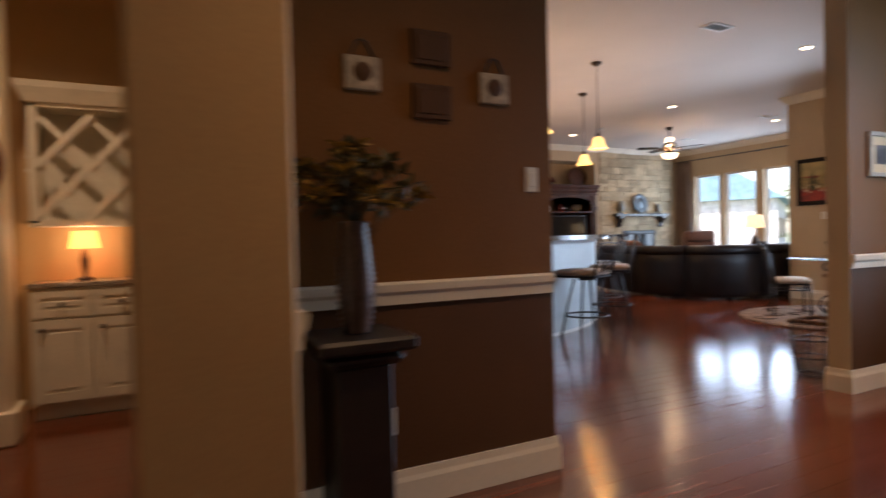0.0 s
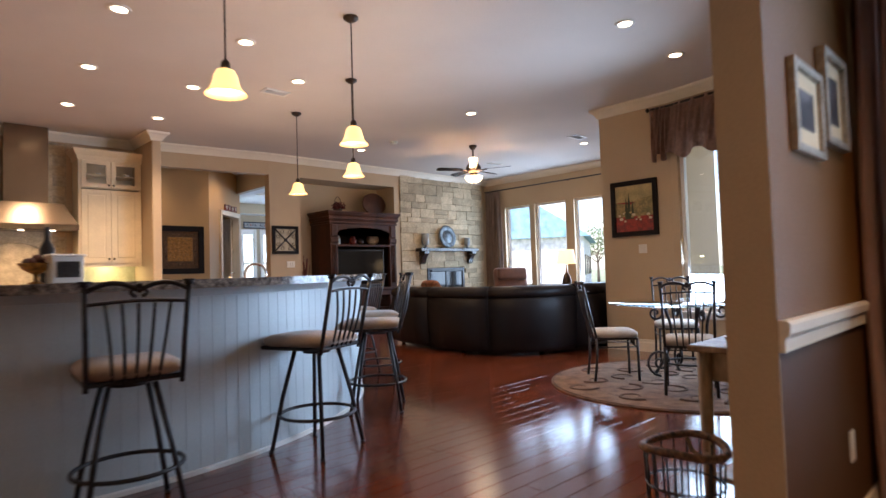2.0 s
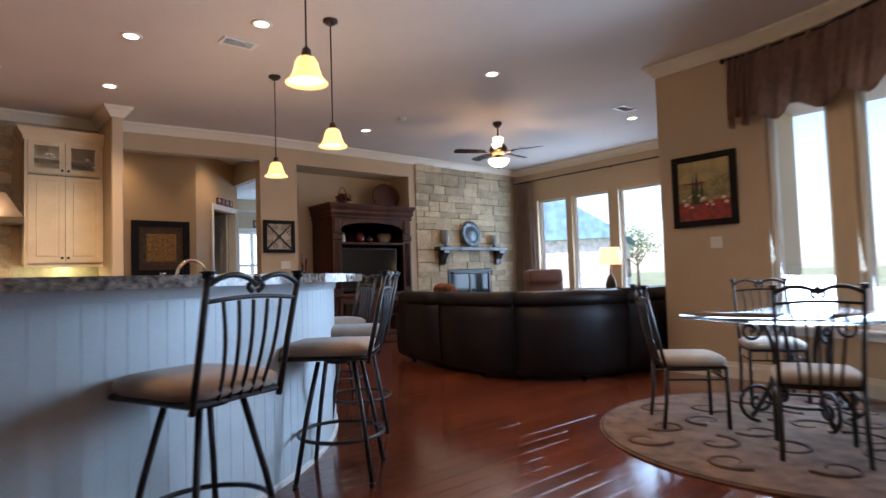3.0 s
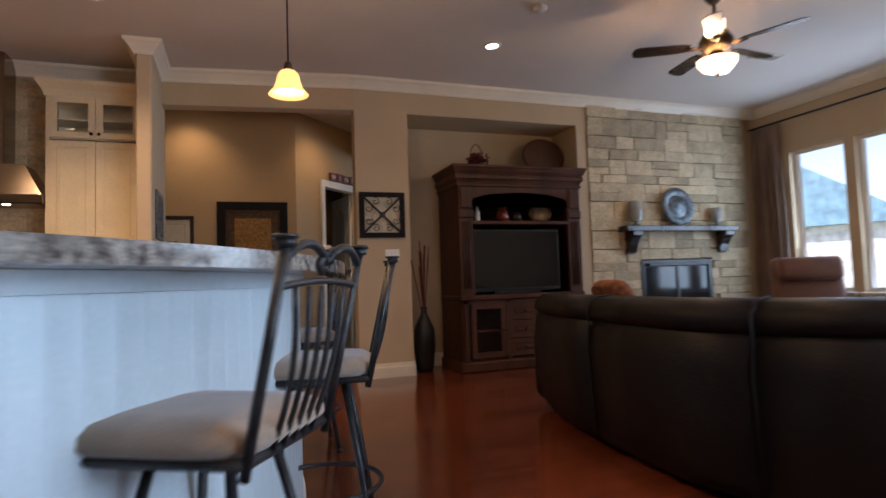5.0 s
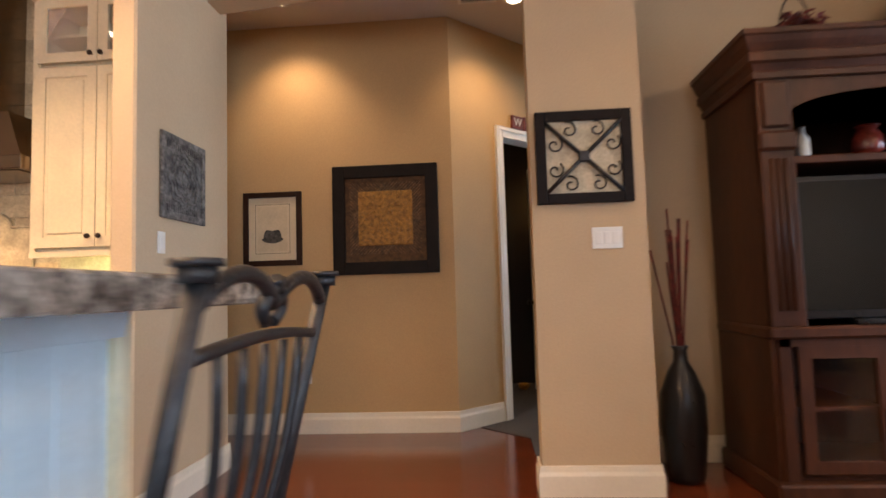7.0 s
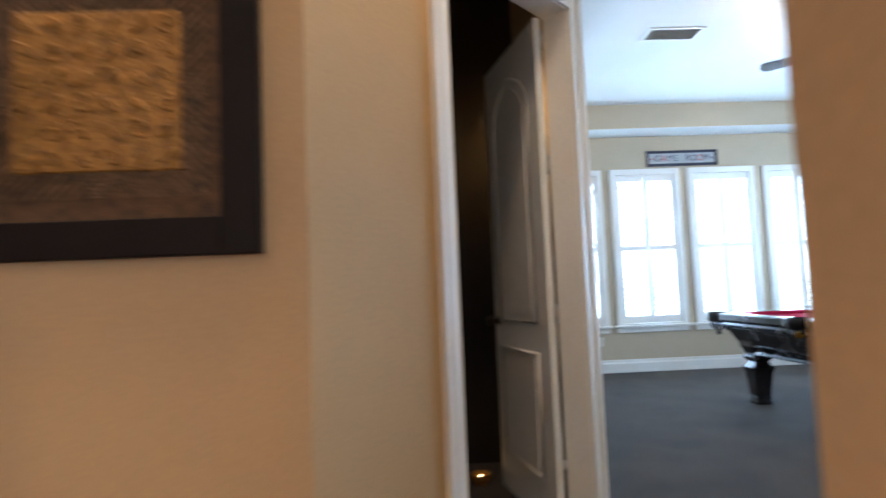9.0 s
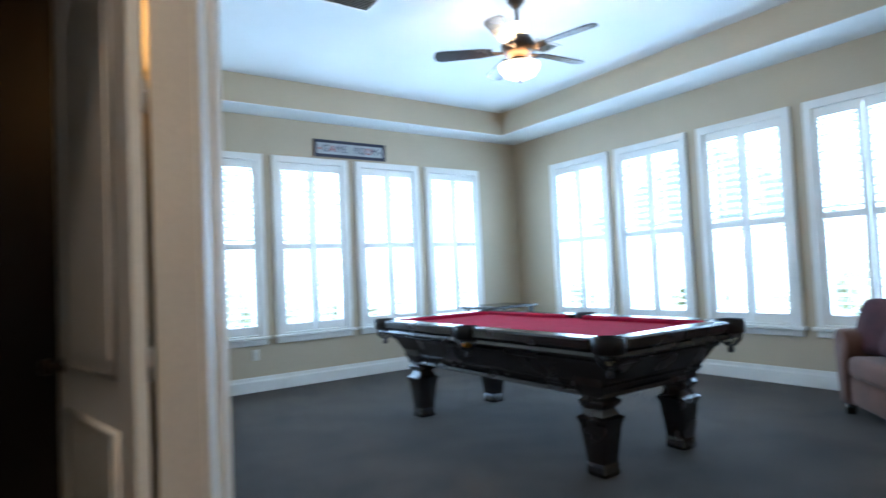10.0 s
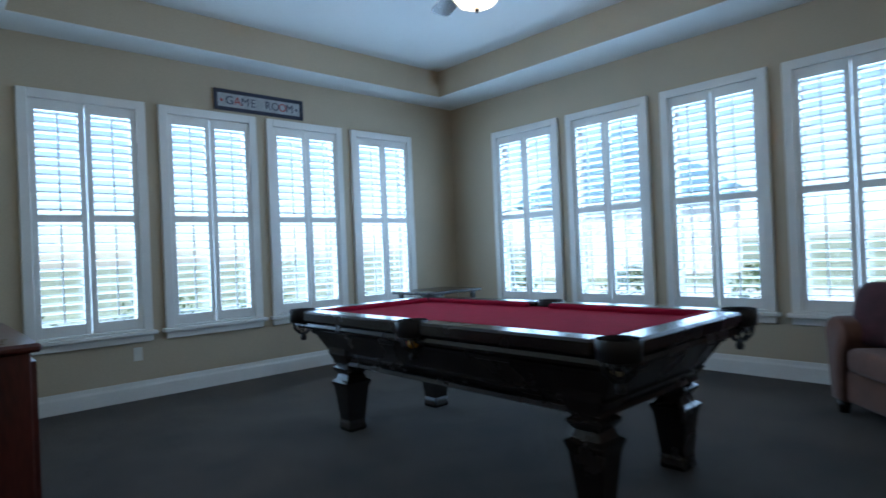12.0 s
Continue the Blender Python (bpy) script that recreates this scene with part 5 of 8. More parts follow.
for i in range(28):
    a = 2 * math.pi * i / 28
    part("bead", lathe(bmesh.new(), [(0.013, 0.015), (0.009, 0.025), (0.001, 0.028)], (0.225 * math.cos(a), 0.225 * math.sin(a), 0), n=8, m=pltm, close=False), M_PEWTER, plate)
part("stand", T([(9.33, 8.05, 1.673), (9.33, 8.02, 1.715), (9.43, 8.10, 1.705), (9.53, 8.02, 1.715), (9.53, 8.05, 1.673)], 0.008), M_IRON, plate)
for px, hh, r in ((8.73, 0.32, 0.085), (10.05, 0.25, 0.07)):
    ch = thing("candle_holder", "glass hurricane candle holder on the mantel", "candle holder", pose(px, 8.09, 1.673), "mantel hurricanes")
    part("foot", lathe(bmesh.new(), [(r * 0.8, 0), (r * 0.75, 0.015), (r * 0.25, 0.03), (r * 0.25, 0.05), (r * 0.6, 0.06)], n=18), M_PEWTER, ch)
    part("glass", lathe(bmesh.new(), [(r * 0.7, 0.055), (r, 0.12), (r * 0.95, hh), (r * 0.92, hh), (r * 0.96, 0.12), (r * 0.66, 0.058)], n=20, close=False), material("smoky_glass", (0.30, 0.32, 0.32), 0.15, vary=0.1), ch)
    part("candle", lathe(bmesh.new(), [(r * 0.5, 0.06), (r * 0.5, hh * 0.7), (0.002, hh * 0.72)], n=14), M_WAX, ch)

# ---- television armoire ----
arm = thing("tv_armoire", "large carved dark wood television armoire in the niche", "armoire")
X0, X1, Y0, Y1 = 6.27, 7.87, 8.05, 8.74
for nm, q in (("side_panel", (X0, Y0 + 0.03, 0.10, X0 + 0.03, Y1, 2.16)), ("side_panel", (X1 - 0.03, Y0 + 0.03, 0.10, X1, Y1, 2.16)), ("back_panel", (X0 + 0.03, Y1 - 0.02, 0.10, X1 - 0.03, Y1, 2.16)),
              ("top_panel", (X0, Y0 + 0.03, 2.16, X1, Y1, 2.18)), ("shelf", (X0 + 0.03, Y0 + 0.05, 0.83, X1 - 0.03, Y1 - 0.02, 0.87)), ("bottom_panel", (X0 + 0.03, Y0 + 0.05, 0.10, X1 - 0.03, Y1 - 0.02, 0.13))):
    part(nm, B(*q), M_DARKWOOD, arm)
part("plinth", B(X0 - 0.03, Y0 - 0.03, 0, X1 + 0.03, Y1, 0.11, bevel=0.012), M_DARKWOOD, arm)
part("waist_moulding", B(X0 - 0.02, Y0 - 0.02, 0.81, X1 + 0.02, Y1 - 0.03, 0.87, bevel=0.012), M_DARKWOOD, arm)
part("middle_shelf", B(X0 + 0.16, Y0 + 0.0, 1.69, X1 - 0.16, Y1 - 0.02, 1.73, bevel=0.005), M_DARKWOOD, arm)
for s in (0, 1):
    px = X0 if s == 0 else X1 - 0.17
    part("pilaster", B(px, Y0, 0.87, px + 0.17, Y0 + 0.05, 2.16, bevel=0.004), M_DARKWOOD, arm)
    for k in range(3):
        part("flute", T([(px + 0.05 + 0.035 * k, Y0 - 0.003, 0.95), (px + 0.05 + 0.035 * k, Y0 - 0.003, 1.72)], 0.010, n=6), M_DARKWOOD, arm)
    part("capital", B(px - 0.01, Y0 - 0.025, 1.76, px + 0.18, Y0 + 0.02, 1.86, bevel=0.014), M_DARKWOOD, arm)
    part("corner_block", B(px + 0.02, Y0 - 0.02, 1.88, px + 0.15, Y0 + 0.01, 2.12, bevel=0.01), M_DARKWOOD, arm)
ar = [(X0 + 0.17, 1.90)] + [((X0 + X1) / 2 - 0.66 * math.cos(a), 1.90 + 0.17 * math.sin(a) ** 0.7) for a in [math.pi * i / 16 for i in range(17)]] + [(X1 - 0.17, 1.90), (X1 - 0.17, 2.16), (X0 + 0.17, 2.16)]
part("arched_frieze", prism(bmesh.new(), ar, 0, 0.04, m=Matrix(((1, 0, 0, 0), (0, 0, -1, Y0 + 0.045), (0, 1, 0, 0), (0, 0, 0, 1)))), M_DARKWOOD, arm)
part("cornice", profile_run(bmesh.new(), [(X0, Y1), (X0, Y0), (X1, Y0), (X1, Y1)], [(0, 2.13), (0.02, 2.135), (0.022, 2.165), (0.010, 2.175), (0.026, 2.21), (0.043, 2.22), (0.043, 2.262), (0.032, 2.272), (0.055, 2.31), (0.068, 2.343), (0.078, 2.348), (0.078, 2.375), (0, 2.375)], inward=-1), M_DARKWOOD, arm)
part("top_board", B(X0, Y0, 2.352, X1, Y1, 2.374), M_DARKWOOD, arm)
for i, (dx, w) in enumerate(((0.12, 0.43), (X1 - X0 - 0.55, 0.43))):
    panel_door(arm, wall_frame((X0 + dx, Y0 + 0.03, 0.15), (1, 0, 0), (0, -1, 0)), w, 0.62, M_DARKWOOD, glassy=True, handle=(w - 0.03 if i == 0 else 0.03, 0.31))
    part("inner_shelf", B(X0 + dx, Y0 + 0.08, 0.44, X0 + dx + w, Y1 - 0.04, 0.46), M_DARKWOOD, arm)
for k in range(3):
    panel_door(arm, wall_frame((X0 + 0.60, Y0 + 0.03, 0.15 + 0.21 * k), (1, 0, 0), (0, -1, 0)), 0.40, 0.20, M_DARKWOOD, "drawer", handle=(0.20, 0.10))
for x in (X0 + 0.06, X0 + 0.585, X1 - 0.585, X1 - 0.06):
    part("stile", B(x - 0.03, Y0 + 0.012, 0.11, x + 0.03, Y0 + 0.05, 0.81, bevel=0.003), M_DARKWOOD, arm)
part("apron", B(X0 + 0.03, Y0 + 0.012, 0.77, X1 - 0.03, Y0 + 0.05, 0.81), M_DARKWOOD, arm)
tv = thing("television", "black flat screen television, switched off", "television")
part("bezel", B(6.41, 8.12, 0.90, 7.60, 8.18, 1.635, bevel=0.006), M_BLACK, tv)
part("screen", B(6.44, 8.115, 0.945, 7.57, 8.121, 1.605), M_SCREEN, tv)
part("stand", B(6.70, 8.08, 0.871, 7.31, 8.32, 0.90, bevel=0.006), M_BLACK, tv)
M_REDCER = material("red_ceramic", (0.20, 0.03, 0.02), 0.25, vary=0.25, scale=12)
for px, label, prof, mt in ((6.57, "white ceramic bottle on the armoire shelf", [(0.03, 0), (0.035, 0.02), (0.033, 0.12), (0.015, 0.15), (0.014, 0.18)], M_PLATE),
                            (6.90, "dark red ceramic jug on the armoire shelf", [(0.05, 0), (0.075, 0.05), (0.07, 0.11), (0.045, 0.15), (0.055, 0.17)], M_REDCER),
                            (7.08, "dark round pot on the armoire shelf", [(0.04, 0), (0.07, 0.05), (0.06, 0.10), (0.03, 0.12)], M_BRONZE)):
    ob = thing("shelf_pot", label, "pot", pose(px, 8.22, 1.731))
    part("body", lathe(bmesh.new(), prof, n=18), mt, ob)
    part("rim", lathe(bmesh.new(), [(prof[-1][0], prof[-1][1]), (prof[-1][0] + 0.005, prof[-1][1] + 0.004), (prof[-1][0], prof[-1][1] + 0.008)], n=18), mt, ob)
bk = thing("woven_basket", "flat woven basket standing on the armoire shelf", "basket", pose(7.45, 8.30, 1.731))
part("weave", lathe(bmesh.new(), [(0.15, 0), (0.155, 0.02), (0.10, 0.05), (0.002, 0.06)], n=22, m=Matrix(((1, 0, 0, 0), (0, 0, -1, 0), (0, 0.75, 0, 0.118), (0, 0, 0, 1))), close=False), M_RUSTIC, bk)
M_REDLEAF = material("dried_red_leaves", (0.16, 0.02, 0.015), 0.8, vary=0.35, scale=20)
rd = thing("dried_arrangement", "basket of dried red leaves on the armoire", "dried plant", pose(6.62, 8.30, 2.375))
part("basket", lathe(bmesh.new(), [(0.07, 0), (0.09, 0.06), (0.08, 0.07), (0.01, 0.06)], n=16), M_BRONZE, rd)
part("handle", T([(0.085 * math.cos(a), 0, 0.06 + 0.25 * math.sin(a) ** 0.8) for a in [math.pi * i / 14 for i in range(15)]], 0.006), M_BRONZE, rd)
lv = bmesh.new()
random.seed(3)
for i in range(150):
    a, r, z = random.uniform(0, 6.3), random.uniform(0, 0.14), 0.06 + random.uniform(0, 0.11)
    m = pose(r * math.cos(a), r * math.sin(a), z, random.uniform(-60, 60), random.uniform(-60, 60), random.uniform(0, 360))
    lv.faces.new([lv.verts.new(m @ Vector(p)) for p in ((0, 0, 0), (0.026, 0.020, 0.006), (0.070, 0, 0), (0.026, -0.020, 0.006))])
part("leaves", lv, M_REDLEAF, rd)
part("round_tray", lathe(bmesh.new(), [(0.30, 0), (0.305, 0.02), (0.27, 0.03), (0.002, 0.025)], n=36, m=Matrix(((1, 0, 0, 7.62), (0, 0.09, -0.99, 8.46), (0, 0.77, 0.12, 2.61), (0, 0, 0, 1)))), M_DARKWOOD, thing("wooden_tray", "round dark wooden tray leaning on the niche wall", "tray"))
vz = thing("floor_vase", "tall black floor vase with dried red reeds", "vase", pose(5.94, 8.45, 0))
part("vase", lathe(bmesh.new(), [(0.085, 0), (0.10, 0.03), (0.125, 0.30), (0.12, 0.48), (0.075, 0.60), (0.04, 0.66), (0.036, 0.72), (0.05, 0.75)], n=24), M_BLACK, vz)
random.seed(6)
for i in range(12):
    a, r, h = random.uniform(0, 6.3), random.uniform(0.03, 0.16), random.uniform(1.15, 1.55)
    part("reed", T([(0, 0, 0.5), (0.3 * r * math.cos(a), 0.3 * r * math.sin(a), 0.8), (0.8 * r * math.cos(a), 0.8 * r * math.sin(a), h - 0.15), (r * math.cos(a), r * math.sin(a), h)], 0.006, n=5), M_REDLEAF, vz)

# ---- leather sectional ----
SP = [(6.15, 6.08), (6.03, 5.72), (5.94, 5.32), (5.89, 4.92), (5.86, 4.55), (5.84, 4.15), (5.93, 3.78), (6.12, 3.44), (6.44, 3.18), (6.9, 3.06), (7.4, 3.03), (7.9, 3.03), (8.4, 3.03), (8.75, 3.03)]
sofa = thing("sectional_sofa", "curved dark brown leather sectional sofa", "sofa")
for nm, i0, i1 in (("section", 0, 3), ("section", 3, 6), ("corner_section", 6, 9), ("section", 9, 11), ("section", 11, 13)):
    path = SP[i0:i1 + 1]
    base = part(nm, profile_run(bmesh.new(), path, [(0.06, 0.05), (0.02, 0.12), (0.0, 0.35), (-0.015, 0.60), (0.0, 0.74), (0.05, 0.80), (0.28, 0.80), (0.30, 0.42), (0.92, 0.42), (0.96, 0.36), (0.95, 0.05)]), M_LEATHER, sofa, smooth=True)
    part("back_cushion", profile_run(bmesh.new(), path, [(0.03, 0.76), (-0.01, 0.80), (-0.005, 0.86), (0.05, 0.905), (0.14, 0.92), (0.25, 0.895), (0.32, 0.82), (0.36, 0.66), (0.38, 0.48), (0.30, 0.46), (0.27, 0.76)]), M_LEATHER, base, smooth=True)
    part("seat_cushion", profile_run(bmesh.new(), path, [(0.36, 0.42), (0.36, 0.52), (0.45, 0.545), (0.85, 0.54), (0.96, 0.50), (0.985, 0.44), (0.96, 0.40)]), M_LEATHER, base, smooth=True)
    p0, p1 = path[-1], path[-2]
    d = (Vector(p0) - Vector(p1)).normalized()
    n2 = Vector((-d.y, d.x))
    part("seam_piping", T([(p0[0] + n2.x * o, p0[1] + n2.y * o, z) for o, z in ((0.018, 0.10), (-0.004, 0.35), (-0.020, 0.60), (-0.006, 0.74), (-0.014, 0.80), (-0.008, 0.86), (0.05, 0.91), (0.14, 0.925))], 0.007, n=6), M_LEATHER, base)
for (px, py), (qx, qy) in ((SP[0], SP[1]), (SP[-1], SP[-2])):
    d = (Vector((px, py)) - Vector((qx, qy))).normalized()
    n2 = Vector((-d.y, d.x)) * (-1 if (px, py) == SP[0] else 1)
    m = Matrix(((n2.x, d.x, 0, px), (n2.y, d.y, 0, py), (0, 0, 1, 0), (0, 0, 0, 1)))
    part("armrest", box(bmesh.new(), 0.0, 0.0, 0.05, 0.95, 0.22, 0.66, 0.09, m, 3), M_LEATHER, sofa, smooth=True)
for px, py in ((6.36, 6.06), (6.08, 4.4), (6.55, 3.40), (8.6, 3.2), (6.95, 5.65), (8.6, 3.85), (6.7, 4.6)):
    part("foot", lathe(bmesh.new(), [(0.03, 0), (0.035, 0.06)], (px, py, 0), n=10), M_ESPRESSO, sofa)
M_THROW = material("rust_throw_fabric", (0.34, 0.12, 0.05), 0.95, vary=0.3, scale=18, bump=0.5, bump_scale=120)
pl = thing("throw_pillow", "rust patterned pillow on the leather sofa", "pillow", pose(6.42, 5.35, 0.83, 62, 0, 80))
part("cushion", pad(bmesh.new(), 0.44, 0.40, -0.06, 0.07), M_THROW, pl)


def armchair(m, label):
    ob = thing("armchair", label, "armchair", m, "living room armchairs")
    part("base", B(-0.36, -0.36, 0.12, 0.36, 0.34, 0.34, bevel=0.03, seg=2), M_SUEDE2, ob, smooth=True)
    part("seat_cushion", pad(bmesh.new(), 0.62, 0.66, 0.33, 0.48), M_SUEDE2, ob)
    bm = bmesh.new()
    box(bm, -0.37, -0.11, 0, 0.37, 0.11, 0.86, 0.10, pose(0, -0.36, 0.34, 12, 0, 0), 4)
    part("backrest", bm, M_SUEDE2, ob, smooth=True)
    part("head_pillow", box(bmesh.new(), -0.33, -0.07, 0, 0.33, 0.09, 0.26, 0.06, pose(0, -0.36, 0.92, 12, 0, 0), 3), M_SUEDE2, ob, smooth=True)
    for s in (-1, 1):
        part("arm", B(s * 0.42 - 0.09, -0.36, 0.12, s * 0.42 + 0.09, 0.36, 0.62, bevel=0.07, seg=3), M_SUEDE2, ob, smooth=True)
    for sx in (-0.3, 0.3):
        for sy in (-0.3, 0.3):
            part("foot", lathe(bmesh.new(), [(0.022, 0), (0.03, 0.12)], (sx, sy, 0), n=8), M_ESPRESSO, ob)
    return ob


ac = armchair(pose(9.75, 6.35, 0, 0, 0, 150), "brown suede armchair by the living room windows")
copy_thing(ac, pose(10.2, 4.45, 0, 0, 0, 60))
st = thing("side_table", "dark wooden lamp table beside the armchair", "side table", pose(9.80, 5.18, 0))
part("top", B(-0.26, -0.26, 0.60, 0.26, 0.26, 0.635, bevel=0.008), M_DARKWOOD, st)
for sx in (-0.21, 0.21):
    for sy in (-0.21, 0.21):
        part("leg", B(sx - 0.022, sy - 0.022, 0, sx + 0.022, sy + 0.022, 0.60, bevel=0.004), M_DARKWOOD, st)
M_LSHADE = emitter("cream_lampshade", (1.0, 0.72, 0.36), 0.55)
lamp = thing("table_lamp", "dark urn table lamp with a lit cream drum shade", "lamp", pose(9.80, 5.18, 0.636))
part("base", lathe(bmesh.new(), [(0.07, 0), (0.07, 0.02), (0.03, 0.04), (0.08, 0.14), (0.09, 0.25), (0.06, 0.36), (0.02, 0.42), (0.012, 0.60)], n=20), M_BRONZE, lamp)
ls = part("shade", lathe(bmesh.new(), [(0.19, 0.58), (0.155, 0.86), (0.150, 0.86), (0.185, 0.58)], n=28, close=False), M_LSHADE, lamp, "lit cream fabric shade")
ls.visible_shadow = False
bulb((9.80, 5.18, 1.36), 1.5, 0.06)


# ---- curtains ----
M_DRAPE = material("taupe_drapery", (0.36, 0.25, 0.18), 0.85, vary=0.12, scale=3, bump=0.3, bump_scale=160, sheen=0.3)
M_MAUVE = material("mauve_grey_drapery", (0.64, 0.44, 0.37), 0.8, vary=0.10, scale=3, bump=0.3, bump_scale=160, sheen=0.4)
def backlit(m, color, share):
    """Lets some light through a cloth."""
    nt = m.node_tree
    tr = nt.nodes.new("ShaderNodeBsdfTranslucent")
    tr.inputs["Color"].default_value = (*color, 1)
    mx = nt.nodes.new("ShaderNodeMixShader")
    mx.inputs[0].default_value = share
    nt.links.new(nt.nodes["Principled BSDF"].outputs[0], mx.inputs[1])
    nt.links.new(tr.outputs[0], mx.inputs[2])
    nt.links.new(mx.outputs[0], nt.nodes["Material Output"].inputs["Surface"])


backlit(M_MAUVE, (0.7, 0.5, 0.42), 0.45)


def drape(name, label, m, w, z0, z1, folds, depth, mat_, flare=1.0, seed=1):
    """A hanging pleated cloth with double-sided thickness; local x along the rod, y toward the room."""
    random.seed(seed)
    ob = thing(name, label, "curtain", m)
    n, rows = folds * 10, 14
    ph = [random.uniform(-0.5, 0.5) for _ in range(folds + 2)]
    bm = bmesh.new()
    grid = []
    for r in range(rows + 1):
        v = r / rows
        z = z1 + (z0 - z1) * v
        row = []
        for i in range(n + 1):
            u = i / n
            k = u * folds
            wob = ph[int(k)] * (1 - k % 1) + ph[int(k) + 1] * (k % 1)
            x = (u - 0.5) * w * (1 + (flare - 1) * v) + 0.012 * math.sin(7 * v + k)
            y = depth * (0.55 + 0.45 * v) * math.sin(2 * math.pi * k + 1.2 * wob * v) + 0.012 * math.sin(3.1 * k + 4 * v)
            row.append(bm.verts.new((x, y, z)))
        grid.append(row)
    for a, b in zip(grid, grid[1:]):
        for i in range(n):
            bm.faces.new((a[i], b[i], b[i + 1], a[i + 1])).smooth = True
    bmesh.ops.solidify(bm, geom=bm.faces[:], thickness=0.006)
    part("cloth", bm, mat_, ob)
    return ob


d1 = drape("curtain", "taupe floor-length curtain beside the fireplace", wall_frame((10.80, 7.90, 0), (0, -1, 0), (-1, 0, 0)), 0.46, 0.02, 3.03, 5, 0.05, M_DRAPE, 1.1, 2)
rod = thing("curtain_rod", "long dark curtain rod above the living room windows", "curtain rod")
part("rod", T([(10.80, 8.16, 3.05), (10.80, 3.3, 3.05)], 0.014), M_IRON, rod)
for y in (8.1, 5.8, 3.4):
    part("bracket", T([(10.80, y, 3.05), (10.928, y, 3.05)], 0.010), M_IRON, rod)
drape("curtain", "floor-length mauve grey dining room curtain", wall_frame((3.27, -1.13, 0), (0, -1, 0), (-1, 0, 0)), 0.60, 0.01, 3.25, 7, 0.055, M_MAUVE, 1.08, 5)
rod = thing("curtain_rod", "dark dining room curtain rod near the ceiling", "curtain rod")
part("rod", T([(3.27, -0.83, 3.27), (3.27, -3.6, 3.27)], 0.014), M_IRON, rod)
for y in (-0.9, -3.5):
    part("bracket", T([(3.27, y, 3.27), (3.368, y, 3.27)], 0.010), M_IRON, rod)

# ---- breakfast nook ----
M_RUG = material("brown_scroll_rug", (0.21, 0.13, 0.09), 0.95, vary=0.25, scale=8, bump=0.6, bump_scale=220)
M_RUG2 = material("dark_rug_scrolls", (0.11, 0.06, 0.04), 0.95, vary=0.25, scale=8, bump=0.6, bump_scale=220)
rug = thing("round_rug", "round brown rug with dark vine scrolls", "rug", pose(5.80, 1.13, 0))
part("field", lathe(bmesh.new(), [(1.27, 0.0), (1.275, 0.008), (1.26, 0.014), (0.002, 0.014)], n=72), M_RUG, rug)
part("border", T([(1.255 * math.cos(i * math.pi / 36), 1.255 * math.sin(i * math.pi / 36), 0.010) for i in range(72)], 0.010, n=6, closed=True), M_RUG2, rug)
random.seed(11)
for i in range(26):
    a, r = i * 2.4, 1.13 * math.sqrt((i + 0.6) / 26)
    cx, cy, s, ph = r * math.cos(a), r * math.sin(a), random.choice((-1, 1)), random.uniform(0, 6)
    pts = [(cx + (0.16 - 0.008 * k) * math.cos(s * k * 0.38 + ph), cy + (0.16 - 0.008 * k) * math.sin(s * k * 0.38 + ph), 0.0115) for k in range(16)]
    if all(math.hypot(p[0], p[1]) < 1.22 for p in pts):
        part("scroll", T(pts, 0.018, n=6, taper=0.006), M_RUG2, rug)

TC = (6.05, 1.18)
tab = thing("dining_table", "round glass dining table on a scrolled iron base", "dining table", pose(TC[0], TC[1], 0.015))
part("glass_top", lathe(bmesh.new(), [(0.77, 0.735), (0.775, 0.741), (0.77, 0.747), (0.002, 0.747)], n=64, m=None), M_TGLASS, tab, "clear round glass top")
part("top_ring", T([(0.30 * math.cos(i * math.pi / 18), 0.30 * math.sin(i * math.pi / 18), 0.722) for i in range(36)], 0.012, closed=True), M_IRON, tab)
part("base_ring", T([(0.24 * math.cos(i * math.pi / 18), 0.24 * math.sin(i * math.pi / 18), 0.14) for i in range(36)], 0.011, closed=True), M_IRON, tab)
for i in range(4):
    m = pose(0, 0, 0, 0, 0, 45 + 90 * i)
    leg = part("scroll_leg", T([(0.30 - 0.12 * math.sin(math.pi * k / 14) + 0.10 * (k / 14 - 0.5), 0, 0.72 - 0.68 * k / 14) for k in range(15)], 0.016, m=m), M_IRON, tab)
    part("upper_scroll", T(scroll(0.33, 0.64, 0.085, 1.4, math.pi / 2), 0.012, m=m), M_IRON, leg)
    part("lower_scroll", T(scroll(0.30, 0.15, 0.14, 1.5, -math.pi / 2), 0.013, m=m), M_IRON, leg)
    part("glass_pad", lathe(bmesh.new(), [(0.015, 0.72), (0.018, 0.735)], (0.33, 0, 0), n=10, m=m), M_BLACK, leg)


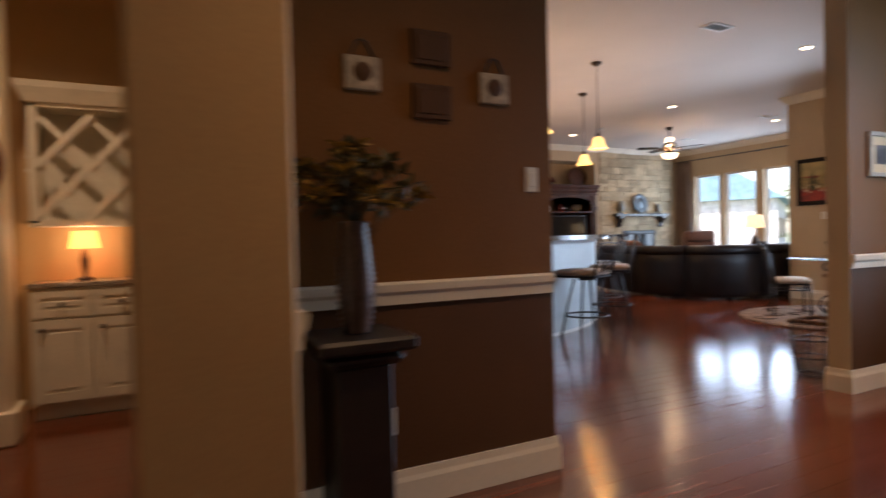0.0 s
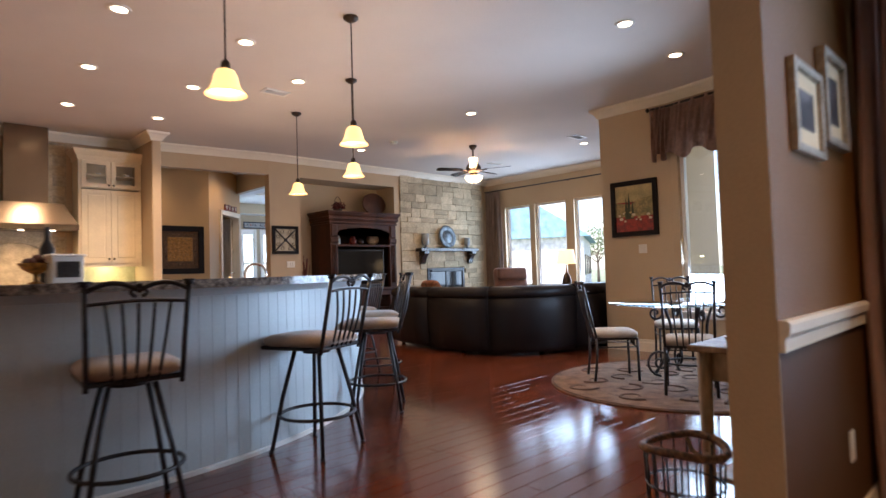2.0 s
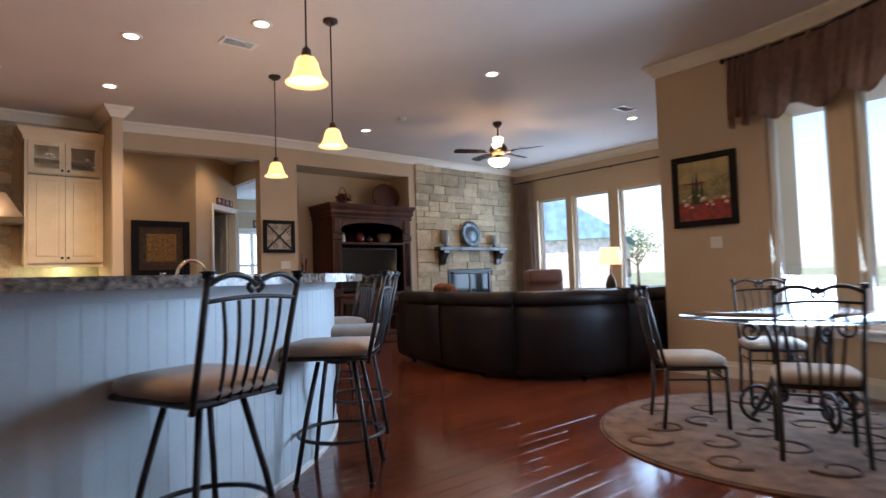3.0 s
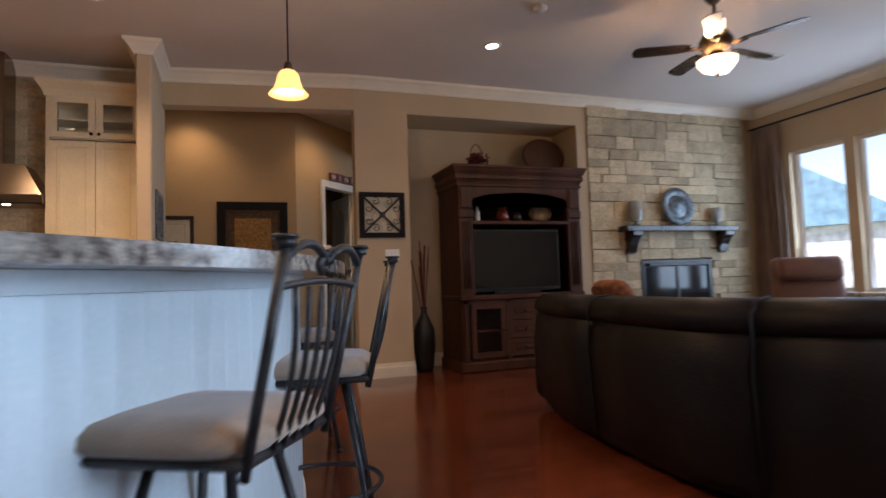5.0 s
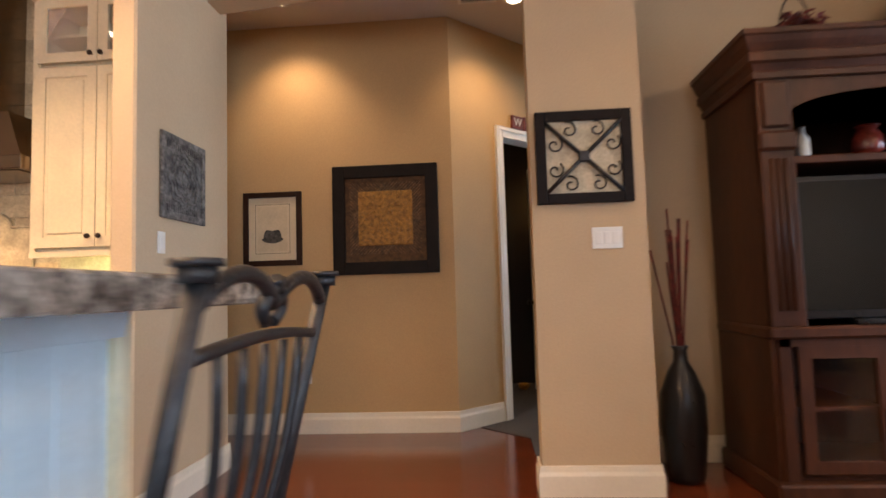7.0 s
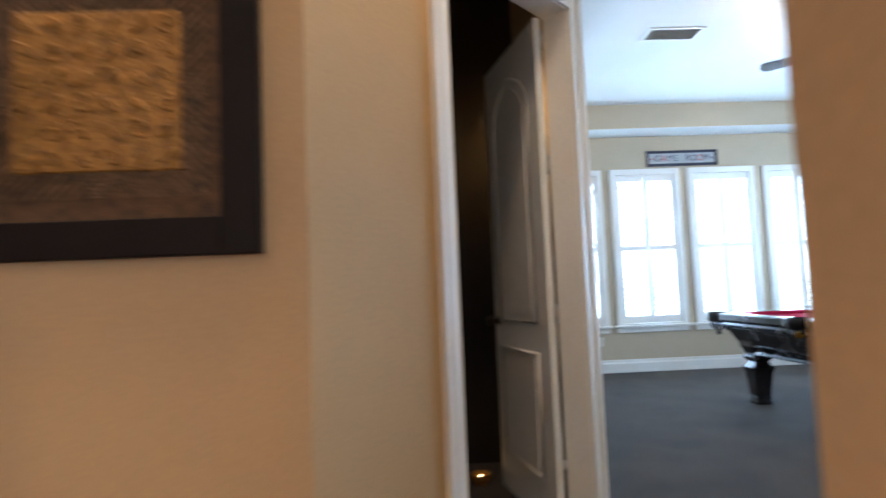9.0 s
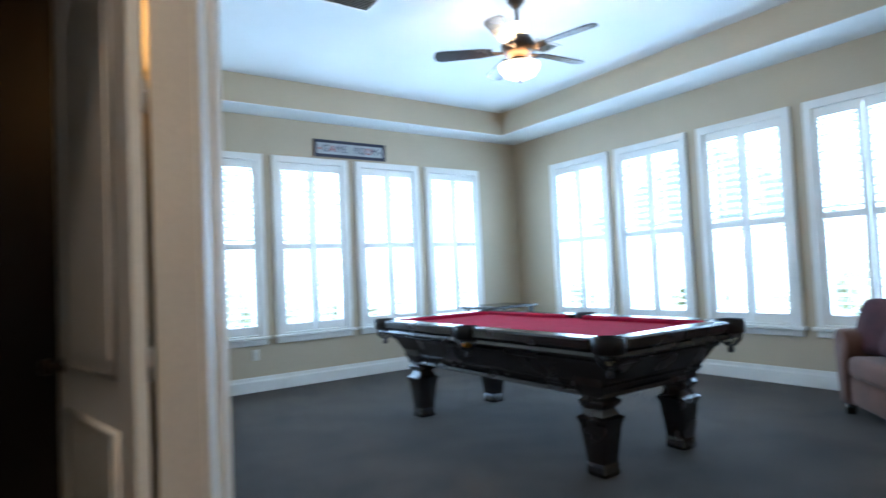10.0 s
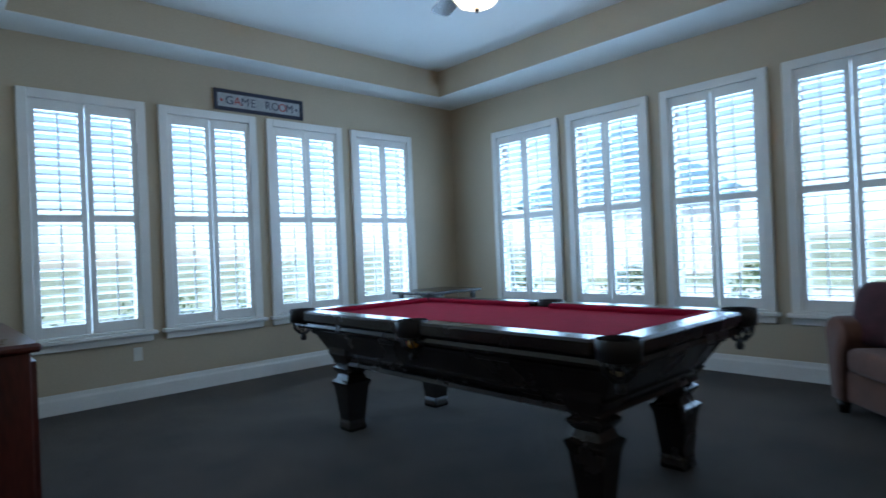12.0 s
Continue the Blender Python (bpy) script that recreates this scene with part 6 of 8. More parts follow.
def dining_chair():
    ob = thing("dining_chair", "dark iron dining chair with a beige padded seat", "dining chair", None, "chairs round the glass table")
    z = 0.41
    part("seat", pad(bmesh.new(), 0.45, 0.43, z + 0.01, z + 0.085), M_LINEN, ob, "beige padded seat")
    part("seat_frame", B(-0.21, -0.20, z - 0.012, 0.21, 0.20, z + 0.01, bevel=0.006), M_IRON, ob)
    for s in (-1, 1):
        part("front_leg", T([(s * 0.20, 0.19, z), (s * 0.205, 0.195, 0.0)], 0.0135), M_IRON, ob)
        part("rear_leg", T([(s * 0.20, -0.20, z), (s * 0.20, -0.205, 0.2), (s * 0.205, -0.23, 0.0)], 0.0135), M_IRON, ob)
        part("side_bar", T([(s * 0.20, -0.20, 0.33), (s * 0.20, 0.19, 0.33)], 0.007), M_IRON, ob)
    part("front_bar", T([(-0.20, 0.19, 0.33), (0.20, 0.19, 0.33)], 0.007), M_IRON, ob)
    for k in range(5):
        part("apron_spindle", T([(-0.08 + 0.04 * k, 0.19, 0.33), (-0.08 + 0.04 * k, 0.19, z)], 0.005, n=6), M_IRON, ob)
    iron_back(ob, z, 0.96, 0.20, 0.12, -0.20)
    return ob


CHAIRS = [(5.55, 1.74), (5.36, 0.88), (6.40, 0.50), (6.72, 1.62)]
ch = dining_chair()
for i, (x, y) in enumerate(CHAIRS):
    turn = math.degrees(math.atan2(TC[1] - y, TC[0] - x)) - 90
    if i == 0:
        ch.matrix_world = pose(x, y, 0.015, 0, 0, turn)
    else:
        copy_thing(ch, pose(x, y, 0.015, 0, 0, turn))

# Valance following the bay
M_VAL = material("bronze_damask", (0.44, 0.29, 0.24), 0.6, vary=0.2, scale=16, bump=0.3, bump_scale=140, sheen=0.3, second=(0.28, 0.17, 0.14))
off = [(7.37, 2.14), (7.37, 1.92), (7.24, 1.24), (6.90, 0.58), (6.36, 0.06), (5.95, -0.24)]
pts = []
for p, q in zip(off, off[1:]):
    n = 10
    pts += [Vector(p).lerp(Vector(q), i / n) for i in range(n)]
pts.append(Vector(off[-1]))
backlit(M_VAL, (0.55, 0.40, 0.32), 0.35)
val = thing("window_valance", "pleated bronze damask valance round the bay", "valance")
part("rod", T([(p.x, p.y, 3.15) for p in pts], 0.014), M_IRON, val)
part("finial", lathe(bmesh.new(), [(0.004, -0.03), (0.024, -0.01), (0.024, 0.01), (0.004, 0.03)], (off[0][0], off[0][1] + 0.03, 3.15), n=12), M_IRON, val)
for s in (1, 11, 21, 31):
    part("bracket", T([(pts[s].x, pts[s].y, 3.15), (pts[s].x + 0.10, pts[s].y - 0.03, 3.15)], 0.008), M_IRON, val)
bm = bmesh.new()
rows = []
fine = []
for p, q in zip(pts, pts[1:]):
    fine += [p.lerp(q, i / 8) for i in range(8)]
for v in range(9):
    row = []
    for i, p in enumerate(fine):
        a, b = fine[max(0, i - 1)], fine[min(len(fine) - 1, i + 1)]
        d = (b - a).normalized()
        nrm = Vector((-d.y, d.x))
        if nrm.x > 0 and nrm.y < 0.2:
            nrm = -nrm
        k = i * 0.27
        o = 0.035 * math.sin(k) * (0.4 + 0.6 * v / 8) + 0.012 * math.sin(2.3 * k + v)
        z = 3.17 - (0.66 + 0.05 * math.sin(k * 0.5)) * v / 8
        row.append(bm.verts.new((p.x - abs(d.y) * o, p.y + d.x * 0 + o * 0.5 * d.x, z)))
    rows.append(row)
for a, b in zip(rows, rows[1:]):
    for i in range(len(a) - 1):
        bm.faces.new((a[i], b[i], b[i + 1], a[i + 1])).smooth = True
bmesh.ops.solidify(bm, geom=bm.faces[:], thickness=0.005)
part("cloth", bm, M_VAL, val)

# Console table with candle, lamp and basket
con = thing("console_table", "weathered pine console table against the wall", "console table")
part("top", B(2.88, -0.625, 0.735, 4.05, -0.19, 0.765, bevel=0.006), M_RUSTIC, con)
part("apron", B(2.96, -0.60, 0.60, 3.97, -0.22, 0.735), M_RUSTIC, con)
for x in (2.95, 3.95):
    for y in (-0.58, -0.24):
        part("leg", T([(x, y, 0.735), (x, y, 0.45), (x, y, 0.0)], 0.036, n=4, taper=0.026), M_RUSTIC, con)
part("drawer_front", B(3.06, -0.222, 0.62, 3.87, -0.212, 0.72, bevel=0.003), M_RUSTIC, con)
part("lower_shelf", B(2.97, -0.58, 0.14, 3.95, -0.24, 0.165, bevel=0.004), M_RUSTIC, con)
M_PURPLE = material("plum_wax", (0.035, 0.012, 0.018), 0.45, vary=0.2, scale=20)
M_ORANGE = material("amber_wax", (0.36, 0.15, 0.03), 0.5, vary=0.2, scale=20)
cdl = thing("pillar_candle", "fat plum and amber pillar candle on the console", "candle", pose(3.22, -0.33, 0.766))
part("dish", lathe(bmesh.new(), [(0.09, 0), (0.095, 0.008), (0.02, 0.01)], n=24), M_IRON, cdl)
part("lower_wax", lathe(bmesh.new(), [(0.07, 0.009), (0.073, 0.02), (0.073, 0.125)], n=24), M_PURPLE, cdl)
part("upper_wax", lathe(bmesh.new(), [(0.073, 0.125), (0.072, 0.185), (0.055, 0.19), (0.01, 0.175)], n=24), M_ORANGE, cdl)
M_DSHADE = material("dark_brown_lampshade", (0.055, 0.03, 0.025), 0.8, vary=0.1)
lmp = thing("table_lamp", "bronze table lamp with a dark brown shade", "lamp", pose(3.62, -0.42, 0.766))
part("base", lathe(bmesh.new(), [(0.08, 0), (0.08, 0.015), (0.03, 0.04), (0.05, 0.10), (0.04, 0.20), (0.015, 0.25), (0.012, 0.34)], n=20), M_BRONZE, lmp)
part("shade", lathe(bmesh.new(), [(0.17, 0.30), (0.09, 0.50), (0.085, 0.50), (0.165, 0.30)], n=28, close=False), M_DSHADE, lmp)
bsk = thing("wire_basket", "tall dark wire basket with a woven rim", "basket", pose(2.50, -0.33, 0))
part("rim", T([(0.155 * math.cos(i * math.pi / 16), 0.155 * math.sin(i * math.pi / 16), 0.42 + 0.012 * math.cos(i * math.pi / 8)) for i in range(32)], 0.016, closed=True), material("woven_rattan", (0.22, 0.11, 0.05), 0.7, vary=0.4, scale=40, bump=0.8, bump_scale=90), bsk, "woven rattan rim")
for i in range(18):
    a = i * math.pi / 9
    part("wire", T([(0.15 * math.cos(a), 0.15 * math.sin(a), 0.42), (0.14 * math.cos(a), 0.14 * math.sin(a), 0.2), (0.10 * math.cos(a), 0.10 * math.sin(a), 0.008)], 0.004, n=5), M_IRON, bsk)
for zz, r in ((0.28, 0.146), (0.14, 0.13), (0.008, 0.10)):
    part("hoop", T([(r * math.cos(i * math.pi / 12), r * math.sin(i * math.pi / 12), zz) for i in range(24)], 0.005, n=5, closed=True), M_IRON, bsk)
part("handle", T([(0.14, 0.05, 0.42), (0.16, 0.04, 0.36), (0.16, 0, 0.34), (0.16, -0.04, 0.36), (0.14, -0.05, 0.42)], 0.01, n=6), M_RUSTIC, bsk)

# ---- entry ----
M_PED = material("black_brown_pedestal_wood", (0.018, 0.012, 0.010), 0.4, vary=0.2, scale=8)
ped = thing("pedestal", "tall black-brown wooden pedestal", "pedestal", pose(-1.46, -1.05, 0))
part("shaft", B(-0.105, -0.105, 0.08, 0.105, 0.105, 0.70, bevel=0.01), M_PED, ped)
part("foot", B(-0.15, -0.15, 0, 0.15, 0.15, 0.08, bevel=0.02), M_PED, ped)
part("capital", B(-0.14, -0.14, 0.70, 0.14, 0.14, 0.75, bevel=0.02), M_PED, ped)
part("cap", B(-0.175, -0.175, 0.75, 0.175, 0.175, 0.80, bevel=0.012), M_PED, ped)
M_RIB = material("ribbed_bronze_ceramic", (0.11, 0.065, 0.05), 0.3, vary=0.2, scale=20)
vs = thing("ribbed_vase", "ribbed dark vase of silk flowers on the pedestal", "vase", pose(-1.45, -1.05, 0.801))
prof = []
for k in range(41):
    u = k / 40
    prof.append((0.045 + 0.018 * math.sin(math.pi * min(1, u * 1.15)) + (0.008 if k % 2 else 0.0), 0.40 * u))
part("vase", lathe(bmesh.new(), prof, n=24), M_RIB, vs)
M_LEAF = material("dusty_green_leaf", (0.085, 0.075, 0.025), 0.6, vary=0.3, scale=20)
M_YEL = material("yellow_petals", (0.42, 0.26, 0.04), 0.7, vary=0.3, scale=20)
random.seed(21)
lf = bmesh.new()
for i in range(70):
    a, e = random.uniform(0, 6.3), random.uniform(0.1, 1.4)
    r = random.uniform(0.08, 0.24)
    tip = Vector((r * math.cos(a) * math.cos(e) * 1.2, r * math.sin(a) * math.cos(e) * 1.2, 0.42 + r * 1.1 * math.sin(e)))
    if i < 26:
        part("stem", T([(0, 0, 0.38), tuple(tip * 0.5 + Vector((0, 0, 0.25))), tuple(tip)], 0.003, n=4), M_LEAF, vs)
    for j in range(4):
        m = Matrix.Translation(tip) @ pose(0, 0, 0, random.uniform(-70, 70), random.uniform(-70, 70), random.uniform(0, 360))
        lf.faces.new([lf.verts.new(m @ Vector(p)) for p in ((0, 0, 0), (0.02, 0.016, 0.004), (0.065, 0, 0), (0.02, -0.016, 0.004))])
    if i % 3 == 0:
        fl = bmesh.new()
        for j in range(10):
            m = Matrix.Translation(tip + Vector((0, 0, 0.01))) @ pose(0, 0, 0, random.uniform(-30, 30), random.uniform(-30, 30), 36 * j)
            fl.faces.new([fl.verts.new(m @ Vector(p)) for p in ((0, 0, 0), (0.034, 0.020, 0.010), (0.070, 0, 0.006), (0.034, -0.020, 0.010))])
        part("flower", fl, M_YEL, vs, "yellow silk flower")
part("leaves", lf, M_LEAF, vs)
M_ERUG = material("cream_border_rug", (0.36, 0.28, 0.17), 0.95, vary=0.3, scale=14, bump=0.6, bump_scale=200, second=(0.16, 0.09, 0.05))
er = thing("area_rug", "cream patterned dining room rug", "rug", pose(0.9, -5.2, 0))
part("field", B(0.16, 0.16, 0.0, 2.24, 3.40, 0.013), M_RUG, er)
part("border", prism(bmesh.new(), [(0, 0), (2.4, 0), (2.4, 3.56), (0, 3.56)], 0, 0.011), M_ERUG, er)
for i in range(24):
    for j in range(2):
        x, y = 0.06 + 0.10 * i, 3.47
        part("border_motif", lathe(bmesh.new(), [(0.03, 0.011), (0.026, 0.015), (0.002, 0.016)], (x, y - 0.06 * j, 0), n=7, close=False), M_RUG2, er)
# Scrolled iron chair beside the rug
ic = thing("iron_armchair", "wrought iron chair with scrolled arms", "chair", pose(2.55, -2.05, 0.0, 0, 0, 80))
part("seat", pad(bmesh.new(), 0.46, 0.44, 0.44, 0.52), M_LINEN, ic)
for sx in (-1, 1):
    part("arm_scroll", T([(sx * 0.24, -0.2, 0.68), (sx * 0.24, 0.05, 0.70)] + [(sx * 0.24, 0.12 + y * 0.9, 0.66 + z * 0.9) for y, _, z in scroll(0.04, 0.02, 0.05, 1.3, 1.6, -1)], 0.012), M_PEWTER, ic)
    part("front_leg", T([(sx * 0.22, 0.2, 0.44), (sx * 0.22, 0.21, 0)], 0.013), M_PEWTER, ic)
    part("rear_leg", T([(sx * 0.22, -0.2, 1.0), (sx * 0.22, -0.2, 0.44), (sx * 0.22, -0.25, 0)], 0.013), M_PEWTER, ic)
    part("arm_support", T([(sx * 0.24, 0.1, 0.69), (sx * 0.22, 0.12, 0.46)], 0.009), M_PEWTER, ic)
part("seat_frame", B(-0.23, -0.22, 0.42, 0.23, 0.22, 0.44, bevel=0.005), M_PEWTER, ic)
part("back_rail", T([(-0.22, -0.2, 1.0), (0, -0.22, 1.04), (0.22, -0.2, 1.0)], 0.012), M_PEWTER, ic)

# Butler's pantry hutch
M_PWHITE = material("antique_white_cabinet_paint", (0.66, 0.62, 0.52), 0.4, vary=0.05, scale=5)
hut = thing("pantry_hutch", "white built-in hutch with a wine lattice", "hutch")
hx0, hx1, hy = -2.80, -2.09, 1.50
part("base_body", B(hx0, hy, 0.10, hx1, 1.898, 0.87), M_PWHITE, hut)
part("toe_kick", B(hx0, hy + 0.05, 0, hx1, 1.89, 0.10), M_PWHITE, hut)
part("counter", B(hx0 - 0.02, hy - 0.03, 0.87, hx1, 1.897, 0.905, bevel=0.008), M_GRANITE, hut)
for i in range(2):
    panel_door(hut, wall_frame((hx0 + 0.01 + 0.345 * i, hy, 0.68), (1, 0, 0), (0, -1, 0)), 0.335, 0.17, M_PWHITE, "drawer", handle=(0.168, 0.085))
    panel_door(hut, wall_frame((hx0 + 0.01 + 0.345 * i, hy, 0.12), (1, 0, 0), (0, -1, 0)), 0.335, 0.54, M_PWHITE, handle=(0.05, 0.48))
up = bmesh.new()
for a in ((hx0, 1.62, 1.30, hx0 + 0.05, 1.898, 2.12), (hx1 - 0.05, 1.62, 1.30, hx1, 1.898, 2.12), (hx0, 1.62, 1.28, hx1, 1.898, 1.32), (hx0, 1.62, 2.08, hx1, 1.898, 2.12)):
    box(up, *a)
part("upper_case", up, M_PWHITE, hut)
part("cornice", profile_run(bmesh.new(), [(hx0, 1.898), (hx0, 1.62), (hx1, 1.62), (hx1, 1.898)], [(0, 2.10), (0.02, 2.11), (0.06, 2.20), (0.07, 2.24), (0, 2.24)], inward=-1), M_PWHITE, hut)
part("lattice_back", B(hx0 + 0.05, 1.86, 1.32, hx1 - 0.05, 1.89, 2.08), M_PWHITE, hut)
for i in (-1, 0, 1):
    for q in (1, -1):
        half = 0.48 if i == 0 else 0.30
        part("lattice_slat", box(bmesh.new(), -half, -0.012, -0.022, half, 0.012, 0.022, m=Matrix.Translation(((hx0 + hx1) / 2 + 0.16 * i, 1.66 + (0.026 if q > 0 else 0), 1.70 + (0.16 if i else 0) * i * q)) @ Matrix.Rotation(q * radians(48), 4, "Y")), M_PWHITE, hut)
tl = thing("accent_lamp", "small amber accent lamp on the hutch counter", "lamp", pose(-2.50, 1.66, 0.906))
part("base", lathe(bmesh.new(), [(0.05, 0), (0.05, 0.015), (0.015, 0.03), (0.03, 0.14), (0.012, 0.24)], n=16), M_BRONZE, tl)
sh = part("shade", lathe(bmesh.new(), [(0.095, 0.22), (0.07, 0.34), (0.067, 0.34), (0.092, 0.22)], n=20, close=False), emitter("amber_lampshade", (1.0, 0.42, 0.08), 1.2), tl, "glowing amber shade")
sh.visible_shadow = False
bulb((-2.50, 1.66, 1.20), 1.2, 0.04)
col = thing("pantry_pilaster", "cream pilaster beside the pantry opening", "pilaster", kind="structure")
part("shaft", B(-3.05, 1.05, 0.0, -2.84, 1.30, H - 0.01, bevel=0.01), M_TRIM, col)
part("plinth", B(-3.08, 1.02, 0.0, -2.81, 1.33, 0.20, bevel=0.01), M_TRIM, col)
PM = Matrix(((1, 0, 0, -2.93), (0, 0, -1, 1.049), (0, 1.7, 0, 1.62), (0, 0, 0, 1)))
sg = thing("oval_plaque", "oval dark red wall plaque on the pilaster", "wall plaque")
part("disc", lathe(bmesh.new(), [(0.10, 0), (0.105, 0.01), (0.09, 0.02), (0.002, 0.02)], n=28, m=PM), M_MAHOG, sg)
part("inner_ring", lathe(bmesh.new(), [(0.075, 0.019), (0.07, 0.026), (0.06, 0.019)], n=28, m=PM, close=False), M_GOLD, sg)

# ---- hall door and wine room ----
def angled(s, out, z):
    """A point on the angled wall: s along it, out toward the hall."""
    return Vector((4.607 + (s + out) * math.sqrt(0.5), 9.63 + (s - out) * math.sqrt(0.5), z))


AM = Matrix(((math.sqrt(0.5), math.sqrt(0.5), 0, 4.607), (math.sqrt(0.5), -math.sqrt(0.5), 0, 9.63), (0, 0, 1, 0), (0, 0, 0, 1)))
cs = thing("door_casing", "white moulded casing of the wine room door", "door casing", kind="structure")
for a in ((0.51, 0, 0.595, 2.52), (1.465, 0, 1.545, 2.52), (0.595, 2.43, 1.465, 2.52)):
    bm = bmesh.new()
    box(bm, a[0], 0.001, a[1], a[2], 0.016, a[3], bevel=0.004, m=AM)
    if a[1] == 0:
        box(bm, a[0] + (0 if a[0] < 1 else 0.06), 0.014, a[1], a[0] + (0.03 if a[0] < 1 else 0.09), 0.024, a[3], bevel=0.004, m=AM)
    else:
        box(bm, 0.51, 0.014, 2.49, 1.545, 0.024, 2.521, bevel=0.004, m=AM)
    part("casing_board", bm, M_WHITE, cs)
for a in ((0.59, 0, 0.607, 2.43), (1.463, 0, 1.48, 2.43), (0.607, 2.428, 1.463, 2.445)):
    part("jamb", box(bmesh.new(), a[0], -0.13, a[1], a[2], 0.001, a[3], m=AM), M_WHITE, cs)
hinge = AM @ Vector((1.405, -0.13, 0))
dv = Vector((-0.19, 0.98, 0)).normalized()
nv = Vector((-dv.y, dv.x, 0))
DM = Matrix(((dv.x, nv.x, 0, hinge.x), (dv.y, nv.y, 0, hinge.y), (0, 0, 1, 0.008), (0, 0, 0, 1)))
door = thing("door_1", "open cream two-panel arched-top interior door", "door", DM, kind="structure")
part("leaf", B(0.0, -0.018, 0, 0.775, 0.018, 2.41, bevel=0.002), M_WHITE, door)
for side in (1, -1):
    for pts in ([(0.13, 0.22), (0.645, 0.22), (0.645, 0.80), (0.13, 0.80)],
                [(0.13, 0.95), (0.645, 0.95), (0.645, 2.08), (0.56, 2.17), (0.46, 2.22), (0.3875, 2.24), (0.315, 2.22), (0.215, 2.17), (0.13, 2.08)]):
        part("panel_moulding", T([(x, side * 0.019, z) for x, z in pts], 0.013, n=6, closed=True), M_WHITE, door)
        inn = [(0.3875 + (x - 0.3875) * 0.80, (z - 0.22) * 0.93 + 0.245 if z < 0.9 else (z - 1.6) * 0.93 + 1.6) for x, z in pts]
        part("raised_panel", prism(bmesh.new(), inn, 0.0, 0.006, m=Matrix(((1, 0, 0, 0), (0, 0, side, side * 0.018), (0, 1, 0, 0), (0, 0, 0, 1)))), M_WHITE, door)
    part("knob", lathe(bmesh.new(), [(0.028, 0), (0.012, 0.012), (0.012, 0.03), (0.028, 0.04), (0.026, 0.06), (0.002, 0.064)], n=14, m=Matrix(((1, 0, 0, 0.715), (0, 0, side, side * 0.018), (0, 1, 0, 0.94), (0, 0, 0, 1)))), M_BRONZE, door, "dark bronze knob")
for z in (0.25, 0.95, 1.65, 2.25):
    part("hinge", T([(-0.006, -0.02, z), (-0.006, -0.02, z + 0.09)], 0.008), M_CHROME, door)
# Letter blocks over the door, each with one letter
M_RED = material("barn_red_block", (0.15, 0.022, 0.015), 0.5, vary=0.25, scale=16)
def letters(text, size, mat_, name, parent, m, depth=0.002):
    cu = bpy.data.curves.new(name, "FONT")
    cu.body, cu.size, cu.extrude, cu.align_x, cu.align_y = text, size, depth, "CENTER", "CENTER"
    cu.materials.append(mat_)
    ob = new(name, cu)
    ob.parent = parent
    ob.matrix_local = m
    return ob


M_BLOCKINK = material("pale_letter_paint", (0.62, 0.58, 0.50), 0.5, vary=0.05)
FACE = Matrix(((1, 0, 0, 0), (0, 0, 1, 0), (0, 1, 0, 0), (0, 0, 0, 1)))
for i, lt in enumerate("WINE"):
    s = 0.785 + 0.155 * i
    bl = thing("letter_block", "barn red wooden letter block over the door", "letter block", AM @ pose(s, 0.002, 2.585 + 0.008 * (i % 2)), "blocks over the door")
    part("block", B(-0.07, 0, -0.06, 0.07, 0.03, 0.06, bevel=0.004), M_RED, bl)
    letters(lt, 0.10, M_BLOCKINK, "letter", bl, Matrix(((1, 0, 0, 0), (0, 0, 1, 0.031), (0, 1, 0, 0), (0, 0, 0, 1))))
# wine room glow
sc = thing("wall_sconce", "amber glass wall sconce in the dark wine room", "sconce", pose(5.585, 11.3, 2.1, 0, 0, -90))
part("back_plate", B(-0.05, -0.01, -0.16, 0.05, 0.018, 0.16, bevel=0.004), M_IRON, sc)
for k in range(3):
    part("cage_band", B(-0.062, -0.11, -0.14 + 0.13 * k, 0.062, -0.01, -0.125 + 0.13 * k), M_IRON, sc)
gl = part("amber_glass", B(-0.05, -0.10, -0.13, 0.05, -0.01, 0.13), emitter("amber_sconce_glass", (1.0, 0.55, 0.16), 2.5), sc, "glowing amber glass")
bowl = thing("candle_bowl", "small amber bowl on the wine room floor", "bowl", pose(5.22, 11.5, 0.005))
part("bowl", lathe(bmesh.new(), [(0.04, 0), (0.06, 0.03), (0.065, 0.06), (0.058, 0.06), (0.03, 0.01)], n=18, close=False), M_GOLD, bowl)
# small glowing speck put in for the bowl's glint
wl = part("glint_speck", lathe(bmesh.new(), [(0.012, 0.02), (0.012, 0.045), (0.002, 0.05)], n=8), emitter("bowl_glint", (1.0, 0.6, 0.2), 3), bowl)
nl = thing("night_light", "plug-in glass night light in the hall outlet", "night light", pose(3.38, 9.60, 0.51))
part("globe", lathe(bmesh.new(), [(0.004, -0.02), (0.02, -0.008), (0.022, 0.006), (0.012, 0.022), (0.002, 0.026)], n=14), M_CHROME, nl)
part("plug", B(-0.014, 0.0, -0.045, 0.014, 0.022, -0.012, bevel=0.003), M_PLATE, nl)

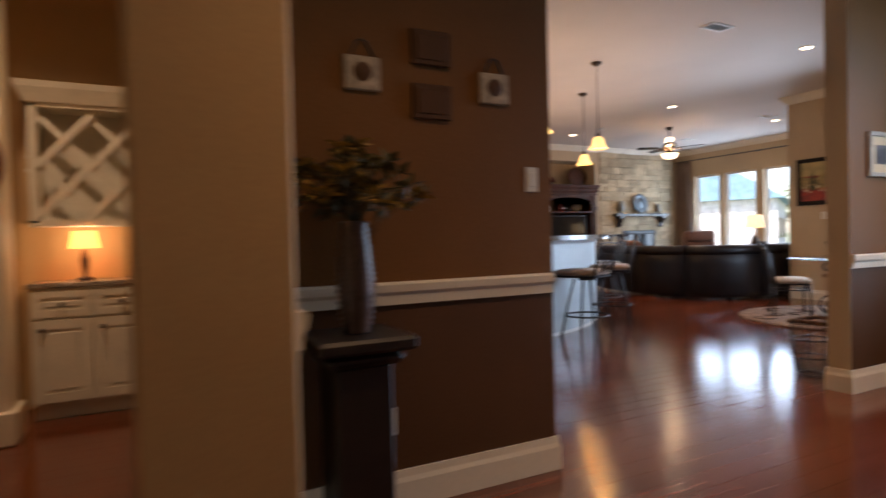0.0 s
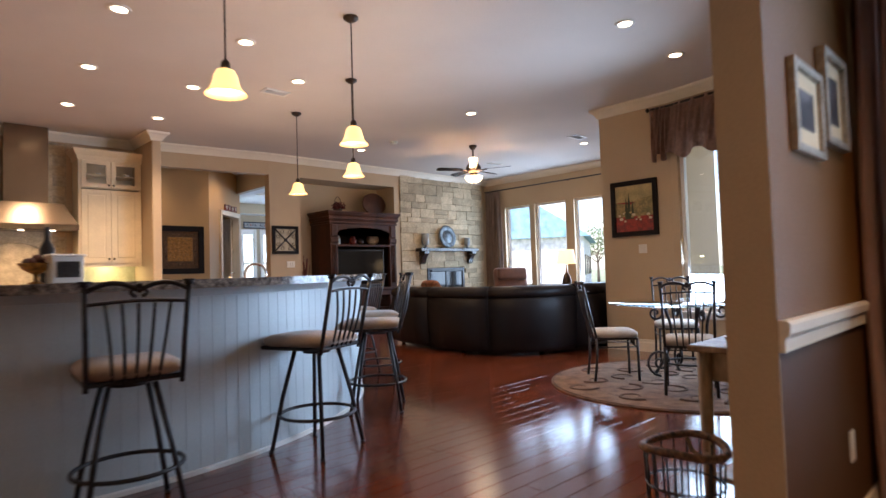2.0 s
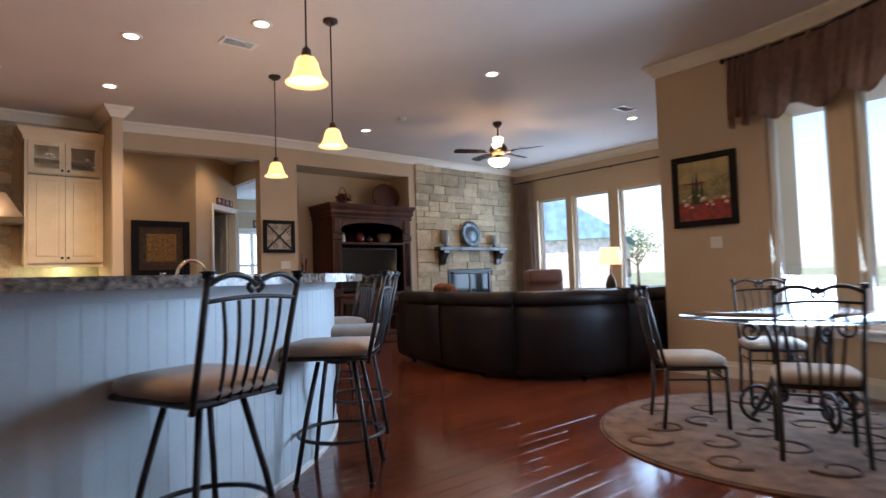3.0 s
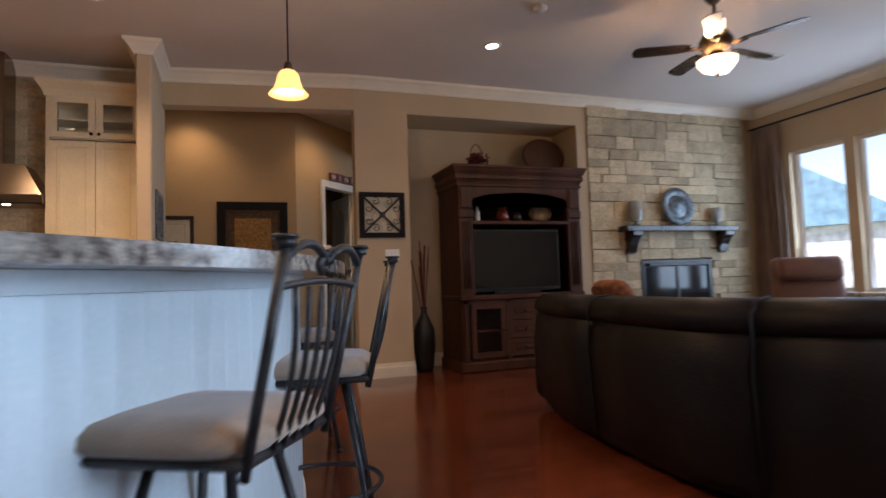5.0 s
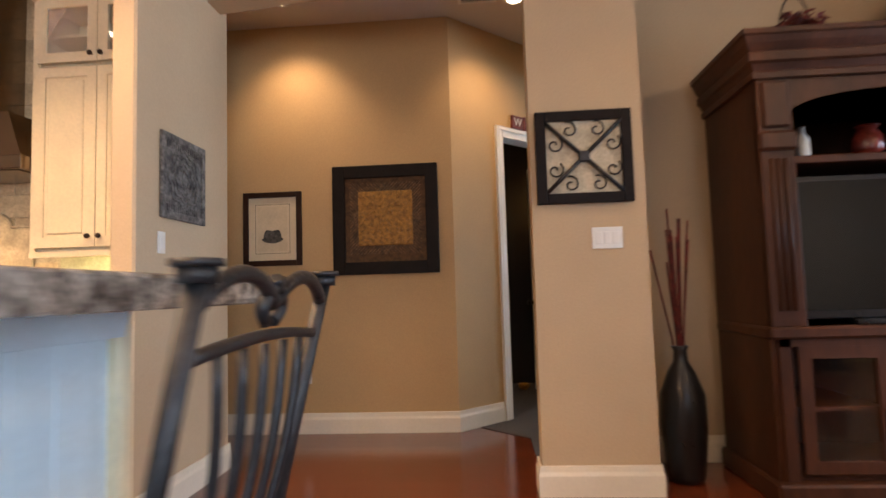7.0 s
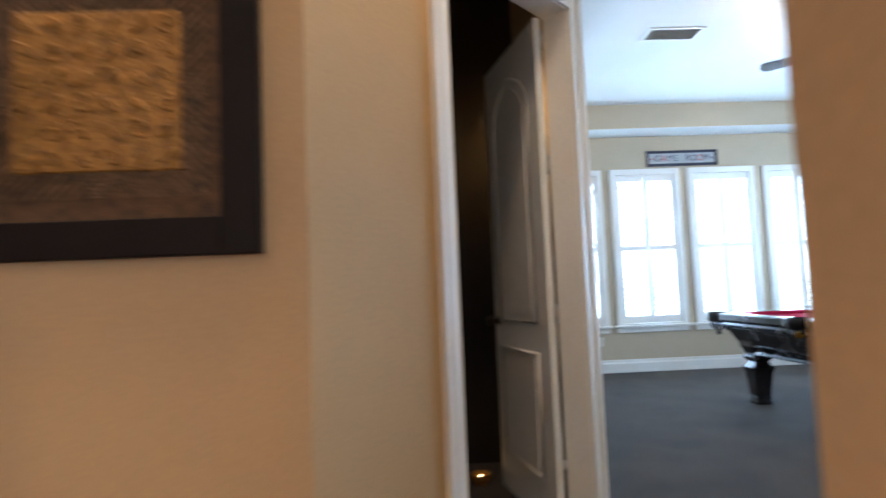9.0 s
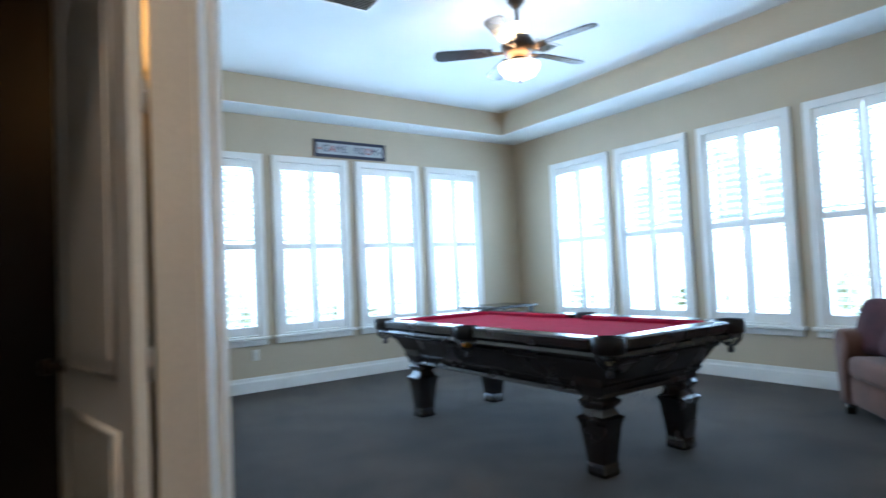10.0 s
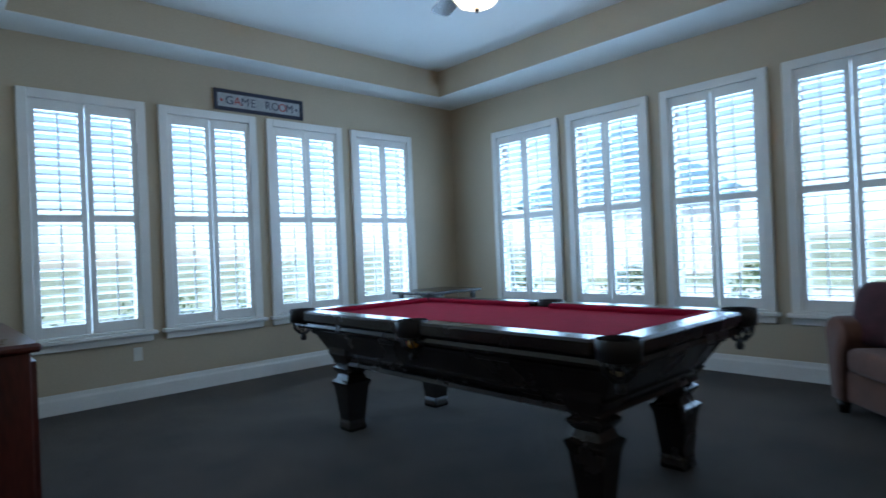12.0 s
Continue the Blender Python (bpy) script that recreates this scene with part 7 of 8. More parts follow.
# ---- game room ----
def shutter_window(m, w, h, label):
    """A white plantation shutter window filling w by h; x along the wall, y outward, origin at the lower left."""
    win = thing("window_shuttered", label, "window", m, kind="structure")
    c = 0.075
    fr = bmesh.new()
    for a in ((-c, -0.02, 0.0, h + c), (w, -0.02, w + c, h + c), (0, h, w, h + c), (0, -0.02, w, 0.0)):
        box(fr, a[0], -0.032, a[1], a[2], 0.02, a[3], bevel=0.004)
    part("casing", fr, M_WHITE, win)
    part("window_sill", B(-c - 0.03, -0.07, -0.055, w + c + 0.03, 0.02, -0.021, bevel=0.006), M_WHITE, win)
    part("apron", B(-c, -0.03, -0.115, w + c, -0.001, -0.056, bevel=0.004), M_WHITE, win)
    ow = bmesh.new()
    for a in ((0, 0, 0.035, h), (w - 0.035, 0, w, h), (0.035, 0, w - 0.035, 0.035), (0.035, h - 0.035, w - 0.035, h), (0.035, h * 0.5 - 0.02, w - 0.035, h * 0.5 + 0.02)):
        box(ow, a[0], 0.09, a[1], a[2], 0.13, a[3])
    part("sash", ow, M_WHITE, win)
    p = part("pane", B(0.03, 0.108, 0.03, w - 0.03, 0.113, h - 0.03), M_GLASS, win)
    p.visible_shadow = False
    lw = w / 2 - 0.003
    st, lz = 0.045, h * 0.50
    louvre = mesh("louvre", prism(bmesh.new(), [(-0.036, 0), (-0.02, 0.006), (0.02, 0.006), (0.036, 0), (0.02, -0.006), (-0.02, -0.006)], st, lw - st, m=Matrix(((0, 0, 1, 0), (1, 0, 0, 0), (0, 1, 0, 0), (0, 0, 0, 1)))), M_WHITE)
    for i in range(2):
        x0 = i * (lw + 0.006)
        leaf = part("shutter", bmesh.new(), M_WHITE, win)
        bm = bmesh.new()
        for a in ((0, 0.002, st, h - 0.002), (lw - st, 0.002, lw, h - 0.002), (st, 0.002, lw - st, 0.09), (st, h - 0.09, lw - st, h - 0.002), (st, lz - 0.03, lw - st, lz + 0.03)):
            box(bm, x0 + a[0], -0.012, a[1], x0 + a[2], 0.016, a[3], bevel=0.003)
        bm.to_mesh(leaf.data)
        bm.free()
        for lo, hi, tilt in ((0.09, lz - 0.03, -13), (lz + 0.03, h - 0.09, -20)):
            k = round((hi - lo) / 0.072)
            for j in range(k):
                ob = new("louvre", louvre)
                ob.parent = leaf
                ob.matrix_local = pose(x0, 0.004, lo + (hi - lo) * (j + 0.5) / k, tilt, 0, 0)
            part("tilt_rod", B(x0 + lw / 2 - 0.006, -0.040, lo + 0.02, x0 + lw / 2 + 0.006, -0.030, hi - 0.02), M_WHITE, leaf)
    for z in (0.25, h * 0.5 + 0.2, h - 0.3):
        for x in (-0.004, w + 0.004):
            part("hinge", B(x - 0.01, -0.036, z, x + 0.01, -0.030, z + 0.07), M_WHITE, win)
    return win


for xa, xb in ((6.46, 7.24), (7.50, 8.27), (8.53, 9.28), (9.55, 10.29)):
    shutter_window(wall_frame((xa, 15.43, 0.62), (1, 0, 0), (0, 1, 0)), xb - xa, 1.92, "white plantation-shuttered game room window, louvres open")
for ya, yb in ((13.79, 14.625), (12.725, 13.53), (11.655, 12.445), (10.60, 11.39)):
    shutter_window(wall_frame((11.09, yb, 0.58), (0, -1, 0), (1, 0, 0)), yb - ya, 1.96, "white plantation-shuttered game room window, louvres open")
shutter_window(wall_frame((3.42, -1.40, 0.55), (0, -1, 0), (1, 0, 0)), 1.10, 2.15, "white plantation-shuttered dining room window")

# Pool table
PX0, PX1, PY0, PY1 = 7.69, 8.96, 11.02, 13.55
pt = thing("pool_table", "dark carved pool table with crimson felt", "pool table", pose((PX0 + PX1) / 2, (PY0 + PY1) / 2, 0.004))
hw, hl = (PX1 - PX0) / 2, (PY1 - PY0) / 2
part("bed", B(-hw + 0.12, -hl + 0.12, 0.765, hw - 0.12, hl - 0.12, 0.785), M_FELT, pt, "crimson felt bed")
for nm, a in (("side", (-hw, -hl + 0.14, -hw + 0.13, -0.06)), ("side", (-hw, 0.06, -hw + 0.13, hl - 0.14)), ("side", (hw - 0.13, -hl + 0.14, hw, -0.06)), ("side", (hw - 0.13, 0.06, hw, hl - 0.14)),
              ("end", (-hw + 0.14, -hl, hw - 0.14, -hl + 0.13)), ("end", (-hw + 0.14, hl - 0.13, hw - 0.14, hl))):
    rl = part(nm + "_rail", B(a[0], a[1], 0.745, a[2], a[3], 0.815, bevel=0.012), M_ESPRESSO, pt)
    cx, cy = (a[0] + a[2]) / 2, (a[1] + a[3]) / 2
    if nm == "side":
        s = 1 if cx < 0 else -1
        e = a[2] if cx < 0 else a[0]
        part("cushion", B(min(e, e + s * 0.05), a[1] + 0.03, 0.775, max(e, e + s * 0.05), a[3] - 0.03, 0.814, bevel=0.012), M_FELT, rl)
    else:
        s = 1 if cy < 0 else -1
        e = a[3] if cy < 0 else a[1]
        part("cushion", B(a[0] + 0.03, min(e, e + s * 0.05), 0.775, a[2] - 0.03, max(e, e + s * 0.05), 0.814, bevel=0.012), M_FELT, rl)


def loft(bm, levels):
    """A box-like body through levels of (half x, half y, z)."""
    rings = [[bm.verts.new((sx * a, sy * b, z)) for sx, sy in ((-1, -1), (1, -1), (1, 1), (-1, 1))] for a, b, z in levels]
    for p, q in zip(rings, rings[1:]):
        for i in range(4):
            bm.faces.new((p[i], p[(i + 1) % 4], q[(i + 1) % 4], q[i]))
    bm.faces.new(rings[0][::-1])
    bm.faces.new(rings[-1])
    bmesh.ops.recalc_face_normals(bm, faces=bm.faces)
    return bm


part("skirt", loft(bmesh.new(), [(hw - 0.20, hl - 0.24, 0.46), (hw - 0.17, hl - 0.20, 0.52), (hw - 0.09, hl - 0.10, 0.68), (hw - 0.05, hl - 0.05, 0.745)]), M_ESPRESSO, pt)
part("skirt_moulding", loft(bmesh.new(), [(hw - 0.022, hl - 0.022, 0.70), (hw - 0.015, hl - 0.015, 0.715), (hw - 0.02, hl - 0.02, 0.735), (hw - 0.03, hl - 0.03, 0.744)]), M_ESPRESSO, pt)
part("lower_moulding", loft(bmesh.new(), [(hw - 0.19, hl - 0.23, 0.445), (hw - 0.175, hl - 0.215, 0.455), (hw - 0.18, hl - 0.22, 0.475)]), M_ESPRESSO, pt)
for za, zb, o in ((0.505, 0.525, 0.006), (0.655, 0.675, 0.006)):
    def skirt_half(z):
        return 0.17 - 0.08 * (z - 0.52) / 0.16, 0.20 - 0.10 * (z - 0.52) / 0.16
    (ax, ay), (bx_, by_) = skirt_half(za), skirt_half(zb)
    part("skirt_band", loft(bmesh.new(), [(hw - ax, hl - ay, za - 0.006), (hw - ax + 0.012, hl - ay + 0.012, za), (hw - bx_ + 0.012, hl - by_ + 0.012, zb), (hw - bx_, hl - by_, zb + 0.006)]), M_ESPRESSO, pt)
for s in (-1, 1):
    part("corner_apron", B(-0.12, s * (hl - 0.30) - 0.02, 0.47, 0.12, s * (hl - 0.30) + 0.02, 0.50, bevel=0.006), M_ESPRESSO, pt)
LX, LY = 0.38, 0.955
for sx in (-1, 1):
    for sy in (-1, 1):
        lg = bmesh.new()
        loft(lg, [(0.072, 0.072, 0.0), (0.078, 0.078, 0.02), (0.07, 0.07, 0.05), (0.078, 0.078, 0.055), (0.07, 0.07, 0.075), (0.095, 0.095, 0.285), (0.108, 0.108, 0.315), (0.112, 0.112, 0.33), (0.085, 0.085, 0.345), (0.07, 0.07, 0.38), (0.098, 0.098, 0.41), (0.10, 0.10, 0.425), (0.078, 0.078, 0.44), (0.09, 0.09, 0.46), (0.12, 0.12, 0.52), (0.12, 0.12, 0.60)])
        bmesh.ops.bevel(lg, geom=[e for e in lg.edges if abs(e.verts[0].co.z - e.verts[1].co.z) > 0.01], offset=0.010, segments=2, affect="EDGES", profile=0.5)
        for v in lg.verts:
            v.co = Vector((v.co.x * 0.9 + sx * LX, v.co.y * 0.9 + sy * LY, v.co.z))
        part("leg", lg, M_ESPRESSO, pt)
M_PLEATHER = material("black_pocket_leather", (0.014, 0.011, 0.012), 0.5, vary=0.2, scale=30)
for px, py in ((-hw + 0.05, -hl + 0.05), (hw - 0.05, -hl + 0.05), (-hw + 0.05, hl - 0.05), (hw - 0.05, hl - 0.05), (-hw + 0.03, 0), (hw - 0.03, 0)):
    pk = part("pocket", lathe(bmesh.new(), [(0.085, 0.822), (0.09, 0.81), (0.085, 0.74), (0.06, 0.73), (0.055, 0.79), (0.06, 0.822)], (px, py, 0), n=20, close=False), M_PLEATHER, pt)
    net = bmesh.new()
    for i in range(10):
        a = 2 * math.pi * i / 10
        tube(net, [(px + 0.07 * math.cos(a), py + 0.07 * math.sin(a), 0.74), (px + 0.06 * math.cos(a + 0.3), py + 0.06 * math.sin(a + 0.3), 0.69), (px + 0.025 * math.cos(a + 0.6), py + 0.025 * math.sin(a + 0.6), 0.655)], 0.006, n=5)
    part("net", net, M_PLEATHER, pk)
    part("tassel", lathe(bmesh.new(), [(0.012, 0.66), (0.022, 0.63), (0.016, 0.61)], (px, py, 0), n=10), M_PLEATHER, pk)
for bx, by, c in ((-hw + 0.03, 0, (0.55, 0.28, 0.03)), (-hw + 0.07, -hl + 0.07, (0.5, 0.45, 0.3)), (-hw + 0.045, 0.035, (0.35, 0.06, 0.03))):
    b = thing("billiard_ball", "glossy billiard ball resting in a pocket net", "ball", pose((PX0 + PX1) / 2 + bx, (PY0 + PY1) / 2 + by, 0.70))
    part("sphere", lathe(bmesh.new(), [(0.0285 * math.cos(t), 0.0285 * math.sin(t)) for t in [math.pi * (i / 10 - 0.5) for i in range(1, 10)]], n=16), material("ball_resin", c, 0.1, vary=0.02), b)
# Game room sofa
M_CORD = material("rust_corduroy", (0.150, 0.066, 0.042), 0.95, vary=0.15, scale=6, bump=0.5, bump_scale=150, sheen=0.15)
M_CORD2 = material("brown_chenille", (0.145, 0.082, 0.055), 0.95, vary=0.2, scale=6, bump=0.6, bump_scale=120, sheen=0.15)
fa = Vector((9.37, 10.17)); fb2 = Vector((10.22, 10.95))
u = (fb2 - fa).normalized(); n2 = Vector((u.y, -u.x))
LV = Matrix(((u.x, -n2.x, 0, fa.x), (u.y, -n2.y, 0, fa.y), (0, 0, 1, 0.004), (0, 0, 0, 1)))
# local: x along the front from the near foot, y toward the front (out of the seat)
lv = thing("loveseat", "rust corduroy loveseat with rolled arms", "loveseat", LV)
WL = 1.22
part("base", B(0.02, -0.86, 0.09, WL - 0.02, -0.02, 0.30, bevel=0.03, seg=2), M_CORD, lv, smooth=True)
part("seat_cushion", B(0.16, -0.72, 0.30, WL - 0.16, 0.02, 0.46, bevel=0.05, seg=4), M_CORD, lv, smooth=True)
part("backrest", box(bmesh.new(), 0.05, -0.14, 0, WL - 0.05, 0.14, 0.62, 0.10, pose(0, -0.80, 0.27, 10, 0, 0), 4), M_CORD, lv, smooth=True)
part("back_cushion", box(bmesh.new(), 0.17, -0.12, 0, WL - 0.17, 0.12, 0.46, 0.09, pose(0, -0.62, 0.45, 14, 0, 0), 4), M_CORD2, lv, "brown chenille back cushion", smooth=True)
for x0 in (-0.07, WL - 0.13):
    arm_ = bmesh.new()
    out = [(x0 + 0.02, 0.09), (x0 + 0.18, 0.09), (x0 + 0.17, 0.40)] + [(x0 + 0.10 + 0.125 * math.cos(a), 0.52 + 0.125 * math.sin(a)) for a in [radians(-40 + 26 * i) for i in range(11)]] + [(x0 + 0.03, 0.40)]
    prism(arm_, out, 0.0, 0.86, m=Matrix(((1, 0, 0, 0), (0, 0, -1, 0.0), (0, 1, 0, 0), (0, 0, 0, 1))), bevel=0.02)
    part("arm", arm_, M_CORD, lv, smooth=True)
for x in (0.0, WL):
    for y in (-0.06, -0.8):
        part("foot", lathe(bmesh.new(), [(0.03, 0), (0.045, 0.09)], (x, y, 0), n=10), M_ESPRESSO, lv)
M_PLUM = material("plum_striped_fabric", (0.075, 0.022, 0.028), 0.85, vary=0.2, scale=10, bump=0.4, bump_scale=160)
M_STRIPE = material("mauve_stripe", (0.20, 0.11, 0.105), 0.85, vary=0.15, scale=10)
for i, (x, y, tz, tl_) in enumerate(((1.0, -0.26, 28, 20), (0.70, -0.24, -4, 26))):
    pl = thing("striped_pillow", "plum and mauve striped throw pillow on the loveseat", "pillow", LV @ pose(x, y, 0.66, 90 - tl_, 0, 180 + tz), "loveseat pillows")
    part("cushion", pad(pad(bmesh.new(), 0.46, 0.42, 0.0, 0.07), 0.46, 0.42, 0.0, -0.07), M_PLUM, pl)
    for k in range(8):
        xx = -0.19 + 0.054 * k
        part("stripe", T([(xx, -0.19 + 0.38 * j / 8, 0.062 - 0.05 * (abs(j - 4) / 4) ** 3 - 0.045 * (abs(xx) / 0.2) ** 4) for j in range(9)], 0.008, n=5), M_STRIPE, pl)
# Sign over the windows
M_NAVY = material("navy_frame", (0.018, 0.024, 0.05), 0.4, vary=0.1)
M_CREAMCARD = material("pale_blue_card", (0.44, 0.46, 0.47), 0.7, vary=0.1, scale=12)
sgn, inner = framed((7.935, 15.43, 2.645), *NORTH, 0.95, 0.205, 0.035, M_NAVY, "long navy framed sign reading GAME ROOM", M_CREAMCARD, depth=0.025, name="game_room_sign")
M_LRED = material("letter_red", (0.36, 0.05, 0.04), 0.6, vary=0.05)
M_LBLUE = material("letter_blue", (0.05, 0.06, 0.10), 0.6, vary=0.05)
for i, lt in enumerate("GAME ROOM"):
    if lt != " ":
        letters(lt, 0.115, M_LRED if i in (1, 7) else M_LBLUE, "letter", sgn, Matrix(((1, 0, 0, 0.155 + 0.080 * i), (0, 0, 1, 0.0135), (0, 1, 0, 0.100), (0, 0, 0, 1))))
part("spade", lathe(bmesh.new(), [(0.018, 0), (0.001, 0.003)], n=4, m=Matrix(((1, 0, 0, 0.075), (0, 0, 1, 0.0125), (0, -1, 0, 0.1), (0, 0, 0, 1))), close=False), M_LRED, sgn)
part("spade", lathe(bmesh.new(), [(0.018, 0), (0.001, 0.003)], n=4, m=Matrix(((1, 0, 0, 0.875), (0, 0, 1, 0.0125), (0, -1, 0, 0.1), (0, 0, 0, 1))), close=False), M_LBLUE, sgn)
# Red cabinet against the west wall
rc = thing("sideboard", "red mahogany sideboard with a rounded top", "sideboard", pose(5.73, 12.6, 0.004))
part("body", B(0.0, 0.0, 0.08, 0.36, 1.2, 0.86, bevel=0.006), M_MAHOG, rc)
part("top", B(-0.005, -0.03, 0.86, 0.395, 1.23, 0.895, bevel=0.012), M_MAHOG, rc)
part("plinth", B(0.0, 0.01, 0.0, 0.34, 1.19, 0.08), M_ESPRESSO, rc)
for i in range(2):
    panel_door(rc, wall_frame((0.36, 0.03 + 0.58 * i, 0.12), (0, 1, 0), (1, 0, 0)), 0.56, 0.70, M_MAHOG, handle=(0.50 if i == 0 else 0.06, 0.40))
# Low side table beyond the pool table
bt = thing("pub_table", "small dark table in the corner by the windows", "side table", pose(9.75, 14.35, 0.004))
part("top", B(-0.36, -0.30, 0.76, 0.36, 0.30, 0.79, bevel=0.008), M_ESPRESSO, bt)
for sx in (-0.28, 0.28):
    for sy in (-0.24, 0.24):
        part("leg", B(sx - 0.02, sy - 0.02, 0, sx + 0.02, sy + 0.02, 0.76), M_ESPRESSO, bt)


# ---- garden outside ----
M_BARK = material("grey_bark", (0.16, 0.12, 0.09), 0.9, vary=0.25, scale=8, bump=0.6, bump_scale=30)
M_FOLIAGE = material("sunlit_leaves", (0.12, 0.17, 0.07), 0.7, vary=0.3, scale=3, second=(0.08, 0.12, 0.05))


def tree(x, y, height, spread, seed, leaves=700):
    """A tapered trunk with limbs and a loose crown of leaf clumps."""
    rnd = random.Random(seed)
    ob = thing("tree", "leafy green garden tree beyond the patio", "tree", pose(x, y, -0.35), "garden trees")
    top = height * 0.55
    part("trunk", T([(0, 0, 0), (0.05, 0.03, height * 0.25), (-0.03, 0.06, top)], 0.16, n=8, taper=0.07), M_BARK, ob)
    tips = []
    for i in range(9):
        a, z0 = i * 2.4, top * (0.6 + 0.04 * i)
        r = spread * rnd.uniform(0.45, 0.8)
        tip = (r * math.cos(a), r * math.sin(a), z0 + height * rnd.uniform(0.15, 0.40))
        part("limb", T([(0, 0, z0), (tip[0] * 0.5, tip[1] * 0.5, (z0 + tip[2]) / 2 + 0.15), tip], 0.06, n=6, taper=0.02), M_BARK, ob)
        tips.append(tip)
    tips.append((0, 0, height * 0.95))
    vs, fs = [], []
    for i in range(leaves):
        c = rnd.choice(tips)
        p = Vector((rnd.gauss(c[0], spread * 0.22), rnd.gauss(c[1], spread * 0.22), rnd.gauss(c[2], height * 0.08)))
        m = Matrix.Translation(p) @ pose(0, 0, 0, rnd.uniform(-70, 70), rnd.uniform(-70, 70), rnd.uniform(0, 360))
        k, q = len(vs), rnd.uniform(0.07, 0.15)
        vs += [m @ Vector(v) for v in ((0, 0, 0), (q, q * 0.6, 0.02), (q * 2.2, 0, 0), (q, -q * 0.6, 0.02))]
        fs.append((k, k + 1, k + 2, k + 3))
    me = bpy.data.meshes.new("crown")
    me.from_pydata(vs, [], fs)
    me.materials.append(M_FOLIAGE)
    cr = new("crown", me)
    cr.parent = ob
    return ob


for tx, ty, th, tw, seed in ((50.0, 29.0, 5.4, 2.4, 1), (56.0, 34.0, 6.0, 2.6, 2)):
    tree(tx, ty, th, tw, seed)
for hx, hy, seed in ((14.6, 17.6, 11), (15.2, 15.2, 12), (14.8, 12.9, 13), (8.6, 19.6, 14), (10.6, 20.2, 15), (6.6, 20.0, 16)):
    rnd = random.Random(seed)
    bush = thing("shrub", "low rounded garden shrub beside the patio", "shrub", pose(hx, hy, -0.30), "patio shrubs")
    part("stem", T([(0, 0, 0), (0.02, 0.01, 0.5)], 0.03, n=6, taper=0.01), M_BARK, bush)
    vs, fs = [], []
    for i in range(420):
        a, e, r = rnd.uniform(0, 6.283), rnd.uniform(-0.3, 1.5), rnd.uniform(0.35, 0.62)
        m = pose(r * math.cos(a) * math.cos(e), r * math.sin(a) * math.cos(e), 0.5 + r * math.sin(e), rnd.uniform(-70, 70), rnd.uniform(-70, 70), rnd.uniform(0, 360))
        k, q = len(vs), rnd.uniform(0.03, 0.07)
        vs += [m @ Vector(v) for v in ((0, 0, 0), (q, q * 0.6, 0.01), (q * 2.2, 0, 0), (q, -q * 0.6, 0.01))]
        fs.append((k, k + 1, k + 2, k + 3))
    me = bpy.data.meshes.new("foliage")
    me.from_pydata(vs, [], fs)
    me.materials.append(M_FOLIAGE)
    fo = new("foliage", me)
    fo.parent = bush
grill = thing("covered_grill", "grey domed barbecue grill outside the nook windows", "grill", pose(9.2, 2.2, -0.35, 0, 0, 90))
M_GRILL = material("weathered_grill_enamel", (0.22, 0.24, 0.26), 0.45, vary=0.2, scale=6)
part("cart", B(-0.30, -0.26, 0.12, 0.30, 0.26, 0.85, bevel=0.02), M_GRILL, grill)
part("lid", prism(bmesh.new(), [(-0.28, 0)] + [(0.28 * math.cos(math.pi - math.pi * i / 12), 0.36 * math.sin(math.pi * i / 12)) for i in range(1, 12)] + [(0.28, 0)], -0.34, 0.34, m=Matrix(((0, 0, 1, 0), (1, 0, 0, 0), (0, 1, 0, 0.90), (0, 0, 0, 1)))), M_GRILL, grill, smooth=False)
part("handle", T([(-0.25, -0.30, 1.02), (0.25, -0.30, 1.02)], 0.014), M_CHROME, grill)
for sx in (-0.26, 0.26):
    for sy in (-0.22, 0.22):
        part("wheel", lathe(bmesh.new(), [(0.02, -0.02), (0.06, -0.02), (0.06, 0.02), (0.02, 0.02)], n=14, m=pose(sx, sy, 0.06, 0, 90, 0)), M_BLACK, grill)

# ---- stones of the fireplace ----
random.seed(31)
STONES = []
row_z, k = 0.0, 0
while row_z < 3.33:
    hh = random.choice((0.11, 0.14, 0.17, 0.20, 0.24))
    if row_z + hh > 3.26:
        hh = 3.345 - row_z
    x = 8.12
    while x < 10.695:
        w = min(random.uniform(0.18, 0.52), 10.70 - x)
        if 10.70 - x - w < 0.12:
            w = 10.70 - x
        split = hh > 0.19 and random.random() < 0.35
        for z0, z1 in (((row_z, row_z + hh * 0.48), (row_z + hh * 0.48, row_z + hh)) if split else ((row_z, row_z + hh),)):
            if z1 <= 0.36 or z0 >= 1.23 or x + w <= 8.85 or x >= 10.01:
                STONES.append((x, z0, x + w, z1))
            else:
                if x < 8.72:
                    STONES.append((x, z0, 8.84, z1))
                if x + w > 10.14:
                    STONES.append((10.02, z0, x + w, z1))
                if z1 > 1.30:
                    STONES.append((max(x, 8.84), 1.245, min(x + w, 10.02), z1))
        x += w
    row_z += hh
for x0, z0, x1, z1 in STONES:
    g, d = 0.0025, random.uniform(0.0, 0.012)
    bm = bmesh.new()
    bx = box(bm, x0 + g, 8.185 - d, z0 + g, x1 - g, 8.23, z1 - g)
    for v in bm.verts:
        if v.co.y < 8.2:
            v.co += Vector((random.uniform(-0.008, 0.008), random.uniform(-0.008, 0.006), random.uniform(-0.008, 0.008)))
    bmesh.ops.bevel(bm, geom=[e for e in bm.edges if any(v.co.y < 8.2 for v in e.verts)], offset=0.007, segments=2, affect="EDGES", profile=0.6)
    part("stone", bm, M_STONE, fp)

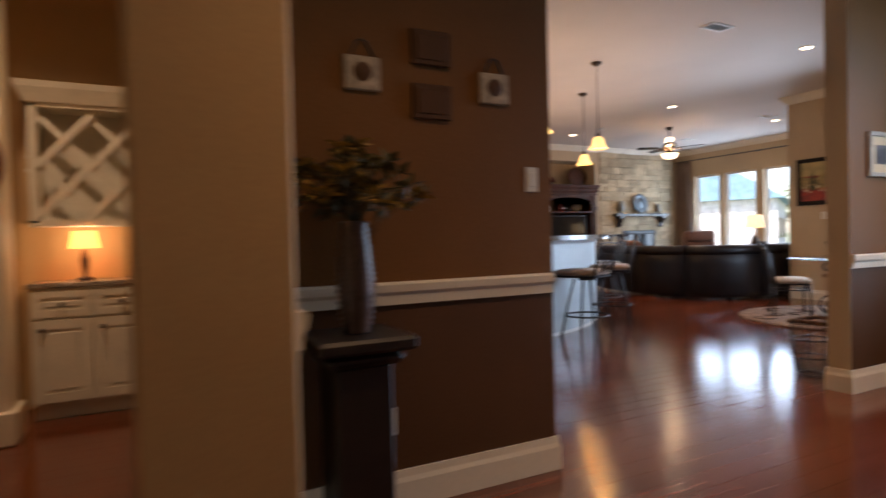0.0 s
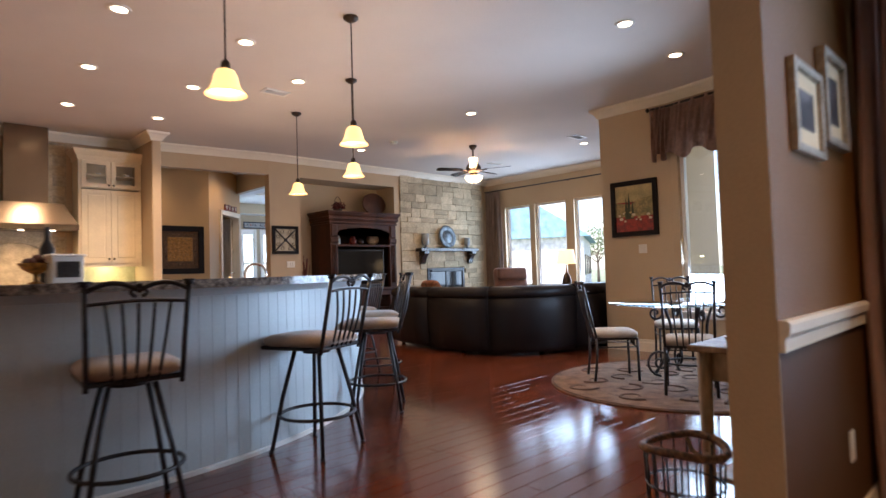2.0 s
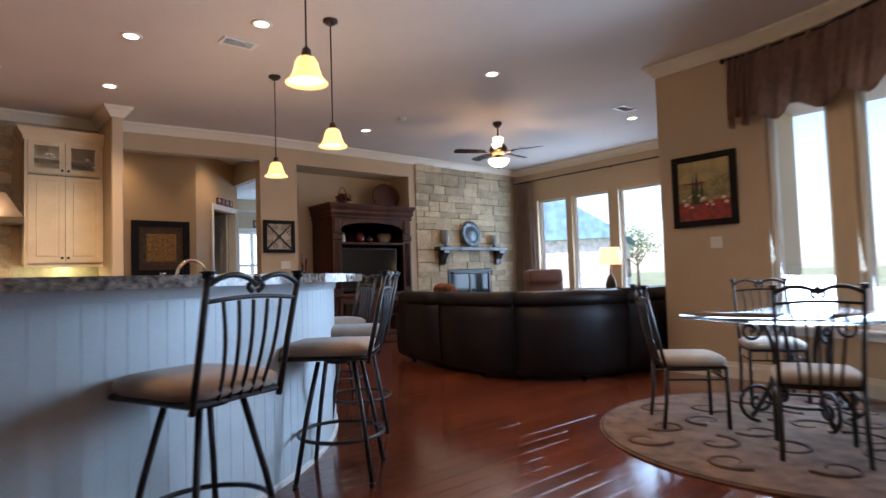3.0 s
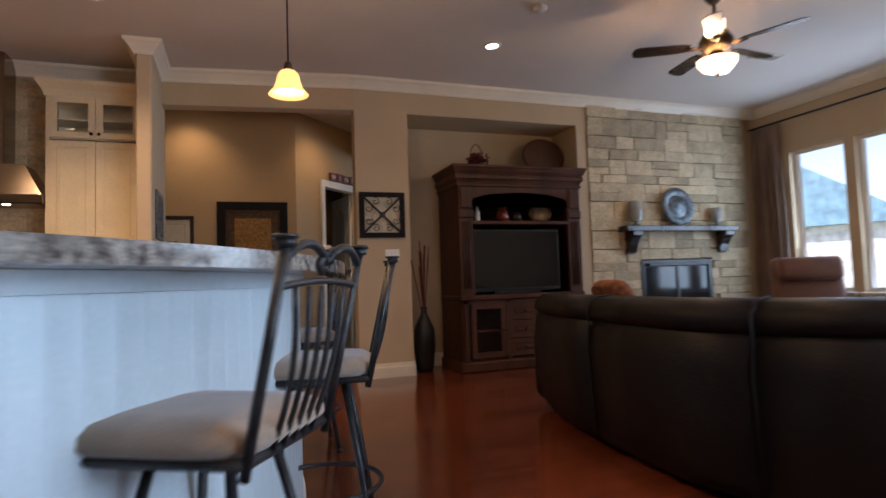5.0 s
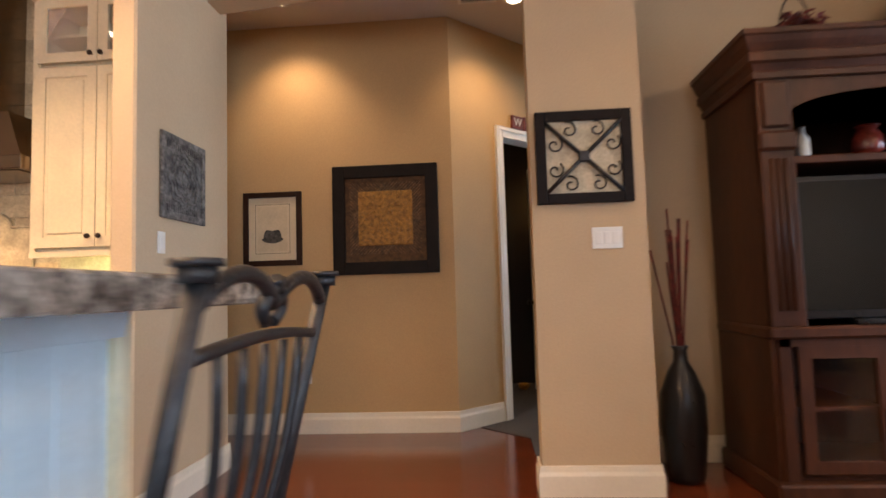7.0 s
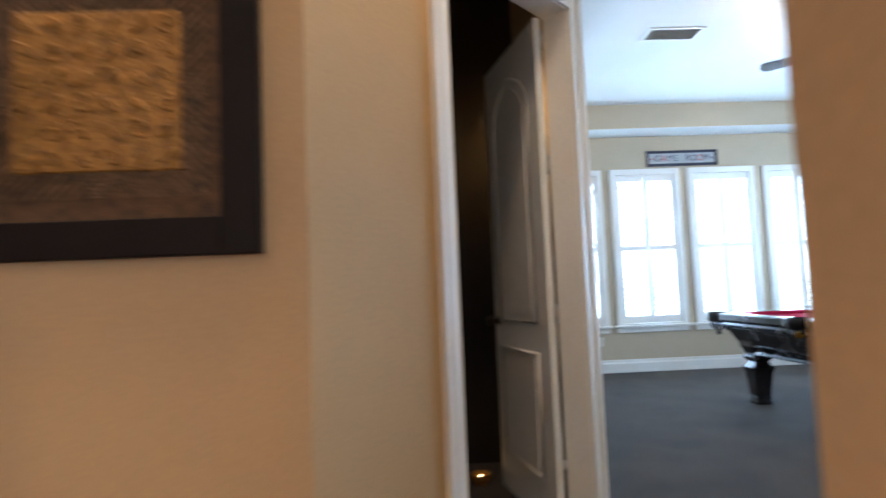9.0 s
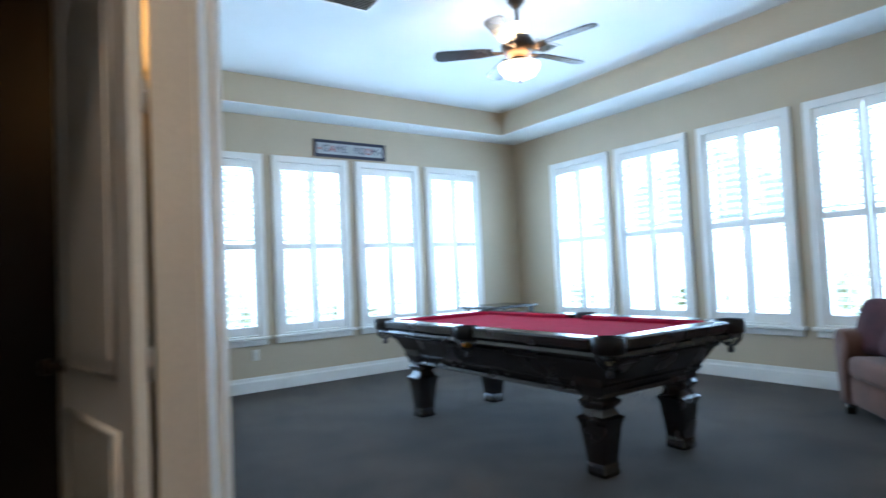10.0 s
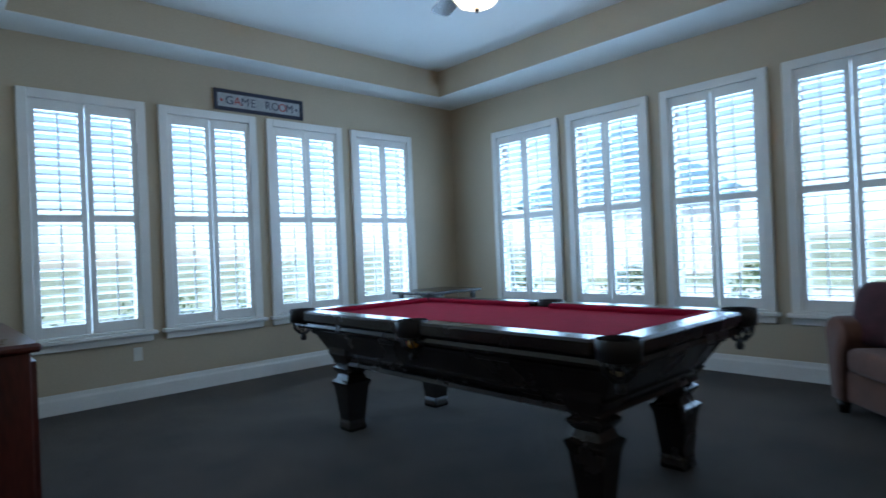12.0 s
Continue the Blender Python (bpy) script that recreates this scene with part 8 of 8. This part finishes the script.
# ---- floor planks ----
floor = thing("floor", "glossy cherry-stained hardwood plank floor", "floor", kind="structure")
random.seed(77)
PW_ = 0.127
lengths = (0.9, 1.2, 1.5, 1.8)
plank_mesh = {}
for L in lengths:
    bm = B(0.0006, 0.0006, -0.016, L - 0.0006, PW_ - 0.0006, 0.0, bevel=0.0018)
    plank_mesh[L] = mesh("plank", bm, M_PLANK)
rv, rf = [], []
count = 0
y = -6.0
while y < 9.80:
    x = -3.6 - random.uniform(0, 1.2)
    while x < 10.93:
        L = random.choice(lengths)
        a, b = max(x, -3.6), min(x + L, 10.93)
        if y < -0.72:
            b = min(b, 3.5)
        elif y < 2.79:
            b = min(b, 7.5)
        if y > 2.0:
            a = max(a, -2.0 if y < 8.7 else 1.1)
        inside = b - a > 0.02
        if y + PW_ > 8.2 and (a > 8.0):
            inside = False
        if y + PW_ > 8.9 and b > 5.3:
            inside = a < 5.2
            b = min(b, 5.5)
        if inside:
            near = -0.7 < y < 4.4 and x > -0.2 and x + L < 5.4
            if near and count < 300:
                ob = new("plank", plank_mesh[L])
                ob.parent = floor
                ob.location = (x, y, 0)
                count += 1
            else:
                i = len(rv)
                e = 0.0008
                rv += [(a + e, y + e, -0.016), (b - e, y + e, -0.016), (b - e, y + PW_ - e, -0.016), (a + e, y + PW_ - e, -0.016),
                       (a + e, y + e, -0.001), (b - e, y + e, -0.001), (b - e, y + PW_ - e, -0.001), (a + e, y + PW_ - e, -0.001)]
                rf += [(i + 4, i + 5, i + 6, i + 7), (i, i + 1, i + 5, i + 4), (i + 1, i + 2, i + 6, i + 5), (i + 2, i + 3, i + 7, i + 6), (i + 3, i, i + 4, i + 7)]
        x += L
    y += PW_
M_PLANK2 = material("cherry_wood_planks_joined", (0.150, 0.034, 0.013), 0.12, vary=0.22, scale=3.0, bump=0.05, bump_scale=30, stretch=(0.25, 6, 1), coat=0.3, rough_vary=0.04)
nt = M_PLANK2.node_tree
geo = nt.nodes.new("ShaderNodeNewGeometry")
hs = nt.nodes.new("ShaderNodeHueSaturation")
mr = nt.nodes.new("ShaderNodeMapRange")
mr.inputs[3].default_value, mr.inputs[4].default_value = 0.78, 1.22
src = nt.nodes["Principled BSDF"].inputs["Base Color"].links[0].from_socket
nt.links.new(geo.outputs["Random Per Island"], mr.inputs[0])
nt.links.new(mr.outputs[0], hs.inputs["Value"])
nt.links.new(src, hs.inputs["Color"])
nt.links.new(hs.outputs[0], nt.nodes["Principled BSDF"].inputs["Base Color"])
me = bpy.data.meshes.new("planks")
me.from_pydata(rv, [], rf)
me.materials.append(M_PLANK2)
rest_ob = new("planks", me)
rest_ob.parent = floor
tagged(rest_ob, kind="stuff")
